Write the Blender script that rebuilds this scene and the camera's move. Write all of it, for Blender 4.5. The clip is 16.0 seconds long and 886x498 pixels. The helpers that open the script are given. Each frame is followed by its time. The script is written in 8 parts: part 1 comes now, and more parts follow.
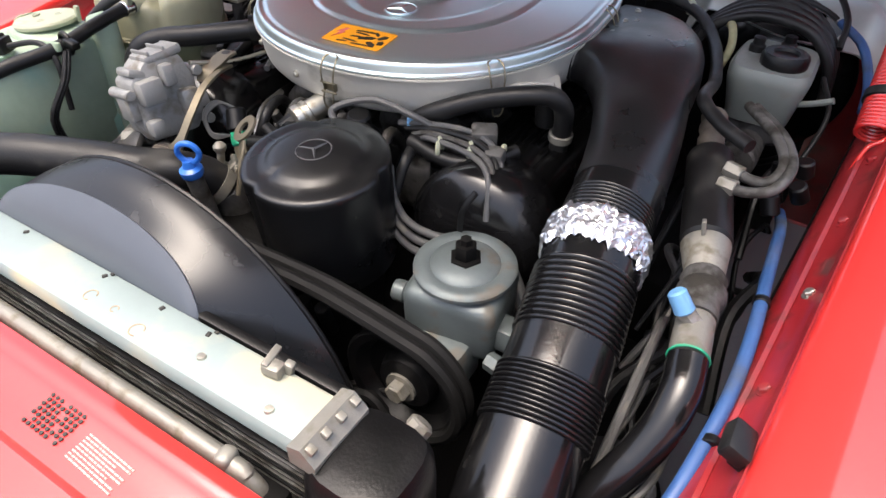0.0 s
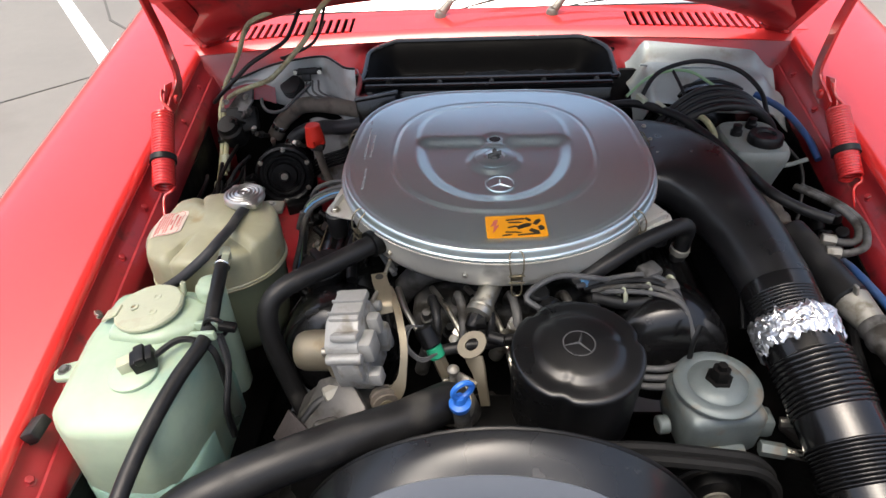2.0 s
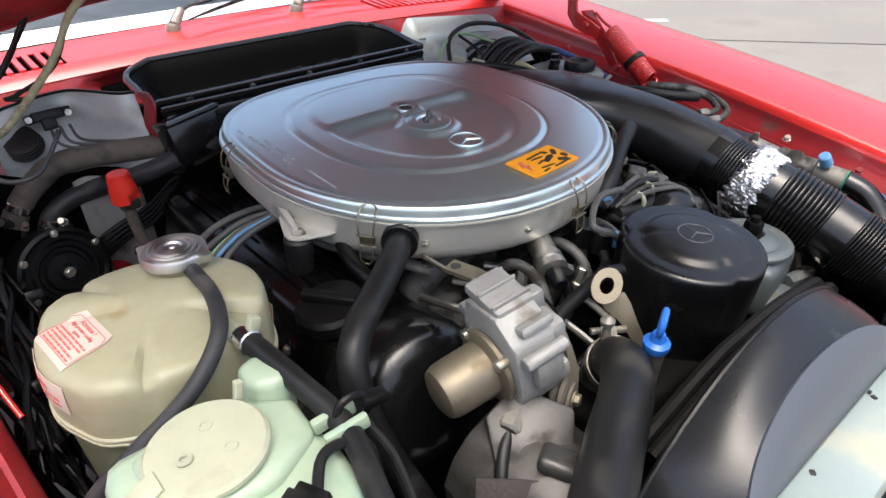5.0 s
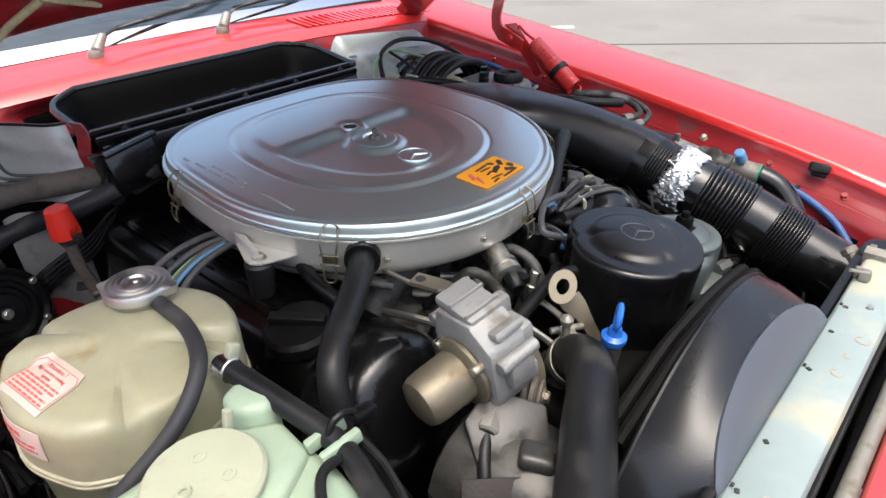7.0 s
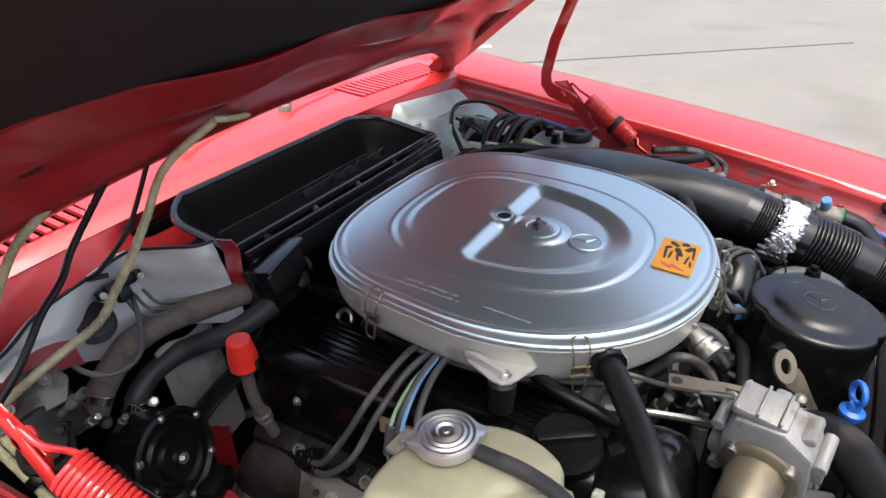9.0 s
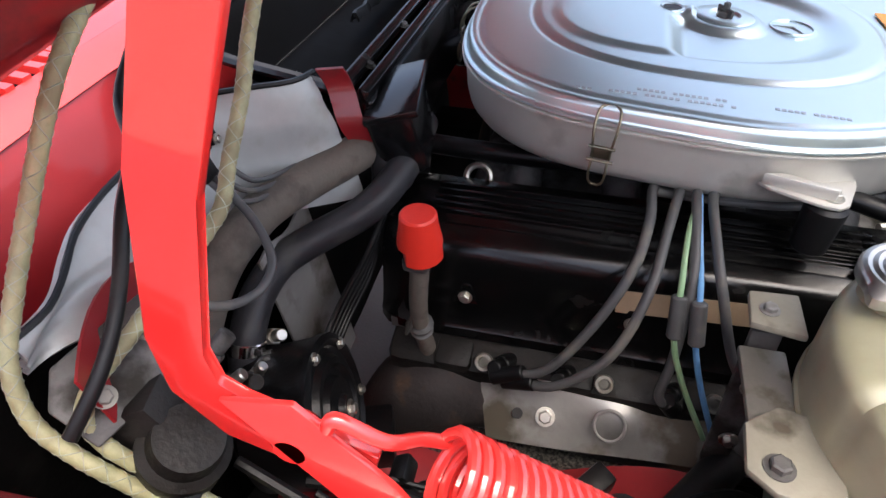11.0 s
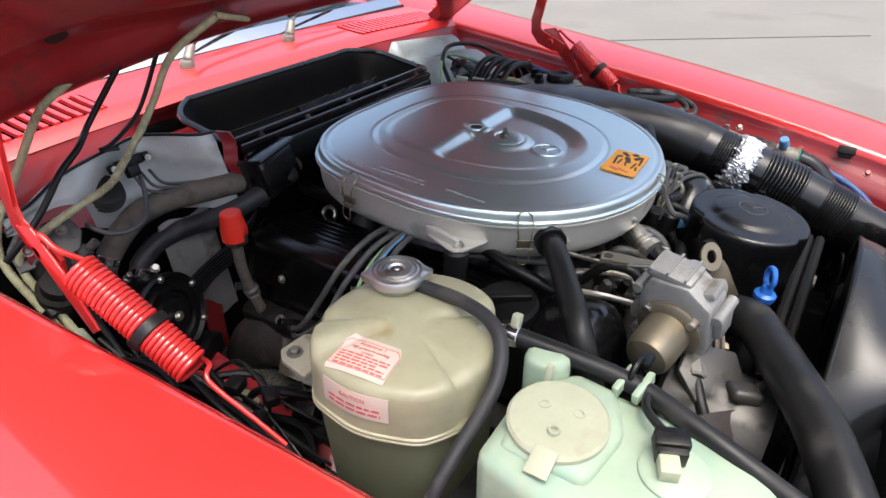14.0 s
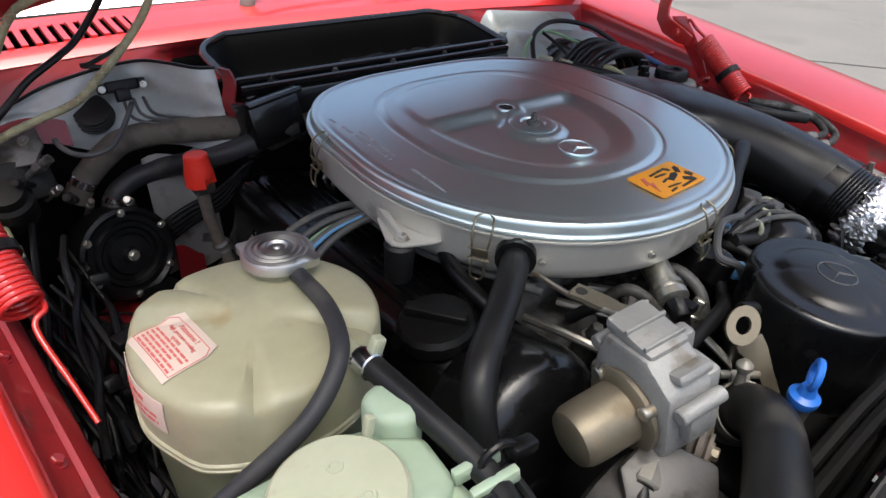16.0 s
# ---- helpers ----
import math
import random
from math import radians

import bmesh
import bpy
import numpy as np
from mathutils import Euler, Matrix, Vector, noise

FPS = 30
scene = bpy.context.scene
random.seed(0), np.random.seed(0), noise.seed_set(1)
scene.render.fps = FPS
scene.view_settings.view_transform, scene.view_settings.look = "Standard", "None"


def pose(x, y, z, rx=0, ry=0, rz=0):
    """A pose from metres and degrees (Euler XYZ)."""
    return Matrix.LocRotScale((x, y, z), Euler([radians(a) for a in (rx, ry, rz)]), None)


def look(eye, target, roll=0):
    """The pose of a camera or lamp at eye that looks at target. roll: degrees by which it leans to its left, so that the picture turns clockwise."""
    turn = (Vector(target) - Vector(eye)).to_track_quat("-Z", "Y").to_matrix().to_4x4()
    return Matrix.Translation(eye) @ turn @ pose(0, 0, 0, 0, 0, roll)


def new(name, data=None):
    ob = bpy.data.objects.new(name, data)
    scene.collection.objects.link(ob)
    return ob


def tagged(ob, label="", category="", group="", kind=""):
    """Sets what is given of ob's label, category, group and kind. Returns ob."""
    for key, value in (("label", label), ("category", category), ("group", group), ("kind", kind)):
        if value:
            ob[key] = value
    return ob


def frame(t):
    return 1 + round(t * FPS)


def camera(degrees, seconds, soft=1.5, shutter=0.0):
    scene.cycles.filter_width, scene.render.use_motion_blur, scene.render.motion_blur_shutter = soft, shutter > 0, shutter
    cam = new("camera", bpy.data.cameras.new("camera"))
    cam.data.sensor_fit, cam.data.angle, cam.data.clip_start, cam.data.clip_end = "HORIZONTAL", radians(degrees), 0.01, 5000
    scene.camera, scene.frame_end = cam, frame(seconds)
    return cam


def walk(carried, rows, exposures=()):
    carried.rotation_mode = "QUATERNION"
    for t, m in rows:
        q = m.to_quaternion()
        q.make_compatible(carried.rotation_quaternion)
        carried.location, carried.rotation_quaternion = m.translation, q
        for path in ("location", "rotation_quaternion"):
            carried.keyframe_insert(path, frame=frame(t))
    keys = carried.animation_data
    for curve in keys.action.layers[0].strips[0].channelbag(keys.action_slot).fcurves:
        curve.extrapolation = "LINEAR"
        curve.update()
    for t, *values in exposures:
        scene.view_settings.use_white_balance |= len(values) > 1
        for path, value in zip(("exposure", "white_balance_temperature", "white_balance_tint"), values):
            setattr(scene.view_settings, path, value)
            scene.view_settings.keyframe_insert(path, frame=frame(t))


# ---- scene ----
cam = camera(68.6, 16.0)
METRES, EYE, TILT, LEAN, TURN = 3.5, 1.2, -38.0, 0.0, 31.9
ROWS = [
    (0.0, 0.0, 0.0, 0.0, 0.0, 0.0, -0.0),
    (0.5, -0.0244, -0.0329, 0.0201, -1.55, 0.18, 3.01),
    (1.0, -0.0719, -0.0466, 0.0372, -8.67, -0.56, 9.43),
    (1.5, -0.1103, -0.0245, 0.0561, -15.87, -0.2, 15.42),
    (2.0, -0.1479, 0.0037, 0.0789, -22.54, -1.24, 20.66),
    (2.5, -0.1938, 0.0366, 0.0989, -34.93, -4.54, 27.16),
    (3.0, -0.2194, 0.0631, 0.1131, -43.23, -5.73, 30.59),
    (3.5, -0.214, 0.092, 0.1097, -47.75, -7.39, 31.95),
    (4.0, -0.2171, 0.1139, 0.1101, -54.73, -10.91, 34.64),
    (6.5, -0.2313, 0.1618, 0.1351, -77.38, -23.0, 39.23),
    (7.0, -0.234, 0.1476, 0.1322, -77.72, -23.27, 39.38),
    (7.5, -0.2355, 0.1221, 0.128, -74.51, -21.16, 39.32),
    (8.0, -0.2468, 0.1253, 0.159, -73.98, -21.04, 38.74),
    (8.5, -0.2535, 0.1715, 0.1954, -81.85, -24.86, 39.47),
    (11.0, -0.1601, 0.3161, 0.2395, -112.13, -53.54, 37.12),
    (11.5, -0.1555, 0.3149, 0.2314, -114.62, -57.62, 36.93),
    (12.0, -0.1649, 0.3011, 0.2236, -115.01, -58.45, 36.21),
    (12.5, -0.1969, 0.2708, 0.2308, -108.94, -52.55, 36.32),
    (13.0, -0.2274, 0.2417, 0.2255, -101.38, -43.51, 38.09),
    (13.5, -0.2484, 0.2274, 0.2146, -95.59, -37.6, 39.24),
    (14.0, -0.2685, 0.207, 0.1951, -88.08, -30.05, 38.79),
    (14.5, -0.2721, 0.196, 0.1703, -83.24, -26.8, 37.65),
    (15.0, -0.2549, 0.182, 0.148, -75.41, -22.03, 36.88),
    (15.5, -0.2351, 0.1703, 0.136, -68.96, -18.42, 35.27),
    (16.0, -0.2187, 0.1727, 0.1407, -65.43, -17.09, 33.81),
]
CAR = pose(0, 0, 0.9, 0, -1.2, 0) @ pose(0, 0, -0.9) @ pose(0.508, -0.8, EYE, TILT, LEAN, TURN)
walk(cam, [(t, CAR @ pose(METRES * x, METRES * y, METRES * z, 90 + pitch, roll, yaw)) for t, x, y, z, yaw, pitch, roll in ROWS],
     exposures=[(0.0, 1.55, 6550, 10), (1.0, 1.07, 6600, 8), (2.5, 1.27, 6500, 7), (4.0, 1.32, 6400, 7), (6.5, 1.32, 6350, 7), (8.5, 1.32, 6350, 7), (11.0, 1.86, 6500, 9), (12.0, 1.86, 6450, 8), (13.0, 1.56, 6350, 8), (14.0, 1.25, 6300, 7), (15.0, 0.78, 6250, 7), (16.0, 0.98, 6250, 6)])

# ---- light ----
SUN_ELEVATION, SUN_TURN = 76.0, 215.0
world = bpy.data.worlds.new("sky")
scene.world = world
world.use_nodes = True
wn = world.node_tree.nodes
sky = wn.new("ShaderNodeTexSky")
sky.sky_type, sky.sun_disc = "NISHITA", False
sky.sun_elevation, sky.sun_rotation = radians(SUN_ELEVATION), radians(SUN_TURN)
sky.air_density, sky.dust_density, sky.ozone_density = 0.8, 8.0, 1.0
world.node_tree.links.new(sky.outputs[0], wn["Background"].inputs[0])
wn["Background"].inputs[1].default_value = 0.15
sun_data = bpy.data.lights.new("sun", "SUN")
sun_data.energy, sun_data.angle, sun_data.color = 0.6, radians(50), (1.0, 0.97, 0.93)
sun = new("sun", sun_data)
_e, _a = radians(SUN_ELEVATION), radians(SUN_TURN)
sun.matrix_world = look(Vector((math.sin(_a) * math.cos(_e), math.cos(_a) * math.cos(_e), math.sin(_e))) * 8, (0, 0, 0))


# ---- materials ----
def mat(name, base, rough=0.5, metal=0.0, var=0.12, scale=25.0, bump=0.0, bump_scale=400.0, dirt=None, dirt_at=0.62,
        dirt_scale=14.0, coat=0.0, sss=0.0, rough_var=0.1, stretch=(1, 1, 1), spec=0.5, piece=0.0):
    """A surface with fine grain, broad mottling, blotchy dirt and uneven gloss."""
    m = bpy.data.materials.new(name)
    m.use_nodes = True
    nt = m.node_tree
    nd, ln = nt.nodes, nt.links
    p = nd["Principled BSDF"]
    co = nd.new("ShaderNodeTexCoord")
    mp = nd.new("ShaderNodeMapping")
    mp.inputs["Scale"].default_value = stretch
    ln.new(co.outputs["Object"], mp.inputs[0])

    def noise_at(s, detail=4.0):
        n = nd.new("ShaderNodeTexNoise")
        n.inputs["Scale"].default_value, n.inputs["Detail"].default_value = s, detail
        ln.new(mp.outputs[0], n.inputs["Vector"])
        return n.outputs["Fac"]

    def remap(sock, lo, hi, a=0.3, b=0.7):
        r = nd.new("ShaderNodeMapRange")
        for k, v in enumerate((a, b, lo, hi)):
            r.inputs[k + 1].default_value = v
        ln.new(sock, r.inputs[0])
        return r.outputs[0]

    def mixed(fac, a, b):
        x = nd.new("ShaderNodeMix")
        x.data_type = "RGBA"
        ln.new(fac, x.inputs[0])
        for sock, v in ((x.inputs[6], a), (x.inputs[7], b)):
            if isinstance(v, tuple):
                sock.default_value = (*v, 1)
            else:
                ln.new(v, sock)
        return x.outputs[2]

    lo = tuple(c * (1 - var) for c in base)
    hi = tuple(min(1, c * (1 + var)) for c in base)
    broad, fine = noise_at(scale, 5.0), noise_at(scale * 9, 3.0)
    both = nd.new("ShaderNodeMath")
    both.operation = "MULTIPLY_ADD"
    both.inputs[1].default_value = 0.35
    ln.new(fine, both.inputs[0])
    ln.new(remap(broad, 0.0, 0.65), both.inputs[2])
    colour = mixed(both.outputs[0], lo, hi)
    if piece:
        oi = nd.new("ShaderNodeObjectInfo")
        hs = nd.new("ShaderNodeHueSaturation")
        ln.new(remap(oi.outputs["Random"], 1 - piece, 1 + piece, 0, 1), hs.inputs["Value"])
        ln.new(colour, hs.inputs["Color"])
        colour = hs.outputs[0]
    rg = remap(broad, max(0.02, rough - rough_var), min(1, rough + rough_var))
    if dirt:
        spots = remap(noise_at(dirt_scale, 9.0), 0.0, 1.0, dirt_at - 0.07, dirt_at + 0.07)
        colour = mixed(spots, colour, dirt)
        add = nd.new("ShaderNodeMath")
        add.operation, add.use_clamp = "MULTIPLY_ADD", True
        add.inputs[1].default_value = 0.3
        ln.new(spots, add.inputs[0])
        ln.new(rg, add.inputs[2])
        rg = add.outputs[0]
    ln.new(colour, p.inputs["Base Color"])
    ln.new(rg, p.inputs["Roughness"])
    p.inputs["Metallic"].default_value = metal
    p.inputs["Specular IOR Level"].default_value = spec
    p.inputs["Coat Weight"].default_value = coat
    p.inputs["Coat Roughness"].default_value = 0.06
    if sss:
        p.inputs["Subsurface Weight"].default_value = sss
        p.inputs["Subsurface Radius"].default_value = (0.02, 0.018, 0.012)
        p.inputs["Subsurface Scale"].default_value = 0.6
    if bump:
        b = nd.new("ShaderNodeBump")
        b.inputs["Strength"].default_value, b.inputs["Distance"].default_value = bump, 0.002
        ln.new(noise_at(bump_scale, 3.0), b.inputs["Height"])
        ln.new(b.outputs[0], p.inputs["Normal"])
    return m


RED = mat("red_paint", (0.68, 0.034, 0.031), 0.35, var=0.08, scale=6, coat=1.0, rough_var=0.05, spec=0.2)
# dusty red, also darkened for the shade inside the bay and under the bonnet
RED_BAY_SHADED = mat("red_paint_dusty_shaded", (0.27, 0.013, 0.017), 0.42, var=0.2, scale=9, coat=0.3, dirt=(0.12, 0.03, 0.028), dirt_at=0.66, dirt_scale=22)
RED_PLASTIC = mat("red_plastic", (0.75, 0.035, 0.02), 0.4, var=0.12, bump=0.1)
LID = mat("pressed_aluminium", (0.71, 0.82, 0.84), 0.30, 0.88, var=0.02, scale=9, rough_var=0.012)
PAN = mat("satin_aluminium", (0.66, 0.64, 0.58), 0.5, 0.5, var=0.1, scale=12, bump=0.08, dirt=(0.33, 0.31, 0.27), dirt_at=0.66)
CAST = mat("cast_aluminium", (0.31, 0.31, 0.30), 0.55, 0.45, var=0.15, scale=30, bump=0.35, bump_scale=260, dirt=(0.22, 0.2, 0.17), dirt_at=0.6, dirt_scale=40)
CAST_DARK = mat("grimy_cast_metal", (0.12, 0.117, 0.112), 0.55, 0.5, var=0.3, scale=40, bump=0.4, bump_scale=200, dirt=(0.04, 0.036, 0.03), dirt_at=0.52, dirt_scale=30)
CLIP_WIRE = mat("aged_brass_wire", (0.27, 0.24, 0.17), 0.36, 0.9, var=0.2, scale=60)
STEEL = mat("zinc_steel", (0.55, 0.53, 0.47), 0.35, 0.95, var=0.15, scale=40, dirt=(0.3, 0.25, 0.18), dirt_at=0.64, dirt_scale=60)
PUMP = mat("grey_green_casting", (0.115, 0.137, 0.14), 0.45, 0.3, var=0.18, scale=24, bump=0.12, bump_scale=260, dirt=(0.14, 0.13, 0.11), dirt_at=0.62, dirt_scale=40)
DULL = mat("dull_grey_metal", (0.25, 0.24, 0.21), 0.5, 0.5, var=0.18, scale=30, bump=0.15, dirt=(0.18, 0.16, 0.12), dirt_at=0.6, dirt_scale=50)
CAP = mat("worn_cap_metal", (0.60, 0.60, 0.585), 0.40, 1.0, var=0.1, scale=40, bump=0.1)
CREAM_GRIMY = mat("grimy_pale_bracket", (0.25, 0.235, 0.185), 0.5, var=0.25, scale=25, bump=0.1, dirt=(0.10, 0.085, 0.06), dirt_at=0.6, dirt_scale=30)
GRIT = mat("gritty_coating", (0.10, 0.093, 0.078), 0.9, var=0.9, scale=420, bump=0.8, bump_scale=400, dirt=(0.02, 0.019, 0.017), dirt_at=0.52, dirt_scale=300)
TRIM = mat("polished_trim", (0.86, 0.87, 0.88), 0.07, 1.0, var=0.03, scale=40, rough_var=0.02)
CHROME = mat("bright_steel", (0.72, 0.72, 0.72), 0.2, 1.0, var=0.1, scale=40)
YELLOW_ZINC = mat("yellow_zinc", (0.23, 0.20, 0.145), 0.5, 0.7, var=0.15, scale=30, bump=0.1, dirt=(0.25, 0.2, 0.13), dirt_at=0.66, dirt_scale=40)
BLACK_GLOSS = mat("black_gloss_plastic", (0.006, 0.006, 0.0065), 0.2, var=0.2, scale=20, coat=0.2, bump=0.05, bump_scale=300, dirt=(0.025, 0.024, 0.022), dirt_at=0.72, dirt_scale=18)
DUCT_BLACK = mat("worn_black_plastic", (0.011, 0.011, 0.012), 0.34, var=0.25, scale=18, bump=0.06, bump_scale=300, spec=0.6, dirt=(0.04, 0.038, 0.035), dirt_at=0.70, dirt_scale=18)
BLACK = mat("black_satin_plastic", (0.0045, 0.0045, 0.0048), 0.38, spec=0.3, var=0.25, scale=22, bump=0.12, dirt=(0.02, 0.019, 0.018), dirt_at=0.68, dirt_scale=20)
BLACK_PAINT = mat("black_crinkle_paint", (0.0035, 0.0035, 0.0036), 0.19, var=0.25, scale=22, bump=0.05, bump_scale=500, dirt=(0.014, 0.013, 0.012), dirt_at=0.7, dirt_scale=24)
RUBBER = mat("black_rubber", (0.011, 0.011, 0.0115), 0.42, spec=0.34, var=0.25, scale=25, bump=0.1, dirt=(0.036, 0.034, 0.031), dirt_at=0.64, dirt_scale=25)
RUBBER_BROWN = mat("dusty_rubber", (0.125, 0.106, 0.086), 0.75, var=0.3, scale=28, bump=0.2, dirt=(0.08, 0.07, 0.06), dirt_at=0.58, dirt_scale=30)
HOSE_GREY = mat("dusty_grey_black_rubber", (0.026, 0.026, 0.029), 0.5, spec=0.4, var=0.25, scale=25, bump=0.12, dirt=(0.055, 0.053, 0.05), dirt_at=0.62, dirt_scale=30)
CABLE = mat("grey_cable", (0.075, 0.075, 0.075), 0.5, var=0.2, scale=40, dirt=(0.14, 0.13, 0.11), dirt_at=0.62, dirt_scale=40)
# barrel copy of the shroud plastic, its darker side put into the colour
SHROUD_SHADED = mat("smooth_plastic_shaded", (0.011, 0.012, 0.014), 0.27, var=0.15, scale=8, bump=0.04, bump_scale=500, dirt=(0.05, 0.05, 0.052), dirt_at=0.74, dirt_scale=30)
COVER_BLACK = mat("satin_black_enamel", (0.0050, 0.0052, 0.0058), 0.33, var=0.2, scale=14, bump=0.05, bump_scale=500, spec=0.6, dirt=(0.016, 0.016, 0.016), dirt_at=0.72, dirt_scale=26)
INLET_BLACK = mat("deep_black_plastic", (0.0016, 0.0016, 0.0017), 0.5, var=0.2, scale=16, spec=0.03, bump=0.05, dirt=(0.005, 0.005, 0.0045), dirt_at=0.72, dirt_scale=30)
HEAD_IRON = mat("oily_brown_casting", (0.010, 0.009, 0.008), 0.6, 0.2, var=0.4, scale=40, bump=0.4, bump_scale=200, dirt=(0.026, 0.022, 0.018), dirt_at=0.62, dirt_scale=40)
# face copy of the same plastic, grey lifted for the sky it reflects
SHROUD_SKY_LIT = mat("smooth_plastic_sky_lit", (0.075, 0.086, 0.105), 0.30, var=0.10, scale=6, bump=0.05, bump_scale=500, rough_var=0.06)
CREAM = mat("yellowed_plastic", (0.345, 0.332, 0.222), 0.34, var=0.26, scale=9, sss=0.35, bump=0.08, bump_scale=120, dirt=(0.29, 0.22, 0.10), dirt_at=0.68, dirt_scale=16)
MINT = mat("pale_green_plastic", (0.34, 0.43, 0.32), 0.36, var=0.24, scale=9, sss=0.35, bump=0.06, bump_scale=120, dirt=(0.27, 0.41, 0.33), dirt_at=0.64, dirt_scale=14)
CREAM_LOW = mat("coolant_behind_plastic", (0.19, 0.215, 0.14), 0.4, var=0.12, scale=10, sss=0.2, dirt=(0.22, 0.22, 0.14), dirt_at=0.62, dirt_scale=16)
LIQUID_MINT = mat("liquid_behind_plastic", (0.30, 0.48, 0.40), 0.35, var=0.12, scale=9, sss=0.3)
OLD_WHITE = mat("old_white_plastic", (0.39, 0.41, 0.30), 0.42, var=0.12, scale=18, sss=0.2, dirt=(0.36, 0.33, 0.25), dirt_at=0.66, dirt_scale=40)
GREY_PLASTIC = mat("clouded_plastic", (0.19, 0.21, 0.195), 0.4, var=0.15, scale=16, sss=0.2, dirt=(0.2, 0.2, 0.18), dirt_at=0.64, dirt_scale=25)
BLUE = mat("blue_plastic", (0.03, 0.16, 0.60), 0.35, var=0.12)
BLUE_PALE = mat("pale_blue_plastic", (0.14, 0.33, 0.58), 0.45, var=0.12)
BLUE_HOSE = mat("blue_hose", (0.032, 0.09, 0.25), 0.5, var=0.2, scale=25, dirt=(0.06, 0.08, 0.12), dirt_at=0.62)
GREEN = mat("green_wire", (0.26, 0.42, 0.23), 0.45, var=0.12)
TEAL = mat("green_plastic", (0.02, 0.30, 0.16), 0.45)
RAD = mat("pale_green_metal", (0.26, 0.32, 0.312), 0.45, 0.1, var=0.12, scale=9, bump=0.05, dirt=(0.45, 0.41, 0.29), dirt_at=0.6, dirt_scale=9)
GRIMY_SHIELD = mat("grimy_heat_shield", (0.36, 0.35, 0.33), 0.42, 0.5, var=0.22, scale=14, bump=0.3, bump_scale=60, dirt=(0.14, 0.12, 0.09), dirt_at=0.55, dirt_scale=18)
SILVER_MAT = mat("silver_heat_shield", (0.50, 0.52, 0.505), 0.45, 0.25, var=0.16, scale=12, bump=0.3, bump_scale=60, dirt=(0.34, 0.31, 0.25), dirt_at=0.62, dirt_scale=14)
DARK_SHEET = mat("dull_dark_sheet_metal", (0.075, 0.072, 0.068), 0.42, 0.55, var=0.2, scale=24, bump=0.12, bump_scale=200, dirt=(0.045, 0.042, 0.037), dirt_at=0.62, dirt_scale=40)
BOOSTER_GREY = mat("dull_grey_green_sheet", (0.36, 0.40, 0.385), 0.45, 0.3, var=0.14, scale=14, bump=0.1, dirt=(0.30, 0.30, 0.26), dirt_at=0.64, dirt_scale=20)
FOIL = mat("crumpled_foil", (0.84, 0.84, 0.86), 0.36, 1.0, var=0.05, scale=40, bump=0.15, bump_scale=60)
RUST = mat("heat_browned_iron", (0.026, 0.021, 0.021), 0.7, 0.2, var=0.3, scale=30, bump=0.4, bump_scale=220, dirt=(0.10, 0.06, 0.04), dirt_at=0.62, dirt_scale=30)
BELT = mat("belt_rubber", (0.007, 0.007, 0.007), 0.65, var=0.2, bump=0.15, spec=0.2)
# oily parts, and the added black sheets that stand for deep shade
DARK = mat("oily_black_metal_and_shade", (0.0022, 0.0021, 0.002), 0.6, 0.0, spec=0.12, var=0.4, scale=30, bump=0.4, bump_scale=120, dirt=(0.011, 0.010, 0.009), dirt_at=0.64)
FELT = mat("black_sound_mat", (0.016, 0.016, 0.017), 0.95, var=0.3, scale=60, bump=0.6, bump_scale=500, spec=0.2)
ORANGE = mat("orange_sticker", (0.80, 0.33, 0.015), 0.4, var=0.06, scale=50, bump=0.1)
BLACK_INK = mat("black_print", (0.02, 0.018, 0.015), 0.5)
RED_INK = mat("red_print", (0.55, 0.12, 0.11), 0.5)
GREY_INK = mat("grey_print", (0.45, 0.45, 0.44), 0.5)
PALE_INK = mat("pale_embossing", (0.50, 0.51, 0.53), 0.35, 0.6)
LABEL_PINK = mat("pinkish_paper_label", (0.60, 0.49, 0.42), 0.5, var=0.06, scale=40)
LABEL_WHITE = mat("white_label", (0.50, 0.48, 0.42), 0.45, var=0.05, scale=40)
TAPE = mat("tan_label", (0.42, 0.31, 0.20), 0.6, var=0.15, scale=40)
PLATE = mat("grey_data_plate", (0.34, 0.36, 0.38), 0.35, 0.7, var=0.15, scale=40)
BRAID = mat("braided_clear_hose", (0.40, 0.39, 0.22), 0.42, var=0.25, scale=120, bump=0.3, bump_scale=300, dirt=(0.26, 0.23, 0.13), dirt_at=0.6, dirt_scale=25)
ASPHALT = mat("pale_asphalt", (0.19, 0.183, 0.168), 0.9, var=0.14, scale=1.3, bump=0.5, bump_scale=120, dirt=(0.16, 0.153, 0.14), dirt_at=0.64, dirt_scale=0.8)
ROAD_PAINT = mat("worn_white_paint", (0.70, 0.69, 0.66), 0.8, var=0.1, scale=12, dirt=(0.35, 0.34, 0.31), dirt_at=0.66, dirt_scale=12)
CRACK = mat("tarred_joint", (0.10, 0.096, 0.09), 0.9)
STAR = mat("grey_relief", (0.085, 0.085, 0.088), 0.35, 0.2)
for _m in (RED, RED_BAY_SHADED):
    _m.node_tree.nodes["Principled BSDF"].inputs["Coat IOR"].default_value = 1.75
GLASS = bpy.data.materials.new("tinted_glass")
GLASS.use_nodes = True
_g = GLASS.node_tree.nodes["Principled BSDF"]
_g.inputs["Base Color"].default_value = (0.75, 0.85, 0.85, 1)
_g.inputs["Transmission Weight"].default_value, _g.inputs["Roughness"].default_value = 1.0, 0.02


# ---- mesh tools ----
def thing(name, at, label, category, group="", kind=""):
    ob = new(name)
    ob.empty_display_size = 0.02
    ob.location = at
    return tagged(ob, label, category, group, kind)


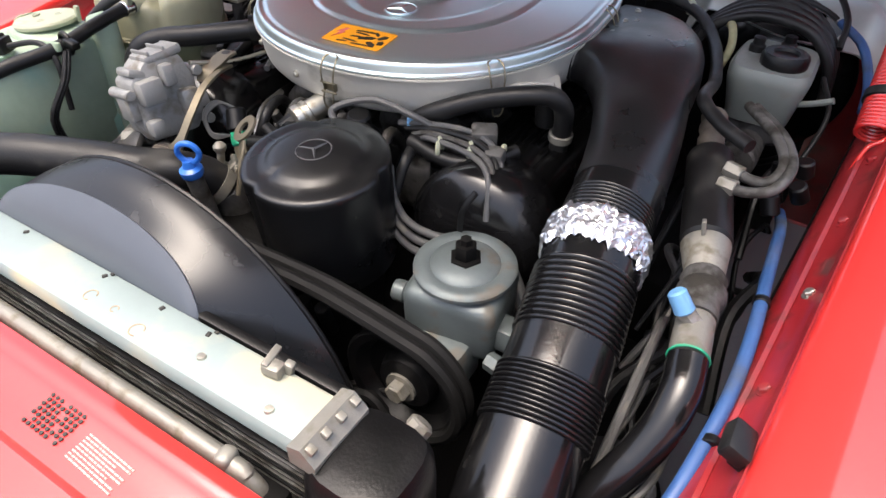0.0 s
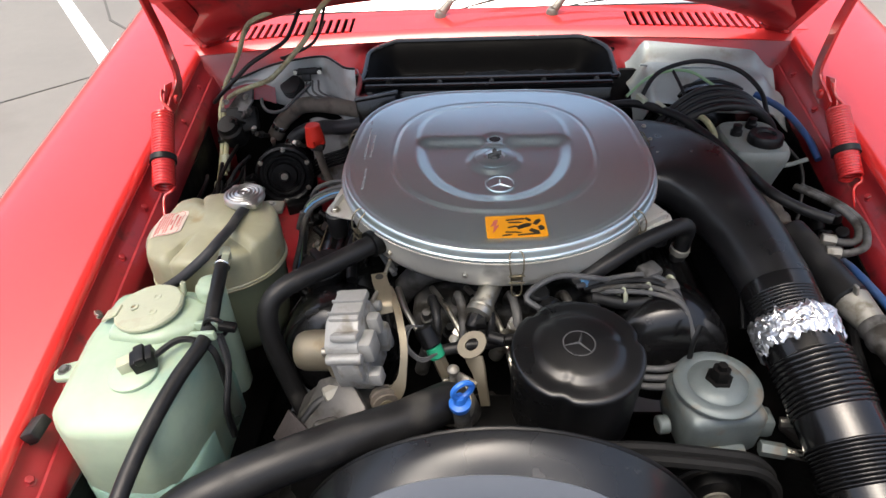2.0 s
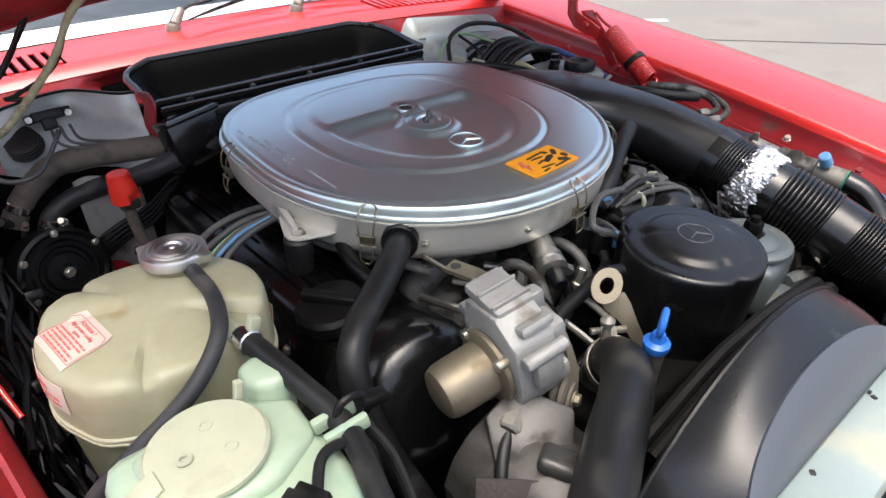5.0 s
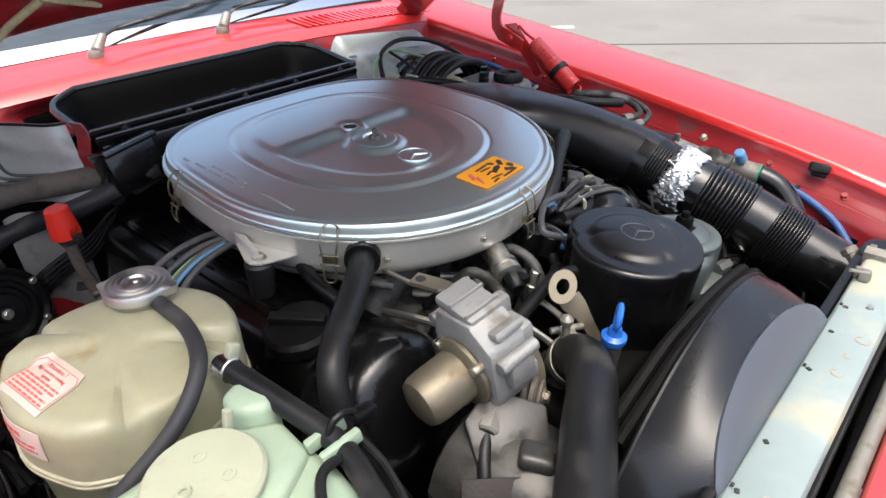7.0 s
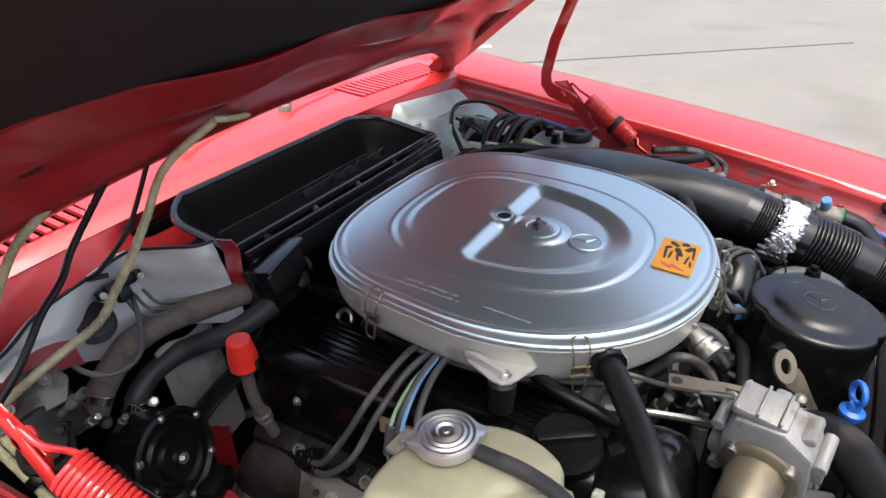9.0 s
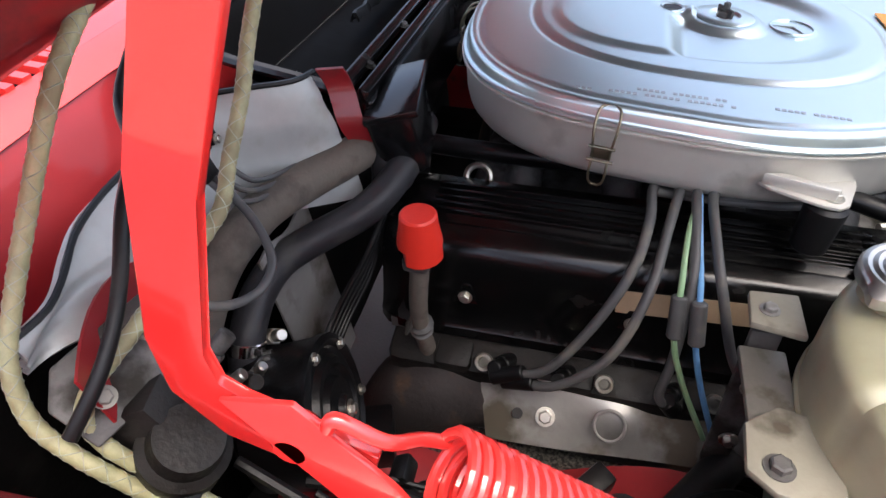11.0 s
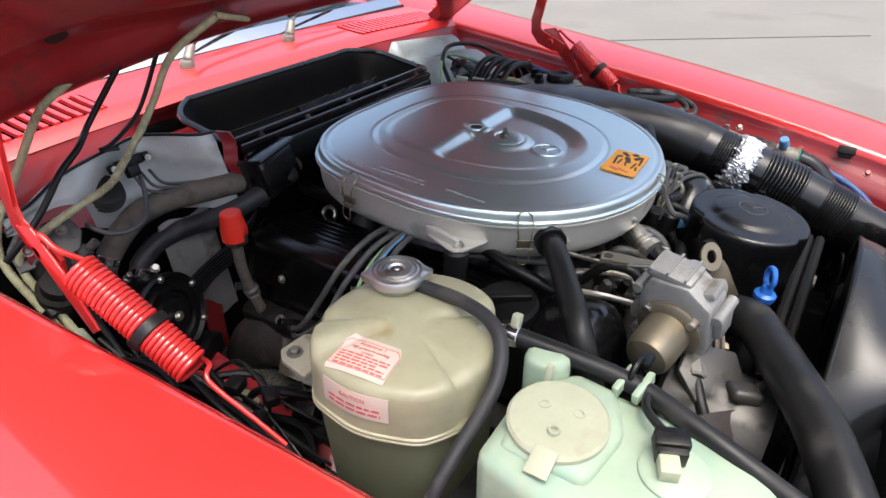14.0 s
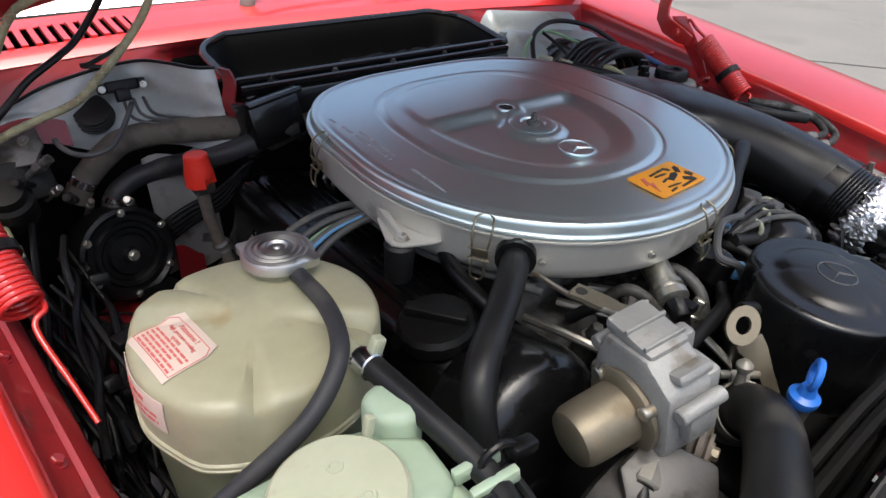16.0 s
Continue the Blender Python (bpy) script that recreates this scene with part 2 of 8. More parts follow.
def base_of(ob):
    return ob.location.copy() if ob.data is None else Vector((0, 0, 0))


def part(name, bm, material, parent=None, label="", sharp=38):
    """Links a bmesh, drawn in the place's own coordinates, as one mesh under its parent."""
    bmesh.ops.recalc_face_normals(bm, faces=bm.faces)
    lim = radians(sharp)
    for f in bm.faces:
        f.smooth = True
    for e in bm.edges:
        if len(e.link_faces) == 2:
            e.smooth = e.calc_face_angle(0) < lim
    me = bpy.data.meshes.new(name)
    bm.to_mesh(me)
    bm.free()
    me.materials.append(material)
    ob = new(name, me)
    if parent:
        ob.parent = parent
        ob.matrix_parent_inverse = Matrix.Translation(-base_of(parent))
    if label:
        ob["label"] = label
    return ob


def B():
    return bmesh.new()


def rings(bm, loops, closed=True, caps=True):
    """Skins a row of loops of equally many points."""
    vs = [[bm.verts.new(p) for p in lp] for lp in loops]
    n = len(vs[0])
    for a, b in zip(vs, vs[1:]):
        for i in range(n if closed else n - 1):
            j = (i + 1) % n
            bm.faces.new((a[i], a[j], b[j], b[i]))
    if caps and closed:
        bm.faces.new(vs[0][::-1])
        bm.faces.new(vs[-1])
    return bm


def spline(pts, sub=6):
    pts = [Vector(p) for p in pts]
    if len(pts) < 3:
        return pts
    out = []
    ext = [pts[0] * 2 - pts[1], *pts, pts[-1] * 2 - pts[-2]]
    for k in range(1, len(ext) - 2):
        p0, p1, p2, p3 = ext[k - 1:k + 3]
        for i in range(sub):
            t = i / sub
            out.append(0.5 * ((2 * p1) + (p2 - p0) * t + (2 * p0 - 5 * p1 + 4 * p2 - p3) * t * t + (3 * p1 - p0 - 3 * p2 + p3) * t ** 3))
    return out + [pts[-1]]


def frames(path):
    """A point, side and up for each point of a path, turning as little as can be."""
    out, side = [], None
    for i, p in enumerate(path):
        d = (path[min(i + 1, len(path) - 1)] - path[max(i - 1, 0)]).normalized()
        if side is None:
            side = d.cross(Vector((0, 0, 1)) if abs(d.z) < 0.9 else Vector((0, 1, 0))).normalized()
        side = (side - d * side.dot(d)).normalized()
        out.append((p, side, side.cross(d)))
    return out


def tube(bm, pts, r, seg=12, sub=6, flat=1.0, caps=True):
    """A hose, wire or rod along pts. r: a radius, or a function of the way along, 0 to 1."""
    path = spline(pts, sub)
    fr = frames(path)
    loops = []
    for i, (p, s, u) in enumerate(fr):
        rr = r(i / (len(fr) - 1)) if callable(r) else r
        loops.append([p + s * (rr * math.cos(a)) + u * (rr * flat * math.sin(a)) for a in (2 * math.pi * k / seg for k in range(seg))])
    return rings(bm, loops, caps=caps)


def lathe(bm, prof, at=(0, 0, 0), axis=(0, 0, 1), seg=32, wob=None):
    """Turns a profile of (radius, height) round an axis. wob: radius factor by angle."""
    q = Vector((0, 0, 1)).rotation_difference(Vector(axis).normalized())
    loops = []
    for r, z in prof:
        loops.append([Vector(at) + q @ Vector((max(r, 1e-4) * (wob(a, z) if wob else 1) * math.cos(a), max(r, 1e-4) * (wob(a, z) if wob else 1) * math.sin(a), z))
                      for a in (2 * math.pi * k / seg for k in range(seg))])
    return rings(bm, loops)


def block(bm, size, m, bevel=0.003, segs=2, taper=(1, 1)):
    """A bevelled block of that size, its middle at the pose m. taper: the top's size against the foot's."""
    b = bmesh.new()
    bmesh.ops.create_cube(b, size=1)
    for v in b.verts:
        k = taper if v.co.z > 0 else (1, 1)
        v.co = Vector((v.co.x * size[0] * k[0], v.co.y * size[1] * k[1], v.co.z * size[2]))
    if bevel:
        bmesh.ops.bevel(b, geom=list(b.edges), offset=min(bevel, min(size) * 0.45), segments=segs, affect="EDGES", profile=0.5)
    b.transform(m)
    vs = {v: bm.verts.new(v.co) for v in b.verts}
    for f in b.faces:
        bm.faces.new([vs[v] for v in f.verts])
    b.free()
    return bm


def prism(bm, outline, depth, m, bevel=0.0):
    """A flat outline (x, y), extruded along its z by depth, at the pose m."""
    b = bmesh.new()
    lo = [b.verts.new((x, y, 0)) for x, y in outline]
    hi = [b.verts.new((x, y, depth)) for x, y in outline]
    n = len(lo)
    b.faces.new(lo[::-1])
    b.faces.new(hi)
    for i in range(n):
        b.faces.new((lo[i], lo[(i + 1) % n], hi[(i + 1) % n], hi[i]))
    if bevel:
        bmesh.ops.bevel(b, geom=[e for e in b.edges], offset=bevel, segments=2, affect="EDGES", profile=0.5)
    b.transform(m)
    vs = {v: bm.verts.new(v.co) for v in b.verts}
    for f in b.faces:
        bm.faces.new([vs[v] for v in f.verts])
    b.free()
    return bm


def rod(bm, a, b, r, r2=None, seg=16, chamfer=0.0):
    a, b = Vector(a), Vector(b)
    h = (b - a).length
    r2 = r if r2 is None else r2
    c = chamfer
    prof = [(0, 0), (r - c, 0), (r, c), (r2, h - c), (r2 - c, h), (0, h)] if c else [(0, 0), (r, 0), (r2, h), (0, h)]
    return lathe(bm, prof, a, b - a, seg)


def bolt(bm, at, axis, r, h=None):
    """A hexagon head with a washer under it."""
    h = h or r
    lathe(bm, [(0, -0.001), (r * 1.45, -0.001), (r * 1.45, r * 0.18), (0, r * 0.18)], at, axis, 16)
    lathe(bm, [(0, 0), (r, 0), (r, h * 0.85), (r * 0.8, h), (0, h)], at, axis, 6)
    return bm


def torus(bm, at, axis, R, r, seg=24, ns=8, a0=0.0, a1=360.0):
    q = Vector((0, 0, 1)).rotation_difference(Vector(axis).normalized())
    full = abs(a1 - a0) >= 359.9
    loops = []
    for k in range(seg + (0 if full else 1)):
        a = radians(a0 + (a1 - a0) * k / seg)
        d = Vector((math.cos(a), math.sin(a), 0))
        loops.append([Vector(at) + q @ (d * (R + r * math.cos(b)) + Vector((0, 0, r * math.sin(b)))) for b in (2 * math.pi * j / ns for j in range(ns))])
    return rings(bm, loops + ([loops[0]] if full else []), caps=not full)


def sheet(bm, nu, nv, fn, thick=0.002):
    """A bent sheet of metal: fn(u, v) gives its points, 0 to 1 both ways; thick: its gauge."""
    g = [[Vector(fn(i / nu, j / nv)) for j in range(nv + 1)] for i in range(nu + 1)]

    def normal(i, j):
        a = g[min(i + 1, nu)][j] - g[max(i - 1, 0)][j]
        b = g[i][min(j + 1, nv)] - g[i][max(j - 1, 0)]
        n = a.cross(b)
        return n.normalized() if n.length > 1e-12 else Vector((0, 0, 1))

    top = [[bm.verts.new(g[i][j]) for j in range(nv + 1)] for i in range(nu + 1)]
    bot = [[bm.verts.new(g[i][j] - normal(i, j) * thick) for j in range(nv + 1)] for i in range(nu + 1)]
    for i in range(nu):
        for j in range(nv):
            bm.faces.new((top[i][j], top[i + 1][j], top[i + 1][j + 1], top[i][j + 1]))
            bm.faces.new((bot[i][j], bot[i][j + 1], bot[i + 1][j + 1], bot[i + 1][j]))
    edge = [(i, 0) for i in range(nu)] + [(nu, j) for j in range(nv)] + [(i, nv) for i in range(nu, 0, -1)] + [(0, j) for j in range(nv, 0, -1)]
    for (a, b), (c, d) in zip(edge, edge[1:] + edge[:1]):
        bm.faces.new((top[a][b], bot[a][b], bot[c][d], top[c][d]))
    return bm


def bars(bm, m, w, rows, line, gap, h=0.0006, seed=1):
    """Lines of unreadable print as short plain bars, on the plane at m."""
    rnd = random.Random(seed)
    for k in range(rows):
        x = -w / 2
        y = -k * (line + gap)
        end = w / 2 - (rnd.random() * w * 0.25 if k % 3 == 2 else 0)
        while x < end:
            n = min(rnd.uniform(2, 5) * line, end - x)
            if n > line * 0.5:
                block(bm, (n, line, h), m @ Matrix.Translation((x + n / 2, y, 0)), 0)
            x += n + line * 0.8
    return bm


def smooth01(x, a, b):
    t = min(1, max(0, (x - a) / (b - a)))
    return t * t * (3 - 2 * t)


def plane_at(at, normal, up=(0, 0, 1)):
    """A pose whose z is the normal and whose y points up as far as it can."""
    n = Vector(normal).normalized()
    y = (Vector(up) - n * Vector(up).dot(n)).normalized()
    x = y.cross(n)
    return Matrix.Translation(at) @ Matrix((x, y, n)).transposed().to_4x4()


# ---- ground ----
b = B()
sheet(b, 2, 2, lambda u, v: (-600 + 1200 * u, -600 + 1200 * v, 0), 0.2)
tagged(part("ground", b, ASPHALT), "pale grey worn asphalt of a car park", "ground", kind="structure")


def ground_stripe(name, a, c, w, material, label, category):
    a, c = Vector((*a, 0)), Vector((*c, 0))
    d = (c - a).normalized()
    s = Vector((-d.y, d.x, 0)) * w / 2
    bb = B()
    prism(bb, [((a + s).x, (a + s).y), ((a - s).x, (a - s).y), ((c - s).x, (c - s).y), ((c + s).x, (c + s).y)], 0.004, Matrix.Translation((0, 0, 0.001)))
    tagged(part(name, bb, material), label, category, kind="structure")


ground_stripe("parking_line", (3.0, 4.62), (4.87, 2.57), 0.09, ROAD_PAINT, "worn white painted parking bay line", "road marking")
ground_stripe("parking_line", (-3.6, 4.83), (-1.4, 1.69), 0.10, ROAD_PAINT, "worn white painted parking bay line", "road marking")
ground_stripe("parking_line", (-2.32, 3.06), (-1.75, 4.6), 0.09, ROAD_PAINT, "worn white painted parking bay line", "road marking")
ground_stripe("pavement_joint", (3.3, 3.45), (6.2, -0.35), 0.02, CRACK, "thin dark joint across the asphalt", "crack")
ground_stripe("pavement_joint", (-3.4, 1.75), (-1.9, 3.35), 0.015, CRACK, "thin dark joint across the asphalt", "crack")
ground_stripe("pavement_crack", (-3.4, 5.15), (-2.79, 4.03), 0.02, CRACK, "jagged dark crack in the asphalt", "crack")
ground_stripe("pavement_crack", (-2.79, 4.03), (-2.2, 3.42), 0.02, CRACK, "jagged dark crack in the asphalt", "crack")


# ---- the car's body ----
def edge_x(y):
    return 0.595 + 0.09 * y


def edge_z(y):
    return 0.888 + 0.10 * y - 0.07 * min(y, 0) ** 2


car = thing("car_body", (0, 0, 0), "glossy red car body round an open engine bay", "car")


def fender(side, name):
    """Wing with rolled inner edge, bolted flange and the bay's side wall, in one pressing each."""
    ys = [-0.95 + 1.75 * i / 40 for i in range(41)]

    def skin(u, v):
        y = -0.95 + 1.75 * u
        xe, ze = edge_x(max(y, -0.7)), edge_z(y)
        prof = [(0.0, -0.012), (0.001, -0.003), (0.006, 0.002), (0.014, 0.004), (0.06, 0.010), (0.12, 0.013), (0.17, 0.011), (0.20, 0.004), (0.225, -0.012),
                (0.245, -0.04), (0.262, -0.09), (0.275, -0.16), (0.282, -0.24), (0.284, -0.34), (0.27, -0.44), (0.25, -0.56)]
        k = v * (len(prof) - 1)
        i = min(int(k), len(prof) - 2)
        f = k - i
        dx, dz = (prof[i][j] * (1 - f) + prof[i + 1][j] * f for j in (0, 1))
        return (side * (xe + dx), y, ze + dz)

    part("fender", sheet(B(), 40, 15, skin, 0.0015 * side), RED, car, "glossy red front wing", 60)

    def flange(u, v):
        y = -0.90 + 1.42 * u
        xe, ze = edge_x(max(y, -0.7)), edge_z(y)
        prof = [(-0.001, -0.010), (-0.005, -0.026), (-0.016, -0.040), (-0.020, -0.045), (-0.024, -0.043), (-0.034, -0.058), (-0.036, -0.066), (-0.038, -0.12), (-0.042, -0.30), (-0.04, -0.50)]
        k = v * (len(prof) - 1)
        i = min(int(k), len(prof) - 2)
        f = k - i
        dx, dz = (prof[i][j] * (1 - f) + prof[i + 1][j] * f for j in (0, 1))
        return (side * (xe + dx), y, ze + dz)

    wall = part("inner_wing", sheet(B(), 30, 18, flange, -0.002 * side), RED_BAY_SHADED, car, "dusty red side wall of the engine bay, shade in its colour", 30)
    # added black panel in place of the shadow low on the wall
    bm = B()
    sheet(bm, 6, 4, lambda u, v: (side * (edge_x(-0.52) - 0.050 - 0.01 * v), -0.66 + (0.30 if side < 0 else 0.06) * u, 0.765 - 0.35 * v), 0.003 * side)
    part("splash_panel", bm, DARK, wall, "added black panel standing for shade on the bay wall")
    for y in (-0.62, -0.50, -0.38, -0.262, -0.15, -0.03, 0.10, 0.24, 0.38):
        bm = B()
        bolt(bm, (side * (edge_x(y) - 0.0115), y, edge_z(y) - 0.033), (-side * 0.7, 0, 1), 0.0052)
        part("bolt", bm, RED_BAY_SHADED if y != -0.262 else STEEL, wall)
    bm = B()
    block(bm, (0.020, 0.030, 0.015), pose(side * 0.540, -0.456, 0.823, 0, side * 25, 0), 0.003)
    block(bm, (0.014, 0.022, 0.010), pose(side * 0.545, -0.456, 0.812, 0, side * 25, 0), 0.002)
    part("bump_stop", bm, RUBBER, wall, "black rubber buffer")
    return wall


fender(1, "right")
fender(-1, "left")


# cowl between bonnet and windscreen, with its slotted air grilles
def cowl_z(x, y):
    return 0.972 - 0.022 * (x / 0.62) ** 2 + 0.10 * (y - 0.53)


bm = B()
SL0, SL1 = 0.498, 0.574
sheet(bm, 40, 3, lambda u, v: (-0.68 + 1.36 * u, 0.47 + (SL0 - 0.47) * v, cowl_z(-0.68 + 1.36 * u, 0.47 + (SL0 - 0.47) * v) - 0.012 * (1 - v) ** 2), -0.002)
sheet(bm, 40, 4, lambda u, v: (-0.68 + 1.36 * u, SL1 + (0.592 + 0.06 * (2 * u - 1) ** 2 - SL1) * v, cowl_z(-0.68 + 1.36 * u, SL1 + 0.045 * v)), -0.002)
sheet(bm, 12, 2, lambda u, v: (-0.30 + 0.60 * u, SL0 + (SL1 - SL0) * v, cowl_z(-0.30 + 0.60 * u, SL0 + (SL1 - SL0) * v)), -0.002)
for s in (-1, 1):
    sheet(bm, 2, 2, lambda u, v: (s * (0.625 + 0.055 * u), SL0 + (SL1 - SL0) * v, cowl_z(0.64, SL0 + (SL1 - SL0) * v)), -0.002 * s)
cowl = part("cowl_panel", bm, RED, car, "glossy red cowl below the windscreen", 50)
for s in (-1, 1):
    for k in range(19):
        x = s * (0.306 + 0.0174 * k)
        bm = B()
        sheet(bm, 1, 3, lambda u, v: (x + s * (0.0085 * u), SL0 - 0.001 + (SL1 - SL0 + 0.002) * v, cowl_z(x, SL0 + (SL1 - SL0) * v) - 0.001 - 0.001 * math.sin(math.pi * v)), -0.006 * s)
        part("grille_slat", bm, RED, cowl)
bm = B()
block(bm, (1.3, 0.12, 0.02), pose(0, 0.536, 0.915), 0.002)
part("grille_tray", bm, DARK, cowl, "dark duct under the grille slots")


def firewall(u, v):
    x = -0.66 + 1.32 * u
    prof = [(0.47, 0), (0.463, -0.012), (0.455, -0.03), (0.44, -0.06), (0.43, -0.10), (0.425, -0.2), (0.42, -0.45)]
    k = v * 6
    i = min(int(k), 5)
    y, d = (prof[i][j] * (1 - (k - i)) + prof[i + 1][j] * (k - i) for j in (0, 1))
    y += 0.03 * (1 - smooth01(abs(x), 0.25, 0.30)) * smooth01(v, 0.0, 0.3)
    return (x, y, cowl_z(x, 0.47) - 0.012 + d)


part("firewall", sheet(B(), 40, 12, firewall, -0.003), RED_BAY_SHADED, car, "dusty red bulkhead behind the engine, shade in its colour", 50)

bm = B()
sheet(bm, 24, 12, lambda u, v: (-0.285 + 0.80 * u, 0.398 + 0.006 * math.sin(u * 17) * math.sin(v * 9), 0.905 - 0.45 * v), -0.012)
tagged(part("bulkhead_insulation", bm, FELT), "black sound insulation on the bulkhead behind the engine", "insulation")

# windscreen, its rubber and the dark cabin behind
bm = B()
sheet(bm, 24, 6, lambda u, v: (-0.66 + 1.32 * u, 0.618 + 0.50 * v + 0.06 * (2 * u - 1) ** 2, 0.993 - 0.02 * (2 * u - 1) ** 2 + 0.30 * v), 0.005)
windscreen = part("windscreen", bm, GLASS, car, "curved windscreen glass reflecting the sky", 60)
bm = B()
sheet(bm, 40, 8, lambda u, v: (-0.66 + 1.32 * u, 0.598 + 0.06 * (2 * u - 1) ** 2 + 0.025 * v, 0.977 - 0.02 * (2 * u - 1) ** 2 + 0.021 * v ** 0.8), -0.003)
part("windscreen_trim", bm, TRIM, car, "polished metal trim below the windscreen", 60)
bm = B()
tube(bm, [(-0.66 + 1.32 * k / 12, 0.594 + 0.06 * (k / 6 - 1) ** 2, 0.979 - 0.02 * (k / 6 - 1) ** 2) for k in range(13)], 0.005, 8, 3)
part("windscreen_seal", bm, RUBBER, car, "black rubber windscreen seal")
bm = B()
block(bm, (1.74, 2.4, 0.74), pose(0, 2.02, 0.57), 0.09, 3)
part("cabin", bm, RED, car, "red door and scuttle body")
bm = B()
block(bm, (1.2, 0.5, 0.08), pose(0, 0.90, 0.93), 0.03, 3)
part("dashboard", bm, BLACK, car, "black padded dashboard behind the windscreen")

# front cross panel with its raised lip
def front(u, v):
    x = -0.575 + 1.15 * u
    prof = [(-0.664, -0.03), (-0.658, -0.006), (-0.661, 0.001), (-0.672, 0.002), (-0.682, -0.004), (-0.72, -0.008), (-0.724, -0.016), (-0.80, -0.03), (-0.86, -0.05), (-0.92, -0.10), (-0.95, -0.2), (-0.955, -0.45)]
    k = v * 11
    i = min(int(k), 10)
    y, d = (prof[i][j] * (1 - (k - i)) + prof[i + 1][j] * (k - i) for j in (0, 1))
    return (x, y - 0.02 * (abs(x) / 0.55) ** 4 * 0, 0.803 + d)


nose = part("front_panel", sheet(B(), 30, 22, front, 0.002), RED, car, "glossy red cross panel in front of the radiator", 40)
bm = B()
for k in range(8):
    for j in range(7):
        if (k * 5 + j * 3) % 11 != 4:
            y = -0.6815 - 0.0042 * j
            lathe(bm, [(0, 0), (0.0018, 0), (0.0018, 0.0012), (0, 0.0012)], (0.080 + 0.0055 * k + 0.001 * (j % 2), y, 0.8012 - 0.105 * (-0.682 - y)), (0, -0.1, 1), 8)
part("vent_pattern", bm, BLACK_INK, nose, "block of small punched air holes")
bm = B()
prism(bm, [(-0.036, -0.019), (0.036, -0.019), (0.039, -0.016), (0.039, 0.016), (0.036, 0.019), (-0.036, 0.019), (-0.039, 0.016), (-0.039, -0.016)], 0.0008, plane_at((-0.048, -0.7, 0.7998), (0, -0.1, 1), (0, 1, 0)))
tag_card = part("paper_label", bm, LABEL_WHITE, nose, "cream label with fine print")
part("print", bars(B(), plane_at((-0.048, -0.687, 0.8022), (0, -0.1, 1), (0, 1, 0)), 0.066, 6, 0.0018, 0.0034, seed=3), GREY_INK, tag_card)
bm = B()
prism(bm, [(-0.05, -0.02), (0.05, -0.02), (0.05, 0.02), (-0.05, 0.02)], 0.0012, plane_at((-0.224, -0.742, 0.7885), (0, -0.2, 1), (0, 1, 0)), 0.0004)
card = part("data_plate", bm, PLATE, nose, "grey metal data plate")
part("print", bars(B(), plane_at((-0.224, -0.728, 0.7925), (0, -0.2, 1), (0, 1, 0)), 0.09, 6, 0.002, 0.0035, seed=5), GREY_INK, card)
part("stencil_print", bars(B(), plane_at((0.161, -0.690, 0.8010), (0, -0.1, 1), (0.05, 1, 0)), 0.052, 8, 0.0012, 0.0017, seed=8), LABEL_WHITE, nose, "faded pale stencilled lines")

# wheels under the wings
for s in (-1, 1):
    for y in (-0.12, 2.33):
        wheel = part("wheel", lathe(B(), [(0, -0.05), (0.17, -0.05), (0.19, -0.08), (0.195, 0.08), (0.17, 0.05), (0, 0.04)], (s * 0.72, y, 0.31), (1, 0, 0), 32), CAST, car, "alloy road wheel")
        part("tyre", lathe(B(), [(0.19, -0.085), (0.24, -0.095), (0.295, -0.085), (0.31, -0.06), (0.31, 0.06), (0.295, 0.085), (0.24, 0.095), (0.19, 0.085), (0.19, -0.085)], (s * 0.72, y, 0.31), (1, 0, 0), 40), RUBBER, wheel, "black tyre")

# floor of the bay, frame rails and front closing plate
for s in (-1, 1):
    bm = B()
    block(bm, (0.09, 1.3, 0.12), pose(s * 0.43, -0.2, 0.50), 0.012)
    part("frame_rail", bm, DARK, car, "oily dark frame rail")
    bm = B()
    block(bm, (0.24, 0.02, 0.3), pose(s * 0.44, -0.655, 0.645), 0.006)
    part("front_closing_plate", bm, RED_BAY_SHADED, car, "red plate beside the radiator")
bm = B()
block(bm, (1.0, 0.06, 0.10), pose(0, -0.62, 0.46), 0.01)
part("lower_crossmember", bm, DARK, car, "oily dark lower crossmember")
bm = B()
sheet(bm, 6, 2, lambda u, v: (-0.385 + 0.03 * u, 0.35 - 0.35 * u + 0 * v, 0.60 - 0.02 * u - 0.06 * v), 0.002)
sheet(bm, 16, 4, lambda u, v: (-0.382 - 0.012 * math.sin(u * 5) - 0.10 * v, 0.30 - 0.36 * u, 0.672 + 0.012 * math.sin(u * 9) - 0.03 * smooth01(v, 0.3, 1)), 0.002)
part("inner_ledge", bm, RED_BAY_SHADED, car, "dusty red ledge beside the exhaust, shade in its colour")
bm = B()
sheet(bm, 10, 4, lambda u, v: (-0.325 - 0.065 * v, 0.28 - 0.36 * u, 0.622 + 0.01 * v), 0.002)
part("gritty_panel", bm, GRIT, car, "speckled gritty panel below the exhaust")


# ---- bonnet, open and propped ----
HY, HZ, HA = 0.505, 0.948, radians(38)


def hood_pt(x, d, off=0.0):
    """A point of the bonnet, d from its rear edge, off below its skin."""
    return Vector((x, HY - d * math.cos(HA) - off * math.sin(HA), HZ + d * math.sin(HA) - off * math.cos(HA)))


def hood_w(d):
    return 0.632 - 0.06 * d


def hood_edge(x):
    """How far the bowed rear edge lies from the hinge line."""
    return 0.245 * (1 - min(1, abs(x) / 0.625) ** 2.6)


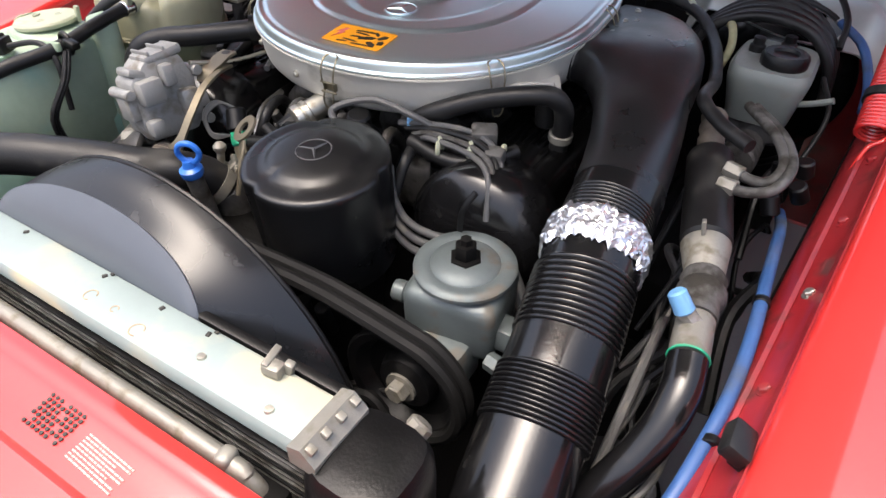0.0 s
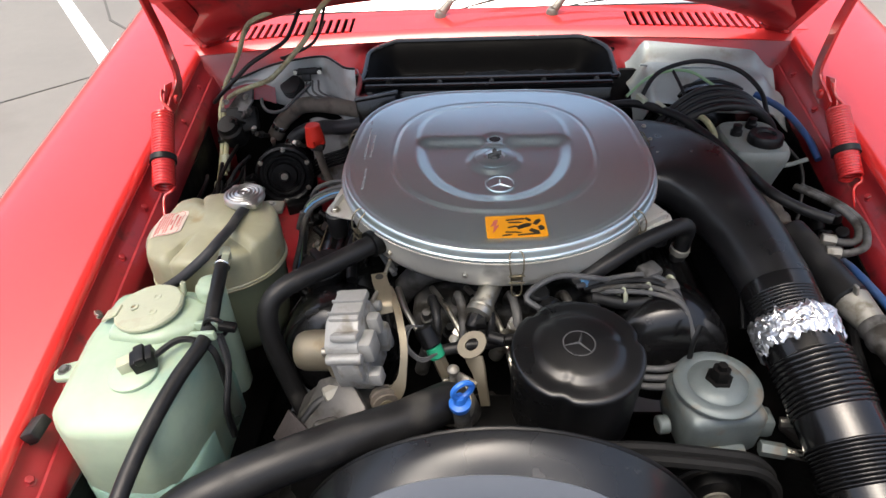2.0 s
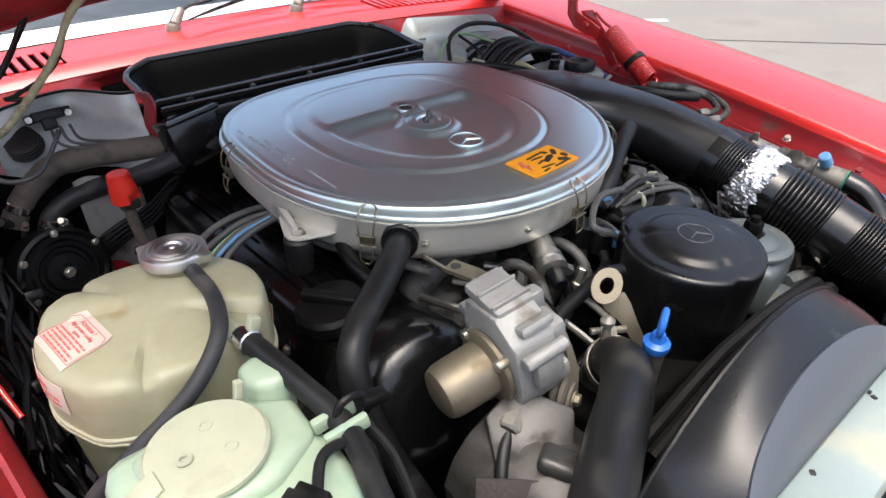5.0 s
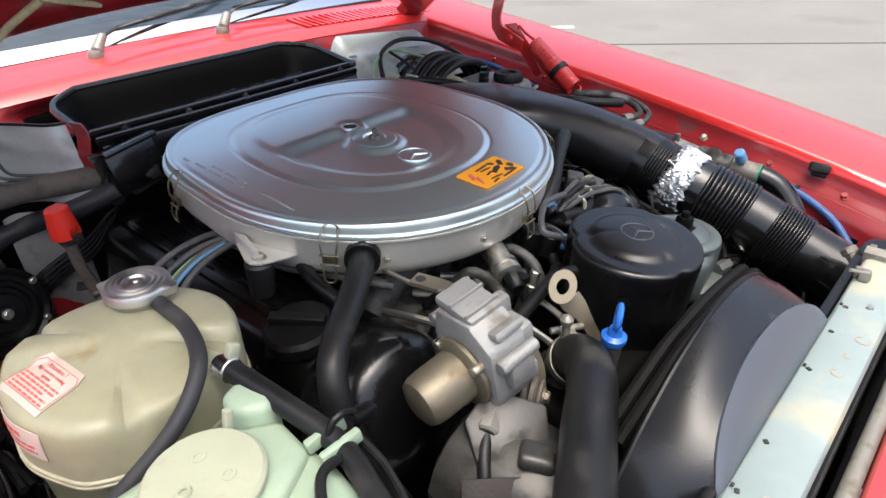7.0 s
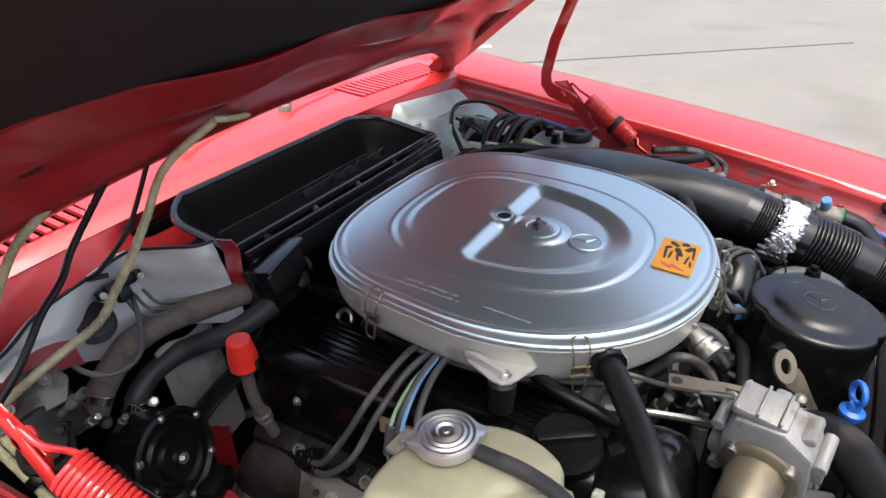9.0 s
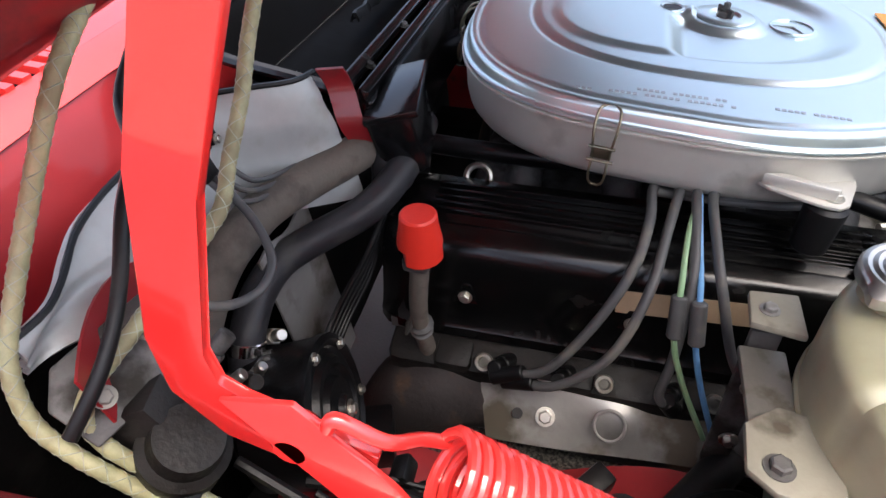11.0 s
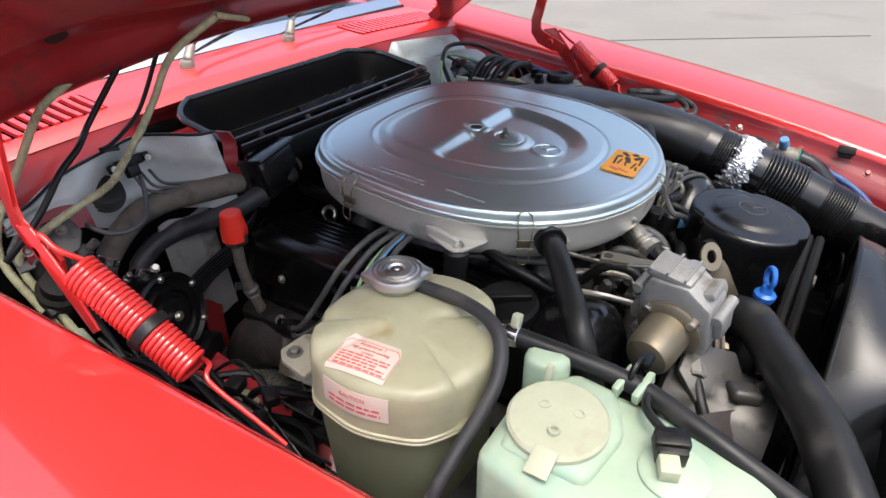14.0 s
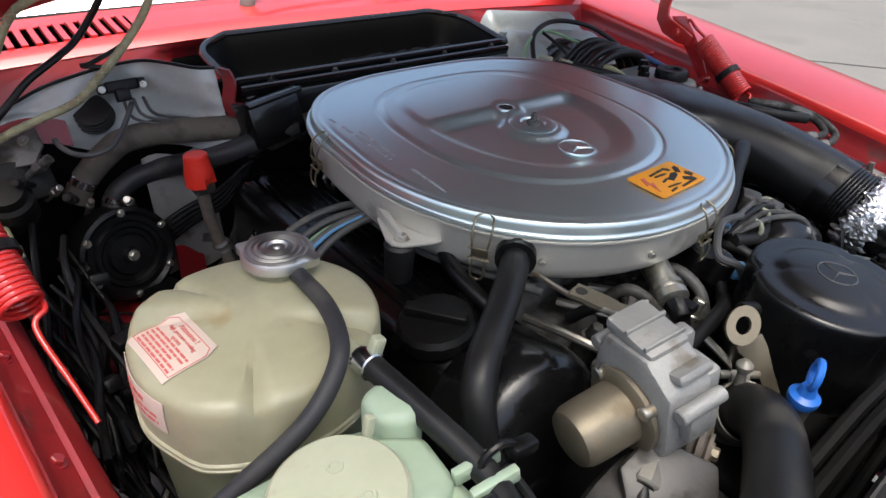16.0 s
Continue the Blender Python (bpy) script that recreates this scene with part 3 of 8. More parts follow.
bonnet = thing("bonnet", (0, HY, HZ), "red car bonnet propped open over the engine", "car bonnet")
part("skin", sheet(B(), 16, 20, lambda u, v: hood_pt((2 * u - 1) * (hood_w(v * 1.28) + 0.012), hood_edge((2 * u - 1) * 0.63) * (1 - v) + v * 1.28 - 0.01, -0.05 * (1 - (2 * u - 1) ** 2) * min(1, v * 6) - 0.03), 0.002), RED, bonnet, "glossy red outer skin", 60)


def hood_frame(u, v):
    x = (2 * u - 1) * (hood_w(0.2) + 0.006)
    d = -0.012 + v * 0.18
    at = hood_edge(x) + (0.42 - hood_edge(x)) * v - 0.012
    prof = smooth01(d, -0.012, 0.004) * 0.012 - 0.02 * smooth01(d, 0.03, 0.055) + 0.016 * smooth01(d, 0.085, 0.10) + 0.006 * math.sin(x * 18) * smooth01(d, 0.02, 0.05)
    return hood_pt(x, at, prof)


# inner frames take the darker red in place of an unlit underside
frame_rear = part("rear_frame", sheet(B(), 60, 22, hood_frame, -0.003), RED_BAY_SHADED, bonnet, "red pressed inner frame along the hinge side", 50)
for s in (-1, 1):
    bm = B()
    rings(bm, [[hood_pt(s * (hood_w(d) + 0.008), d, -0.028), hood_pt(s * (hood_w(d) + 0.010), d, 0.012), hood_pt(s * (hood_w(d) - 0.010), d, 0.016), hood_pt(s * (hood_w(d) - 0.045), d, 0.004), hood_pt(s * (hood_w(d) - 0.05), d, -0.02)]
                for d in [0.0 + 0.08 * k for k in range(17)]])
    part("side_frame", bm, RED_BAY_SHADED, bonnet, "red folded side rail", 30)
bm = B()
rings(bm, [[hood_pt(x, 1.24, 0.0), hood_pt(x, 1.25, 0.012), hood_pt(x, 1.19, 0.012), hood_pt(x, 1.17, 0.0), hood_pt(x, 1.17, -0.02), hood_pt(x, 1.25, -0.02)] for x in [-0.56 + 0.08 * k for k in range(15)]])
part("front_frame", bm, RED_BAY_SHADED, bonnet, "red pressed front rail", 30)
part("sound_mat", sheet(B(), 30, 30, lambda u, v: hood_pt((2 * u - 1) * (hood_w(0.40 + v * 0.78) - 0.03), 0.395 + v * 0.785, 0.004 + 0.003 * math.sin(u * 19) * math.sin(v * 23)), 0.008), FELT, bonnet, "black fibre sound insulation", 60)
for x, d in ((-0.45, 0.275), (0.45, 0.275)):
    bm = B()
    at = hood_pt(x, d, -0.004)
    lathe(bm, [(0, 0), (0.013, 0), (0.012, 0.001), (0, 0.001)], at, (0, -math.sin(HA), -math.cos(HA)), 20)
    part("drain_hole", bm, BLACK_INK, bonnet, "dark round opening")
for s in (-1, 1):
    bm = B()
    block(bm, (0.012, 0.05, 0.05), pose(s * 0.622, 0.50, 0.965, -20, 0, 0), 0.003)
    block(bm, (0.03, 0.03, 0.008), pose(s * 0.622, 0.505, 0.945, 0, 0, 0), 0.002)
    bolt(bm, (s * 0.615, 0.495, 0.97), (-s, 0, 0), 0.006)
    part("hinge", bm, RED, bonnet, "red painted bonnet hinge")


def hood_spring(side, top, foot, tail, name):
    """Prop lever with its coil spring, rubber band and hooked wire ends."""
    top, foot = Vector(top), Vector(foot)
    d = (foot - top).normalized()
    t = thing("bonnet_spring", foot, "red bonnet lever with a coil spring and black band", "car bonnet spring", "bonnet springs")
    n = 26
    L = (foot - top).length
    q = Vector((0, 0, 1)).rotation_difference(d)
    bm = B()
    pts = [top + q @ Vector((0.0165 * math.cos(a), 0.0165 * math.sin(a), L * k / (n * 18))) for k, a in ((k, 2 * math.pi * k / 18) for k in range(n * 18 + 1))]
    tube(bm, pts, 0.0026, 9, 1)
    part("coil", bm, RED, t, "red painted coil spring")
    bm = B()
    lathe(bm, [(0.0196, -0.006), (0.022, -0.005), (0.022, 0.005), (0.0196, 0.006), (0.0196, -0.006)], top + d * L * 0.62, d, 24)
    part("rubber_band", bm, RUBBER, t, "black rubber band")
    bm = B()
    tube(bm, [foot + q @ Vector((0.016, 0, -0.002)), foot + q @ Vector((0.012, 0.004, 0.008)), foot + d * 0.02, (foot + d * 0.02) * 0.4 + Vector(tail) * 0.6, Vector(tail)], 0.0026, 10, 8)
    part("hook_wire", bm, RED, t, "red wire hook")
    bm = B()
    tube(bm, [top + q @ Vector((0.0165, 0, 0.002)), top + q @ Vector((0.012, 0, -0.010)), top - d * 0.025 + Vector((0, 0, 0.004)), top - d * 0.045 + Vector((0, 0, 0.004)), top - d * 0.05 + Vector((0, 0, -0.004))], 0.003, 10, 8)
    part("hook_wire", bm, RED, t, "red wire hook")
    # bent flat lever: from the pivot, up towards the bonnet
    x = top.x
    piv = Vector((x, top.y + 0.062, top.z + 0.016))
    line = [(piv.y - 0.035, piv.z - 0.022), (piv.y - 0.012, piv.z - 0.016), (piv.y + 0.020, piv.z - 0.006), (piv.y + 0.034, piv.z + 0.008), (piv.y + 0.036, piv.z + 0.03), (piv.y + 0.018, piv.z + 0.10), (piv.y - 0.022, piv.z + 0.20)]
    wid = [0.010, 0.015, 0.0145, 0.0122, 0.0108, 0.0112, 0.0115]
    left, right = [], []
    for i, (y, z) in enumerate(line):
        a, c = line[max(i - 1, 0)], line[min(i + 1, len(line) - 1)]
        dy, dz = c[0] - a[0], c[1] - a[1]
        m = math.hypot(dy, dz)
        left.append((y - dz / m * wid[i], z + dy / m * wid[i]))
        right.append((y + dz / m * wid[i], z - dy / m * wid[i]))
    bm = B()
    prism(bm, left + right[::-1], 0.005, Matrix(((0, 0, 1, x - 0.0025), (1, 0, 0, 0), (0, 1, 0, 0), (0, 0, 0, 1))), 0.0012)
    lever = part("lever", bm, RED, t, "red flat steel lever")
    bm = B()
    prism(bm, [(piv.y + dy, piv.z + dz) for dy, dz in ((0.02, 0.012), (-0.01, 0.018), (-0.045, -0.02), (-0.08, -0.075), (-0.065, -0.085), (-0.02, -0.035))], 0.003, Matrix(((0, 0, 1, x + side * 0.008), (1, 0, 0, 0), (0, 1, 0, 0), (0, 0, 0, 1))), 0.001)
    part("pivot_plate", bm, RED, t, "red pivot plate on the wing")
    bm = B()
    rod(bm, piv + Vector((-0.008, -0.004, -0.012)), piv + Vector((0.008, -0.004, -0.012)), 0.0085, chamfer=0.002)
    part("pivot_pin", bm, RED, t)
    return t


hood_spring(-1, (-0.578, 0.118, 0.950), (-0.556, 0.005, 0.868), (-0.535, -0.085, 0.80), "left")
hood_spring(1, (0.572, 0.115, 0.935), (0.572, 0.015, 0.862), (0.556, -0.075, 0.818), "right")


# wipers
for x0 in (-0.107, 0.141):
    t = thing("wiper", (x0, 0.56, cowl_z(x0, 0.56)), "grey wiper arm on the red cowl", "windscreen wiper", "wipers")
    bm = B()
    lathe(bm, [(0, 0), (0.013, 0), (0.013, 0.010), (0.010, 0.016), (0, 0.017)], (x0, 0.56, cowl_z(x0, 0.56) - 0.002), (0, -0.15, 1), 20)
    part("spindle_cap", bm, DULL, t)
    bm = B()
    rod(bm, (x0 + 0.002, 0.558, cowl_z(x0, 0.56) + 0.010), (x0 + 0.026, 0.572, cowl_z(x0, 0.56) + 0.034), 0.010, 0.008, 16, 0.003)
    part("knuckle", bm, DULL, t, "pale grey wiper knuckle")
    bm = B()
    tube(bm, [(x0, 0.56, cowl_z(x0, 0.56) + 0.012), (x0 + 0.03, 0.575, 1.005), (x0 + 0.09, 0.605, 1.012), (x0 + 0.25, 0.645, 1.022), (x0 + 0.38, 0.69, 1.035)], 0.004, 8, 4, flat=0.6)
    part("arm", bm, CAST_DARK, t)
    bm = B()
    tube(bm, [(x0 + 0.08, 0.635, 1.004), (x0 + 0.25, 0.66, 1.012), (x0 + 0.42, 0.705, 1.022)], 0.004, 6, 4)
    part("blade", bm, BLACK, t)


# ---- engine: block, heads, manifold under the air cleaner ----
engine = thing("engine", (0, 0, 0.45), "grimy black vee engine filling the bay", "engine")
bm = B()
block(bm, (0.34, 0.62, 0.26), pose(0, -0.05, 0.52), 0.03, 3)
block(bm, (0.24, 0.10, 0.30), pose(0, -0.38, 0.60), 0.02, 3)
part("block", bm, DARK, engine, "oily dark engine block")


def valve_cover(side):
    """Long black rocker cover with ribs on its crown and a bolted skirt."""
    ys = [-0.225, -0.218, -0.20, 0.23, 0.248, 0.255]
    kx = [0.9, 0.97, 1, 1, 0.97, 0.9]
    loops = []
    for y, k in zip(ys, kx):
        sec = [(0.155, 0.775), (0.16, 0.80), (0.175, 0.815), (0.20, 0.821), (0.246, 0.822), (0.254, 0.818), (0.262, 0.822), (0.272, 0.819), (0.280, 0.811), (0.285, 0.798), (0.287, 0.785), (0.289, 0.770), (0.292, 0.752), (0.296, 0.738), (0.300, 0.733), (0.300, 0.722), (0.17, 0.70)]
        loops.append([Vector((side * (0.225 + (x - 0.225) * k), y, 0.78 + (z - 0.78) * k)) for x, z in sec])
    v = part("valve_cover", rings(B(), loops), BLACK_PAINT, engine, "satin black ribbed valve cover", 30)
    for i in range(5):
        x = side * (0.20 + 0.011 * i)
        bm = B()
        block(bm, (0.004, 0.20, 0.006), pose(x, 0.12, 0.8215), 0.0015)
        part("rib", bm, BLACK_PAINT, v)
        bm = B()
        block(bm, (0.004, 0.13, 0.006), pose(x, -0.09, 0.8215), 0.0015)
        part("rib", bm, BLACK_PAINT, v)
    for y in (0.175, 0.03, -0.12):
        bm = B()
        prism(bm, [(-0.012, -0.008), (0.012, -0.008), (0.004, 0.012), (-0.004, 0.012)], 0.003, plane_at((side * 0.2885, y, 0.766), (side, 0, 0.15)), 0.001)
        part("bolt_tab", bm, BLACK_PAINT, v)
        bm = B()
        bolt(bm, (side * 0.2915, y, 0.765), (side, 0, 0.15), 0.0045)
        part("bolt", bm, STEEL, v)
    bm = B()
    block(bm, (0.004, 0.46, 0.012), pose(side * 0.297, 0.015, 0.726), 0.001)
    part("gasket_lip", bm, CAST_DARK, v)
    return v


vc = valve_cover(-1)
valve_cover(1)
bm = B()
prism(bm, [(-0.066, -0.011), (0.066, -0.011), (0.066, 0.011), (-0.066, 0.011)], 0.0008, plane_at((-0.2868, -0.020, 0.789), (-1, 0, 0.13), (0, 0.06, 1)))
part("paper_strip", bm, TAPE, vc, "blank tan paper strip")
# oil filler cap
oil = thing("oil_filler_cap", (-0.245, -0.178, 0.812), "round black oil filler cap with a grip bar", "oil cap")
bm = B()
lathe(bm, [(0, 0), (0.030, 0), (0.030, 0.010), (0.037, 0.012), (0.038, 0.016), (0.038, 0.025), (0.034, 0.030), (0.012, 0.031), (0, 0.031)], (-0.255, -0.172, 0.812), (-0.15, 0, 1), 36, lambda a, z: 1 + 0.012 * math.cos(18 * a))
cap = part("cap", bm, BLACK, oil)
bm = B()
block(bm, (0.012, 0.06, 0.012), pose(-0.260, -0.172, 0.846, 0, -9, 35), 0.003)
part("grip", bm, BLACK, cap)

# cylinder heads, exhaust manifolds, heat shield, spark plugs
for s in (-1, 1):
    bm = B()
    block(bm, (0.13, 0.46, 0.14), pose(s * 0.245, 0.015, 0.665, 0, s * 20, 0), 0.015, 2)
    head = part("cylinder_head", bm, HEAD_IRON, engine, "grimy cast cylinder head")
    for k in range(4):
        bm = B()
        block(bm, (0.03, 0.035, 0.04), pose(s * 0.308, 0.18 - 0.11 * k, 0.70, 0, s * 20, 0), 0.006)
        part("port", bm, HEAD_IRON, head)
    bm = B()
    tube(bm, [(s * 0.312, -0.19, 0.655), (s * 0.316, -0.05, 0.648), (s * 0.314, 0.08, 0.645), (s * 0.305, 0.17, 0.660), (s * 0.312, 0.215, 0.648), (s * 0.315, 0.24, 0.59), (s * 0.30, 0.25, 0.48)], lambda u: 0.026 + 0.020 * smooth01(u, 0.36, 0.56), 18, 6)
    for k in range(4):
        tube(bm, [(s * 0.27, 0.185 - 0.11 * k, 0.695), (s * 0.296, 0.185 - 0.11 * k, 0.69), (s * 0.312, 0.188 - 0.11 * k, 0.665)], 0.019, 12, 4)
        bolt(bm, (s * 0.298, 0.213 - 0.11 * k, 0.703), (s * 0.6, 0, 0.8), 0.006)
    part("exhaust_manifold", bm, RUST, engine, "heat-browned cast iron exhaust manifold", 40)


def shield(u, v):
    y = 0.155 - 0.30 * u
    bulge = 0.006 * math.exp(-((u - 0.42) / 0.08) ** 2 - ((v - 0.45) / 0.3) ** 2) + 0.004 * math.sin(u * 9)
    return (-0.318 - 0.034 * v - bulge, y - 0.014 * v, 0.702 - 0.052 * v * (1 - 0.25 * u) + bulge + 0.014 * u)


sh = part("heat_shield", sheet(B(), 30, 10, shield, -0.0015), GRIMY_SHIELD, engine, "grimy pressed silver heat shield over the manifold", 40)
bm = B()
bolt(bm, (-0.342, 0.09, 0.684), (-0.7, 0, 0.7), 0.006)
part("bolt", bm, STEEL, sh)
bm = B()
torus(bm, (-0.345, 0.035, 0.692), (-0.7, 0, 0.7), 0.013, 0.0016)
part("pressed_ring", bm, GRIMY_SHIELD, sh)
bm = B()
lathe(bm, [(0, 0), (0.005, 0), (0.005, 0.0008), (0, 0.0008)], (-0.3415, 0.115, 0.681), (-0.7, 0, 0.7), 14)
part("slot", bm, BLACK_INK, sh)
plugs = [0.125, 0.07, -0.02, -0.10]
for y in plugs:
    bm = B()
    rod(bm, (-0.300, y, 0.705), (-0.325, y + 0.01, 0.722), 0.008, chamfer=0.001)
    rod(bm, (-0.325, y + 0.01, 0.722), (-0.338, y + 0.014, 0.731), 0.0065, chamfer=0.001)
    part("spark_plug_cap", bm, BLACK, engine, "black spark plug connector")

# intake tubes, rails and fittings in the valley
manifold = thing("intake_manifold", (0, -0.05, 0.70), "grey cast intake manifold with many fittings", "manifold")
bm = B()
block(bm, (0.26, 0.42, 0.08), pose(0, 0.0, 0.74), 0.02, 3)
part("casting", bm, CAST_DARK, manifold, "grimy cast plenum")
for k in range(4):
    for s in (-1, 1):
        bm = B()
        tube(bm, [(s * 0.02, 0.15 - 0.10 * k, 0.79), (s * 0.07, 0.15 - 0.10 * k, 0.815), (s * 0.12, 0.15 - 0.10 * k, 0.80), (s * 0.155, 0.15 - 0.10 * k, 0.76)], 0.02, 12, 4)
        part("runner", bm, CAST_DARK, manifold)
rnd = random.Random(4)
for k in range(16):
    x, y = rnd.uniform(-0.13, 0.16), rnd.uniform(-0.285, -0.20)
    bm = B()
    at = Vector((x, y, rnd.uniform(0.77, 0.80)))
    ax = Vector((rnd.uniform(-0.5, 0.5), rnd.uniform(-0.6, 0.3), 1)).normalized()
    rod(bm, at - ax * 0.05, at, 0.010, chamfer=0.001)
    rod(bm, at, at + ax * 0.018, 0.007, chamfer=0.001, seg=6)
    part("fitting", bm, (CAST, CAST_DARK, STEEL, BLACK)[k % 4], manifold)
for k in range(7):
    x = -0.10 + 0.036 * k
    bm = B()
    tube(bm, [(x, -0.20, 0.79), (x + 0.005, -0.235, 0.825 + 0.006 * (k % 2)), (x + 0.012, -0.27, 0.82), (x + 0.01, -0.29, 0.785)], 0.0065, 10, 5)
    part("fuel_hose", bm, (RUBBER, CAST_DARK)[k % 2], manifold)
for k in range(3):
    bm = B()
    tube(bm, [(-0.15 + 0.05 * k, -0.18, 0.80), (-0.13 + 0.06 * k, -0.24, 0.80), (-0.09 + 0.05 * k, -0.30, 0.775), (-0.06 + 0.04 * k, -0.36, 0.74)], 0.0045, 8, 5)
    part("steel_pipe", bm, STEEL, manifold)
bm = B()
tube(bm, [(-0.10, -0.315, 0.80), (-0.04, -0.31, 0.81), (0.02, -0.30, 0.812), (0.06, -0.28, 0.80)], 0.008, 10, 5)
part("crossover_hose", bm, RUBBER, manifold)

# gold solenoid with connector
sol = thing("cold_start_valve", (-0.02, -0.25, 0.80), "tan cylindrical valve with black connector", "valve")
bm = B()
a, c = Vector((-0.012, -0.225, 0.846)), Vector((-0.042, -0.292, 0.822))
d = (c - a).normalized()
lathe(bm, [(0, 0), (0.013, 0), (0.015, 0.003), (0.015, 0.035), (0.0175, 0.037), (0.0175, 0.042), (0.015, 0.044), (0.0175, 0.047), (0.0175, 0.055), (0.013, 0.058), (0, 0.058)], a, d, 24)
part("body", bm, STEEL, sol, "tan zinc-plated canister")
bm = B()
rod(bm, a + d * 0.056, a + d * 0.078, 0.012, 0.010, 8, 0.002)
block(bm, (0.014, 0.02, 0.01), Matrix.Translation(a + d * 0.07 + Vector((0.01, 0, 0.004))), 0.002)
part("connector", bm, BLACK, sol)
for k, (x, y, z) in enumerate(((0.045, -0.245, 0.84), (0.06, -0.262, 0.832))):
    vv = thing("vacuum_valve", (x, y, z), "black and blue vacuum valve", "valve", "vacuum valves")
    bm = B()
    rod(bm, (x, y, z - 0.02), (x + 0.004, y - 0.006, z + 0.012), 0.015, chamfer=0.003)
    part("body", bm, BLACK, vv)
    bm = B()
    rod(bm, (x + 0.012, y - 0.012, z - 0.004), (x + 0.022, y - 0.022, z - 0.004), 0.0105, chamfer=0.002)
    part("nozzle", bm, BLUE_PALE if k else BLACK, vv, "blue plastic nozzle" if k else "")
bm = B()
tube(bm, [(0.075, -0.30, 0.80), (0.055, -0.29, 0.845), (0.03, -0.275, 0.862), (0.07, -0.25, 0.875), (0.12, -0.245, 0.868), (0.15, -0.23, 0.85)], 0.0042, 8, 6)
tagged(part("vacuum_hose", bm, CABLE), "thin grey rubber vacuum hose", "hose")

# right side of the valley: clips, plug leads and small valves
lh = thing("ignition_lead_holder", (0.17, -0.22, 0.84), "plastic lead holder with blue plug and pale clips", "lead holder")
bm = B()
block(bm, (0.011, 0.018, 0.013), pose(0.112, -0.232, 0.850, 0, 0, 30), 0.003)
part("plug", bm, BLUE_PALE, lh, "pale blue plastic plug")
bm = B()
block(bm, (0.03, 0.024, 0.022), pose(0.20, -0.215, 0.852, 10, 0, 30), 0.004)
block(bm, (0.022, 0.02, 0.02), pose(0.225, -0.235, 0.842, 10, 0, 10), 0.004)
part("holder", bm, CAST_DARK, lh)
for k in range(3):
    bm = B()
    torus(bm, (0.16 + 0.035 * k, -0.245 + 0.01 * k, 0.84), (1, 0.3, 0), 0.011, 0.003, 16, 6)
    part("clip", bm, OLD_WHITE, lh, "pale plastic clip")
for k in range(4):
    bm = B()
    tube(bm, [(0.10 + 0.01 * k, -0.24, 0.85 - 0.004 * k), (0.15, -0.232 - 0.006 * k, 0.858 - 0.003 * k), (0.20, -0.225 - 0.008 * k, 0.856 - 0.004 * k), (0.235, -0.24 - 0.01 * k, 0.84), (0.25, -0.28 - 0.005 * k, 0.80)], 0.0035, 8, 5)
    part("lead", bm, (CABLE, RUBBER, CAST_DARK, CABLE)[k], lh)
bm = B()
tube(bm, [(0.12, -0.245, 0.835), (0.17, -0.25, 0.828), (0.21, -0.238, 0.83), (0.235, -0.20, 0.835)], 0.009, 10, 5)
part("fuel_line", bm, RUBBER, lh)


# ---- air cleaner ----
LX, LY0, LY1, LC = 0.242, 0.241, 0.242, -0.016


def super_r(x, y, n):
    return (abs(x) ** n + abs(y) ** n) ** (1 / n)


def lid_outline(a, k=1.0):
    """The housing's outline at the angle a: round in front, squarer behind."""
    c, s = math.cos(a), math.sin(a)
    n = 2.06 if s < 0 else 2.06 + 1.1 * smooth01(s, 0.0, 0.55)
    r = 1 / super_r(c / LX, s / (LY1 if s > 0 else LY0), n)
    return Vector((r * c * k, r * s * k + LC, 0))


def lid_height(p, rho):
    """The lid's pressing: a raised field, a bowl in front of a straight step, a boss, a dimple and a rolled rim."""
    x, y = p.x, p.y
    h = 0.9338 - 0.0035 * rho ** 2
    field = super_r((x + 0.005) / 0.157, (y + 0.004) / 0.167, 2.7 if y > 0 else 2.25)
    h += 0.0024 * (1 - smooth01(field, 0.955, 1.0)) - 0.0009 * smooth01(field, 0.99, 1.005) * (1 - smooth01(field, 1.01, 1.03))
    core = super_r((x + 0.005) / 0.126, (y - 0.02) / (0.170 if y < 0.02 else 0.128), 2.15 if y < 0.02 else 3.0)
    front_half = 1 - smooth01(y, 0.012, 0.036)
    bowl = (1 - smooth01(core, 0.80, 1.0)) * front_half
    h += 0.0026 * (1 - smooth01(core, 0.90, 1.0)) * (1 - front_half) - 0.0095 * bowl
    h += 0.0065 * bowl * (1 - smooth01(math.hypot(x + 0.004, y + 0.024), 0.032, 0.046))
    h += 0.0085 * bowl * (1 - smooth01(math.hypot(x + 0.002, y - 0.027), 0.013, 0.030))
    h -= 0.0030 * (1 - smooth01(math.hypot(x + 0.002, y - 0.027), 0.008, 0.022))
    h += 0.0013 * (1 - smooth01(math.hypot(x - 0.002, y + 0.091), 0.020, 0.024))
    h -= 0.0012 * smooth01(rho, 0.915, 0.940) - 0.0016 * smooth01(rho, 0.942, 0.958)
    return h


cleaner = thing("air_cleaner", (0, 0, 0.84), "large satin aluminium air cleaner housing on the engine", "air filter")
bm = B()
na, nr = 200, 130
rho_list = [0.968 * (k / nr) ** 0.9 for k in range(1, nr + 1)]
loops = []
for rho in rho_list:
    loops.append([Vector((q.x, q.y, lid_height(q, rho))) for q in (lid_outline(2 * math.pi * i / na, rho) for i in range(na))])
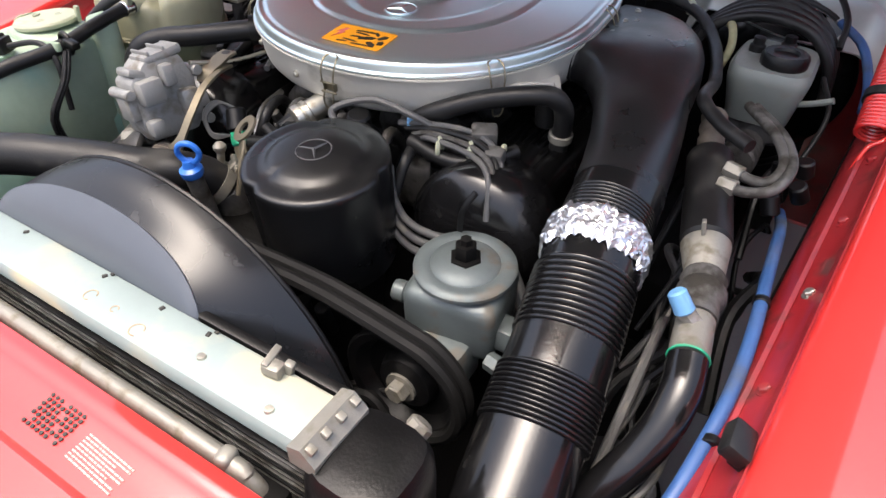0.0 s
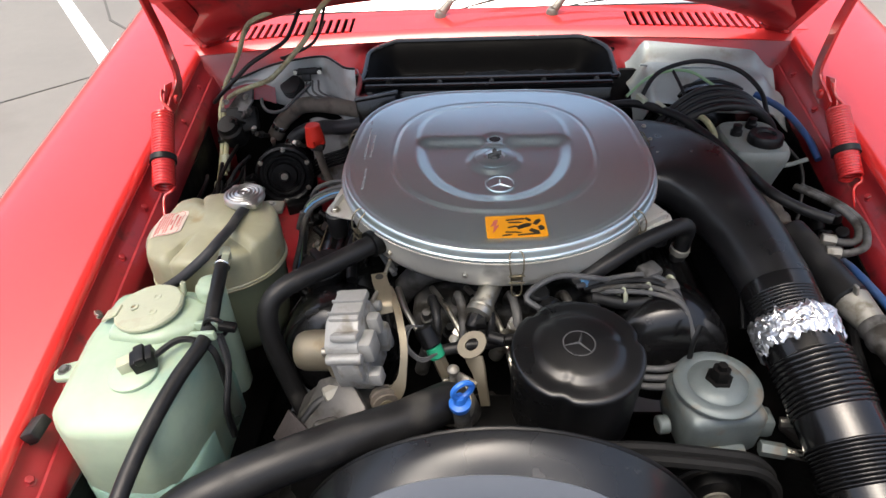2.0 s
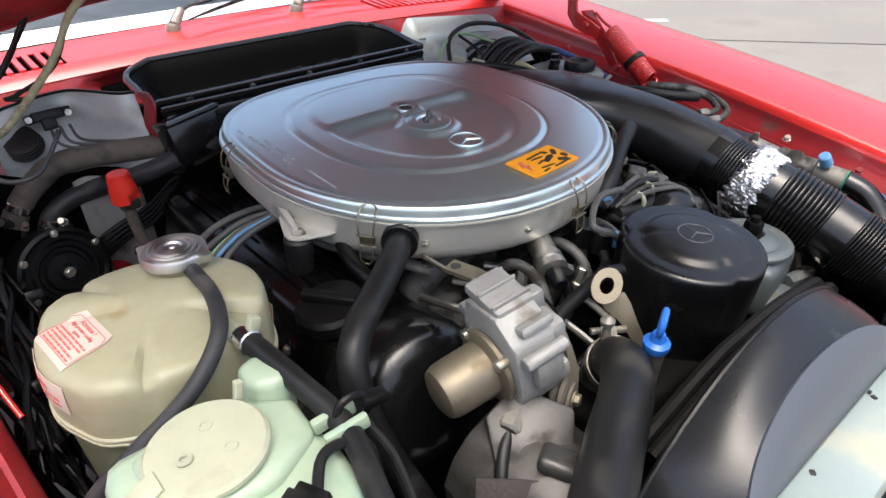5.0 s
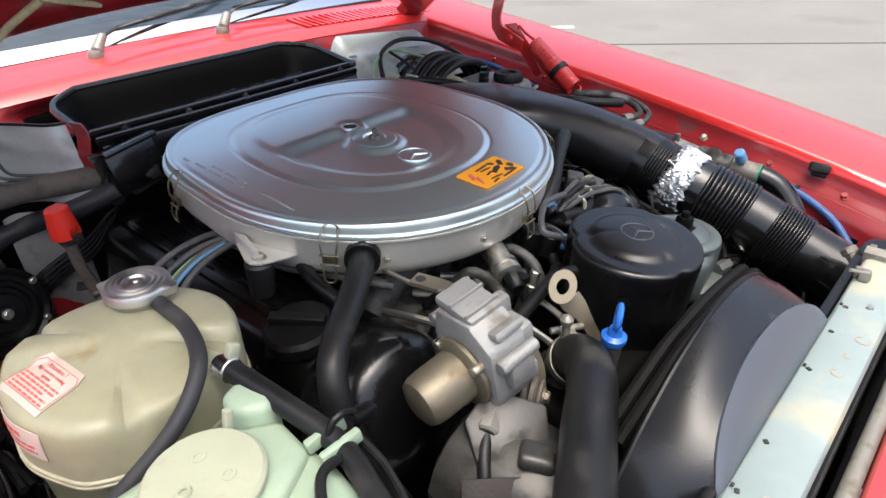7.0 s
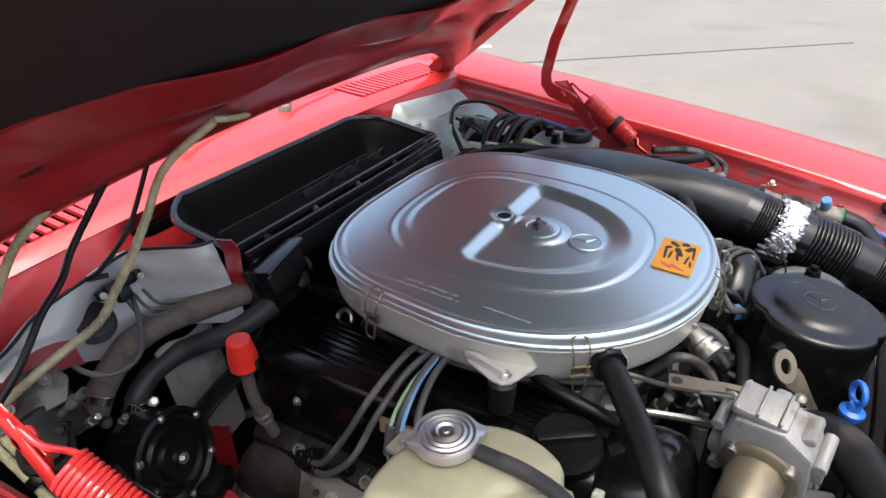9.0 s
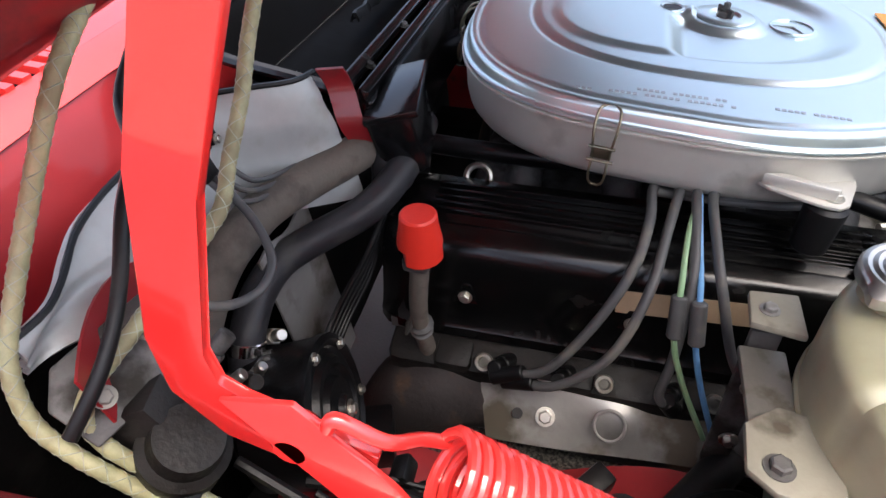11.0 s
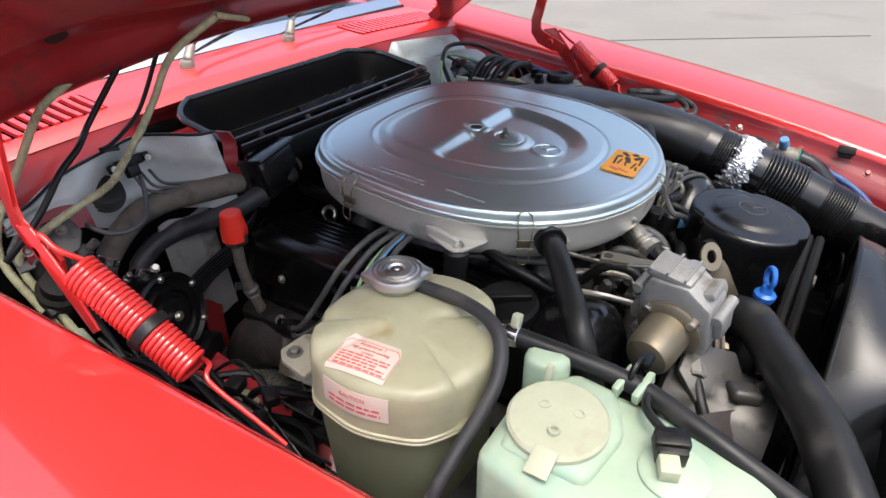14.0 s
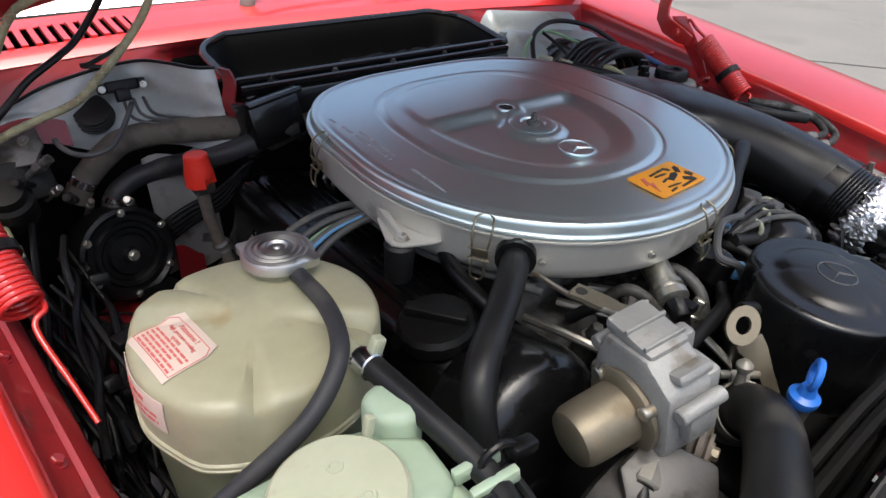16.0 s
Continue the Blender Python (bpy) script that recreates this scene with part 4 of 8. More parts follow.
for k, z in ((0.977, 0.9295), (0.982, 0.926), (0.984, 0.9205), (0.987, 0.9178), (0.999, 0.9172), (1.0, 0.9155), (0.985, 0.9150)):
    loops.append([q + Vector((0, 0, z)) for q in (lid_outline(2 * math.pi * i / na, k) for i in range(na))])
rings(bm, loops, caps=False)
bm.faces.new([v for v in bm.verts][:na])
lid = part("lid", bm, LID, cleaner, "pressed aluminium lid with a stepped centre", 70)
bm = B()
loops = []
for k, z in ((0.995, 0.9142), (1.003, 0.9135), (1.003, 0.9115), (0.991, 0.9105), (0.986, 0.904), (0.976, 0.880), (0.966, 0.871), (0.945, 0.864), (0.88, 0.859), (0.60, 0.852), (0.3, 0.848)):
    loops.append([q + Vector((0, 0, z)) for q in (lid_outline(2 * math.pi * i / na, k) for i in range(na))])
rings(bm, loops)
part("pan", bm, PAN, cleaner, "satin aluminium lower pan", 40)
bm = B()
lathe(bm, [(0, 0), (0.028, 0), (0.030, 0.0015), (0.028, 0.003), (0.016, 0.0035), (0.014, 0.001), (0, 0.001)], (-0.004, -0.024, 0.9322), (0, 0, 1), 40)
part("centre_washer", bm, LID, lid)
bm = B()
rod(bm, (-0.004, -0.024, 0.930), (-0.004, -0.024, 0.947), 0.0034, chamfer=0.001)
lathe(bm, [(0, 0), (0.009, 0), (0.007, 0.006), (0, 0.007)], (-0.004, -0.024, 0.932), (0, 0, 1), 6)
block(bm, (0.024, 0.003, 0.008), pose(-0.004, -0.024, 0.938, 0, 0, 30), 0.001)
part("wing_nut", bm, CAST_DARK, lid, "dark wing nut on a stud")
bm = B()
zh = lid_height(Vector((-0.002, 0.027, 0)), 0.16)
lathe(bm, [(0, 0), (0.0095, 0), (0.0095, 0.0024), (0, 0.0024)], (-0.002, 0.027, zh - 0.001), (0, 0, 1), 24)
part("hole", bm, BLACK_INK, lid, "dark open hole")
bm = B()
torus(bm, (-0.002, 0.027, zh + 0.0005), (0, 0, 1), 0.0108, 0.002, 28, 8)
part("hole_rim", bm, LID, lid)
bm = B()
zc = lid_height(Vector((0.002, -0.091, 0)), 0.34) + 0.0004
torus(bm, (0.002, -0.091, zc), (0, 0, 1), 0.0205, 0.0011, 36, 6)
for k in range(3):
    a = radians(90 + 120 * k)
    u, w = Vector((math.cos(a), math.sin(a), 0)), Vector((-math.sin(a), math.cos(a), 0))
    o = Vector((0.002, -0.091, zc))
    rings(bm, [[o + w * 0.003 - Vector((0, 0, .001)), o - w * 0.003 - Vector((0, 0, .001)), o + Vector((0, 0, 0.0014))], [o + u * 0.018 + w * 0.0004 - Vector((0, 0, .001)), o + u * 0.018 - w * 0.0004 - Vector((0, 0, .001)), o + u * 0.018 + Vector((0, 0, 0.0004))]])
part("embossed_badge", bm, LID, lid, "embossed ring with three spokes")


def on_lid(x, y, up=(0, 1, 0)):
    q = Vector((x, y, 0))
    a = math.atan2(y - LC, x)
    edge = lid_outline(a)
    rho = math.hypot(x, y - LC) / math.hypot(edge.x, edge.y - LC)
    f = lambda xx, yy: lid_height(Vector((xx, yy, 0)), rho + ((xx - x) * x + (yy - y) * y) / max(1e-6, math.hypot(x, y)) / math.hypot(edge.x, edge.y))
    gx, gy = (f(x + .004, y) - f(x - .004, y)) / .008, (f(x, y + .004) - f(x, y - .004)) / .008
    return plane_at((x, y, f(x, y)), (-gx, -gy, 1), up)


M = on_lid(0.019, -0.2025, (-0.05, 1, 0)) @ pose(0, 0, 0.0014)
bm = B()
prism(bm, [(-0.038, -0.0235), (0.038, -0.0235), (0.040, -0.0215), (0.040, 0.0215), (0.038, 0.0235), (-0.038, 0.0235), (-0.040, 0.0215), (-0.040, -0.0215)], 0.0008, M)
stk = part("warning_sticker", bm, ORANGE, lid, "orange warning sticker with worn black marks")
bm = B()
for x, y, w, h, r in ((0.010, 0.000, 0.022, 0.008, 20), (0.022, -0.010, 0.016, 0.008, -40), (0.002, 0.011, 0.030, 0.0034, 4), (0.026, 0.006, 0.014, 0.007, 50), (-0.004, -0.010, 0.022, 0.003, -6), (-0.004, -0.001, 0.014, 0.003, 12), (0.000, 0.006, 0.020, 0.003, -4), (0.012, -0.014, 0.026, 0.0032, 3), (0.016, 0.010, 0.010, 0.005, -50), (0.030, -0.004, 0.008, 0.010, 15), (-0.012, -0.014, 0.014, 0.003, 8)):
    prism(bm, [(-w / 2, -h / 2), (w * 0.3, -h / 2), (w / 2, 0), (w * 0.2, h / 2), (-w / 2, h * 0.3)], 0.0005, M @ pose(x * 1.1, y * 1.3, 0.0008, 0, 0, r))
part("worn_print", bm, BLACK_INK, stk)
bm = B()
prism(bm, [(0, 0.014), (-0.006, 0.001), (-0.001, 0.002), (-0.004, -0.014), (0.006, 0.003), (0.001, 0.002), (0.005, 0.014)], 0.0005, M @ pose(-0.028, 0.0, 0.0008))
part("red_mark", bm, RED_INK, stk)
for x, y, n in ((-0.198, 0.020, 5), (-0.207, 0.042, 7), (-0.200, -0.085, 4), (-0.209, 0.068, 1)):
    bm = B()
    for k in range(n * 3):
        if k % 7 != 5:
            block(bm, (0.003, 0.0032, 0.0006), on_lid(x, y - 0.0047 * k + 0.035) @ pose(0, 0, 0.0004), 0)
    part("embossed_print", bm, PALE_INK, lid, "pale embossed part marking")


def clip_at(deg, hang=0.0):
    """A wire toggle clip on the housing's rim."""
    a = radians(deg)
    o = lid_outline(a)
    o2 = lid_outline(a + 0.02)
    tx = (o2 - o).normalized()
    nrm = Vector((tx.y, -tx.x, 0))
    if nrm.dot(o) < 0:
        nrm = -nrm
    m = Matrix((tx, Vector((0, 0, 1)), nrm)).transposed().to_4x4()
    m.translation = o + Vector((0, 0, 0.905))
    bm = block(B(), (0.014, 0.010, 0.0018), m @ pose(0, -0.012, 0.0035), 0.0006)
    for s in (-1, 1):
        block(bm, (0.0016, 0.009, 0.006), m @ pose(s * 0.0072, -0.011, 0.006), 0.0005)
    c = part("rim_clip", bm, CLIP_WIRE, cleaner, "spring wire clip")
    bm = B()
    for s in (-1, 1):
        tube(bm, [m @ Vector(p) for p in ((s * 0.0065, -0.012, 0.008), (s * 0.0078, 0.000, 0.0100), (s * 0.0090, 0.011, 0.0080), (s * 0.0088, 0.020, 0.002), (s * 0.0070, 0.0235, -0.005), (0, 0.0245, -0.008))], 0.0011, 8, 5)
    for y in (-0.004, -0.016):
        tube(bm, [m @ Vector(p) for p in ((-0.0105, y, 0.0095), (0.0105, y, 0.0095))], 0.0013, 8)
    part("bail", bm, CLIP_WIRE, c)
    bm = B()
    for s in (-1, 1):
        tube(bm, [m @ Vector(p) for p in ((s * 0.006, -0.014, 0.009), (s * 0.0066, -0.024, 0.012), (s * 0.0058, -0.033, 0.0115), (s * 0.003, -0.0375, 0.010), (0, -0.038, 0.0095))], 0.0011, 8, 5)
    part("wire", bm, CLIP_WIRE, c)
    return c


for deg in (159, 216, 274, 320, 15, 100):
    clip_at(deg)
for deg in (198, 335):
    o = lid_outline(radians(deg), 0.985)
    u = (o - Vector((0, LC, 0))).normalized()
    em = Matrix((Vector((-u.y, u.x, 0)), u, Vector((0, 0, 1)))).transposed().to_4x4()
    em.translation = o + Vector((0, 0, 0.886))
    bm = prism(B(), [(-0.046, -0.004), (0.034, -0.004), (0.030, 0.004), (0.010, 0.030), (0.0, 0.034), (-0.010, 0.030), (-0.040, 0.006)], 0.003, em, 0.001)
    prism(bm, [(-0.046, 0.0), (0.0, 0.026), (0.004, 0.022), (-0.030, 0.0)], 0.010, em @ pose(0, 0, 0.003), 0.001)
    ear = part("mounting_ear", bm, PAN, cleaner, "aluminium mounting ear")
    bm = B()
    bolt(bm, em @ Vector((0.002, 0.020, 0.003)), (0, 0, 1), 0.0055)
    part("bolt", bm, STEEL, ear)
    bm = B()
    rod(bm, em @ Vector((0, 0.020, -0.045)), em @ Vector((0, 0.020, -0.001)), 0.014, 0.016, 18, 0.003)
    part("rubber_mount", bm, RUBBER, ear, "black rubber mount")
for deg in (230, 258):
    o = lid_outline(radians(deg), 0.986)
    bm = B()
    bolt(bm, o + Vector((0, 0, 0.888)), (o.x, o.y, 0), 0.003)
    part("pan_screw", bm, STEEL, cleaner)

# the housing sits a little tilted on the engine
tilt = Matrix.Translation((0, 0, 0.92)) @ Matrix.Rotation(radians(2.86), 4, "X") @ Matrix.Translation((0, 0, -0.92))


def tilt_all(ob):
    if ob.data:
        ob.data.transform(tilt)
    for c in ob.children:
        tilt_all(c)


tilt_all(cleaner)

# breather hose from the pan down to the front
br = thing("breather_hose", (-0.31, -0.30, 0.70), "thick black rubber breather hose", "hose")
bm = B()
tube(bm, [(-0.165, -0.172, 0.886), (-0.19, -0.196, 0.885), (-0.235, -0.23, 0.880), (-0.285, -0.265, 0.874), (-0.307, -0.285, 0.855), (-0.308, -0.298, 0.815), (-0.295, -0.31, 0.76), (-0.275, -0.325, 0.70), (-0.25, -0.34, 0.62)], 0.0139, 16, 6)
part("hose", bm, RUBBER, br)
bm = B()
tube(bm, [(-0.16, -0.168, 0.886), (-0.182, -0.189, 0.8855)], 0.0195, 18)
part("collar", bm, BLACK, br)

# the right-hand vent hose
vh = thing("vent_hose", (0.262, -0.14, 0.82), "grey black rubber vent hose with clamp", "hose")
bm = B()
tube(bm, [(0.10, -0.225, 0.842), (0.14, -0.215, 0.866), (0.19, -0.19, 0.884), (0.245, -0.165, 0.893), (0.262, -0.155, 0.885), (0.266, -0.145, 0.862), (0.262, -0.14, 0.82)], 0.0115, 14, 6)
part("hose", bm, RUBBER, vh)
bm = B()
rod(bm, (0.264, -0.142, 0.842), (0.263, -0.141, 0.832), 0.0145, chamfer=0.001)
part("clamp", bm, DULL, vh, "dull pale hose clamp")


# ---- intake duct ----
duct = thing("intake_duct", (0.36, -0.3, 0.80), "glossy black intake duct with ribbed hose", "air duct")


def oval(c, side, up, w, h, n=2.6, seg=28):
    out = []
    for k in range(seg):
        a = 2 * math.pi * k / seg
        ca, sa = math.cos(a), math.sin(a)
        out.append(Vector(c) + Vector(side) * (w * abs(ca) ** (2 / n) * (1 if ca > 0 else -1)) + Vector(up) * (h * abs(sa) ** (2 / n) * (1 if sa > 0 else -1)))
    return out


secs = [((0.225, 0.055, 0.884), 0, 0.118, 0.024, 4), ((0.255, 0.05, 0.886), -10, 0.115, 0.027, 4), ((0.285, 0.030, 0.885), -30, 0.098, 0.034, 3.5), ((0.315, -0.02, 0.884), -55, 0.074, 0.038, 3),
        ((0.335, -0.085, 0.874), -74, 0.054, 0.042, 2.5), ((0.352, -0.15, 0.862), -80, 0.049, 0.045, 2.2), ((0.362, -0.205, 0.848), -84, 0.0465, 0.0465, 2.0), ((0.366, -0.235, 0.840), -86, 0.0465, 0.0465, 2.0)]
loops = []
path = [Vector(s[0]) for s in secs]
sm = []
for k in range(len(secs) - 1):
    for j in range(5):
        t = j / 5
        A, C = secs[k], secs[k + 1]
        sm.append((k + t, A[1] * (1 - t) + C[1] * t, A[2] * (1 - t) + C[2] * t, A[3] * (1 - t) + C[3] * t, A[4] * (1 - t) + C[4] * t))
sm.append((len(secs) - 1, *secs[-1][1:]))
pts = spline(path, 5)
for p, (k, ang, w, h, n) in zip(pts, sm):
    d = Vector((math.cos(radians(ang)), math.sin(radians(ang)), -0.3 * smooth01(k, 3, 6)))
    d.normalize()
    s = d.cross(Vector((0, 0, 1))).normalized()
    loops.append(oval(p, s, s.cross(d), w, h, n))
part("elbow", rings(B(), loops), DUCT_BLACK, duct, "moulded black elbow", 45)
for s in range(3):
    bm = B()
    bolt(bm, (0.256, 0.115 - 0.05 * s, 0.9125), (0, 0, 1), 0.003)
    part("screw", bm, STEEL, duct)

DL = [Vector(p) for p in ((0.366, -0.225, 0.842), (0.372, -0.295, 0.819), (0.388, -0.395, 0.783), (0.398, -0.475, 0.75), (0.408, -0.555, 0.717), (0.41, -0.63, 0.685))]
DP = spline(DL, 40)
DF = frames(DP)


def ribbed(name, u0, u1, ribs, r, material, deep=0.0028, label=""):
    """A stretch of the hose along the duct's line, with round ribs."""
    n = max(2, ribs * 8)
    loops = []
    for k in range(n + 1):
        u = u0 + (u1 - u0) * k / n
        i = u * (len(DP) - 1)
        j = min(int(i), len(DP) - 2)
        f = i - j
        p = DP[j].lerp(DP[j + 1], f)
        s, up = DF[j][1], DF[j][2]
        rr = r + (deep * (abs(math.sin(math.pi * ribs * k / n)) ** 0.6 - 0.7) if ribs else 0)
        loops.append([p + s * rr * math.cos(a) + up * rr * math.sin(a) for a in (2 * math.pi * q / 36 for q in range(36))])
    return part(name, rings(B(), loops), material, duct, label, 50)


ribbed("sleeve", 0.0, 0.085, 0, 0.0468, BLACK_GLOSS)
ribbed("ribbed_hose", 0.08, 0.19, 9, 0.0462, BLACK_GLOSS, 0.0020, "fine ribbed black hose")
ribbed("sleeve", 0.24, 0.285, 0, 0.047, BLACK_GLOSS)
ribbed("ribbed_hose", 0.28, 0.41, 11, 0.0492, BLACK_GLOSS, label="fine ribbed black hose")
ribbed("sleeve", 0.41, 0.49, 0, 0.0478, BLACK_GLOSS)
ribbed("ribbed_hose", 0.49, 0.61, 11, 0.0492, BLACK_GLOSS, label="fine ribbed black hose")
ribbed("sleeve", 0.605, 1.0, 0, 0.0465, BLACK_GLOSS)
# crumpled foil wrap
rnd = random.Random(9)
loops = []
NF, NA = 30, 132
rag = [[noise.noise(Vector((q * 0.31, 3.1 + 9 * e, 0))) * 0.010 + (rnd.random() - 0.5) * 0.003 for q in range(NA)] for e in (0, 1)]
for k in range(NF + 1):
    w = k / NF
    i = (0.165 + 0.085 * w) * (len(DP) - 1)
    j = int(i)
    p, s, up = DP[j].lerp(DP[j + 1], i - j), DF[j][1], DF[j][2]
    along = (DP[j + 1] - DP[j]).normalized()
    lp = []
    for q in range(NA):
        a = 2 * math.pi * q / NA
        c = Vector((math.cos(a) * 3.4, math.sin(a) * 3.4, w * 2.6))
        crease = abs(noise.noise(c * 1.1)) * 0.004 + abs(noise.noise(c * 2.6 + Vector((7, 1, 3)))) * 0.0034 + abs(noise.noise(c * 5.0)) * 0.0016
        rr = 0.0505 + crease - 0.004 * (abs(2 * w - 1) ** 6)
        lp.append(p + s * rr * math.cos(a) + up * rr * math.sin(a) + along * (rag[0][q % NA] * (1 - w) + rag[1][q % NA] * w))
    loops.append(lp)
tagged(part("foil_wrap", rings(B(), loops, caps=False), FOIL, None, "", 14), "crumpled shiny aluminium foil wrapped round the black duct", "foil")


# ---- black round cover with badge ----
CX, CY, CZ = 0.084, -0.369, 0.868
CAX = Vector((0.0, -0.10, 1)).normalized()
can = thing("distributor_cover", (CX, CY, 0.73), "round black cover with a lobed rim and badge", "engine cover")


def lobes(a, z):
    k = 0
    for c in (250, 10, 130):
        k = max(k, math.exp(-(((math.degrees(a) - c + 180) % 360 - 180) / 6) ** 2))
    return 1 - 0.07 * k * smooth01(z, -0.11, -0.05)


bm = B()
lathe(bm, [(0, -0.14), (0.0735, -0.14), (0.076, -0.12), (0.0778, -0.04), (0.0785, -0.016), (0.0783, -0.0105), (0.0770, -0.0080), (0.0745, -0.0066), (0.070, -0.0062), (0.062, -0.0062), (0.0555, -0.0058), (0.0520, -0.0044), (0.0485, -0.0020), (0.0450, -0.0006), (0.040, 0.0004), (0.033, 0.0014), (0.024, 0.0026), (0, 0.0040)], (CX, CY, CZ), CAX, 96, lobes)
shell = part("shell", bm, COVER_BLACK, can, "satin black pressed shell", 50)
bm = B()
o = Vector((CX, CY, CZ)) + CAX * 0.0040
torus(bm, o - CAX * 0.001, CAX, 0.0185, 0.0009, 36, 6)
pl = plane_at(o, CAX, (0.3, 1, 0))
for k in range(3):
    a = radians(90 + 120 * k)
    u, w = pl.to_3x3() @ Vector((math.cos(a), math.sin(a), 0)), pl.to_3x3() @ Vector((-math.sin(a), math.cos(a), 0))
    rings(bm, [[o + w * 0.0027 - CAX * .001, o - w * 0.0027 - CAX * .001, o + CAX * 0.0014], [o + u * 0.0175 + w * 0.0004 - CAX * .0015, o + u * 0.0175 - w * 0.0004 - CAX * .0015, o + u * 0.0175 + CAX * 0.0002]])
part("badge", bm, STAR, shell, "raised ring with three spokes")
bm = B()
rod(bm, (CX, CY, 0.60), (CX, CY, 0.745), 0.06, 0.07)
block(bm, (0.15, 0.03, 0.02), pose(CX - 0.02, CY - 0.02, 0.725), 0.005)
for k in range(6):
    rod(bm, (CX - 0.07 + 0.025 * k, CY - 0.07 + 0.008 * (k % 2), 0.69), (CX - 0.07 + 0.025 * k, CY - 0.075, 0.735), 0.008, chamfer=0.001)
part("distributor", bm, DARK, can, "dark distributor body")
bm = B()
rod(bm, (CX - 0.085, CY + 0.03, 0.845), (CX - 0.105, CY + 0.035, 0.848), 0.008, chamfer=0.001)
part("nipple", bm, BLACK, can)

# ---- power steering pump ----
pump = thing("steering_pump", (0.262, -0.36, 0.66), "grey steering pump with a round lid and nut", "pump")
bm = B()
lathe(bm, [(0, 0), (0.050, 0), (0.053, 0.003), (0.053, 0.007), (0.050, 0.010), (0.040, 0.0115), (0.036, 0.0095), (0.034, 0.012), (0.020, 0.016), (0, 0.017)], (0.262, -0.358, 0.783), (0, -0.05, 1), 48)
part("lid", bm, PUMP, pump, "grey pressed round lid")
bm = B()
lathe(bm, [(0, 0), (0.017, 0), (0.017, 0.003), (0.012, 0.004), (0.012, 0.016), (0.0105, 0.019), (0.006, 0.019), (0.006, 0.026), (0, 0.027)], (0.262, -0.358, 0.798), (0, -0.05, 1), 6)
part("nut", bm, DARK, pump, "dark hexagon nut")
bm = B()
block(bm, (0.100, 0.088, 0.075), pose(0.262, -0.362, 0.744, 4, 0, 8), 0.014, 3, (1.02, 1.02))
block(bm, (0.07, 0.05, 0.06), pose(0.262, -0.40, 0.70, 4, 0, 0), 0.010, 2)
block(bm, (0.035, 0.03, 0.03), pose(0.318, -0.372, 0.735, 0, 0, 0), 0.006, 2)
rod(bm, (0.205, -0.38, 0.74), (0.19, -0.382, 0.74), 0.012, chamfer=0.002)
rod(bm, (0.315, -0.40, 0.72), (0.345, -0.405, 0.718), 0.010, chamfer=0.001, seg=6)
part("body", bm, PUMP, pump, "cast aluminium pump body")
bm = B()
tube(bm, [(0.235, -0.325, 0.80), (0.236, -0.322, 0.825), (0.245, -0.312, 0.845)], 0.0035, 8, 4, flat=0.4)
part("cable_tie", bm, BLACK, pump)
for k in range(2):
    bm = B()
    tube(bm, [(0.345, -0.405 + 0.03 * k, 0.718 + 0.02 * k), (0.37, -0.41 + 0.03 * k, 0.718 + 0.02 * k), (0.385, -0.38, 0.70), (0.39, -0.32, 0.66)], 0.0065, 8, 5)
    part("pressure_pipe", bm, STEEL, pump)

# grey leads sweeping behind the pump
for k in range(3):
    t = thing("ignition_cable", (0.15, -0.315, 0.79), "grey rubber ignition cable behind the pump", "ignition lead", "ignition cables")
    bm = B()
    tube(bm, [(0.118 - 0.006 * k, -0.285, 0.82 - 0.012 * k), (0.135 - 0.005 * k, -0.305 - 0.002 * k, 0.80 - 0.012 * k), (0.165, -0.322 - 0.004 * k, 0.785 - 0.012 * k), (0.205, -0.326 - 0.006 * k, 0.782 - 0.01 * k), (0.25, -0.315 - 0.004 * k, 0.785 - 0.012 * k), (0.30, -0.32, 0.77 - 0.015 * k), (0.33, -0.345, 0.73)], 0.0045, 10, 6)
    part("lead", bm, CABLE, t)

# pulley, bolt and belts
pul = thing("belt_pulley", (0.25, -0.455, 0.62), "black steel belt pulley with a centre bolt", "pulley")
bm = B()
lathe(bm, [(0, 0), (0.066, 0), (0.070, 0.003), (0.060, 0.012), (0.070, 0.021), (0.067, 0.024), (0.058, 0.022), (0.050, 0.008), (0.034, 0.006), (0.030, 0.018), (0.022, 0.022), (0, 0.022)], (0.25, -0.435, 0.694), (0, -1, 0), 48)
part("wheel", bm, BLACK, pul, "black steel pulley wheel")
bm = B()
bolt(bm, (0.25, -0.458, 0.694), (0, -1, 0), 0.012, 0.014)
part("bolt", bm, DULL, pul)
for yy in (-0.443, -0.459):
    bm = B()
    tube(bm, [(0.25 + 0.068 * math.cos(radians(a)), yy, 0.694 + 0.068 * math.sin(radians(a))) for a in (-60, -30, 0, 30, 60, 90)] + [(0.16, yy, 0.775), (0.08, yy, 0.775), (0.02, yy, 0.77), (-0.10, yy, 0.735)], 0.0075, 8, 5)
    tube(bm, [(0.25 + 0.068 * math.cos(radians(a)), yy, 0.694 + 0.068 * math.sin(radians(a))) for a in (-60, -100, -140)] + [(0.10, yy, 0.56), (0.0, yy, 0.53)], 0.0075, 8, 5)
    tagged(part("drive_belt", bm, BELT), "black rubber drive belt round the pulley", "belt", "drive belts")

# ---- fan shroud ----
SX, SZ, SR = -0.010, 0.637, 0.247
shroud = thing("fan_shroud", (SX, -0.5, 0.60), "dark grey plastic fan shroud behind the radiator", "fan shroud")


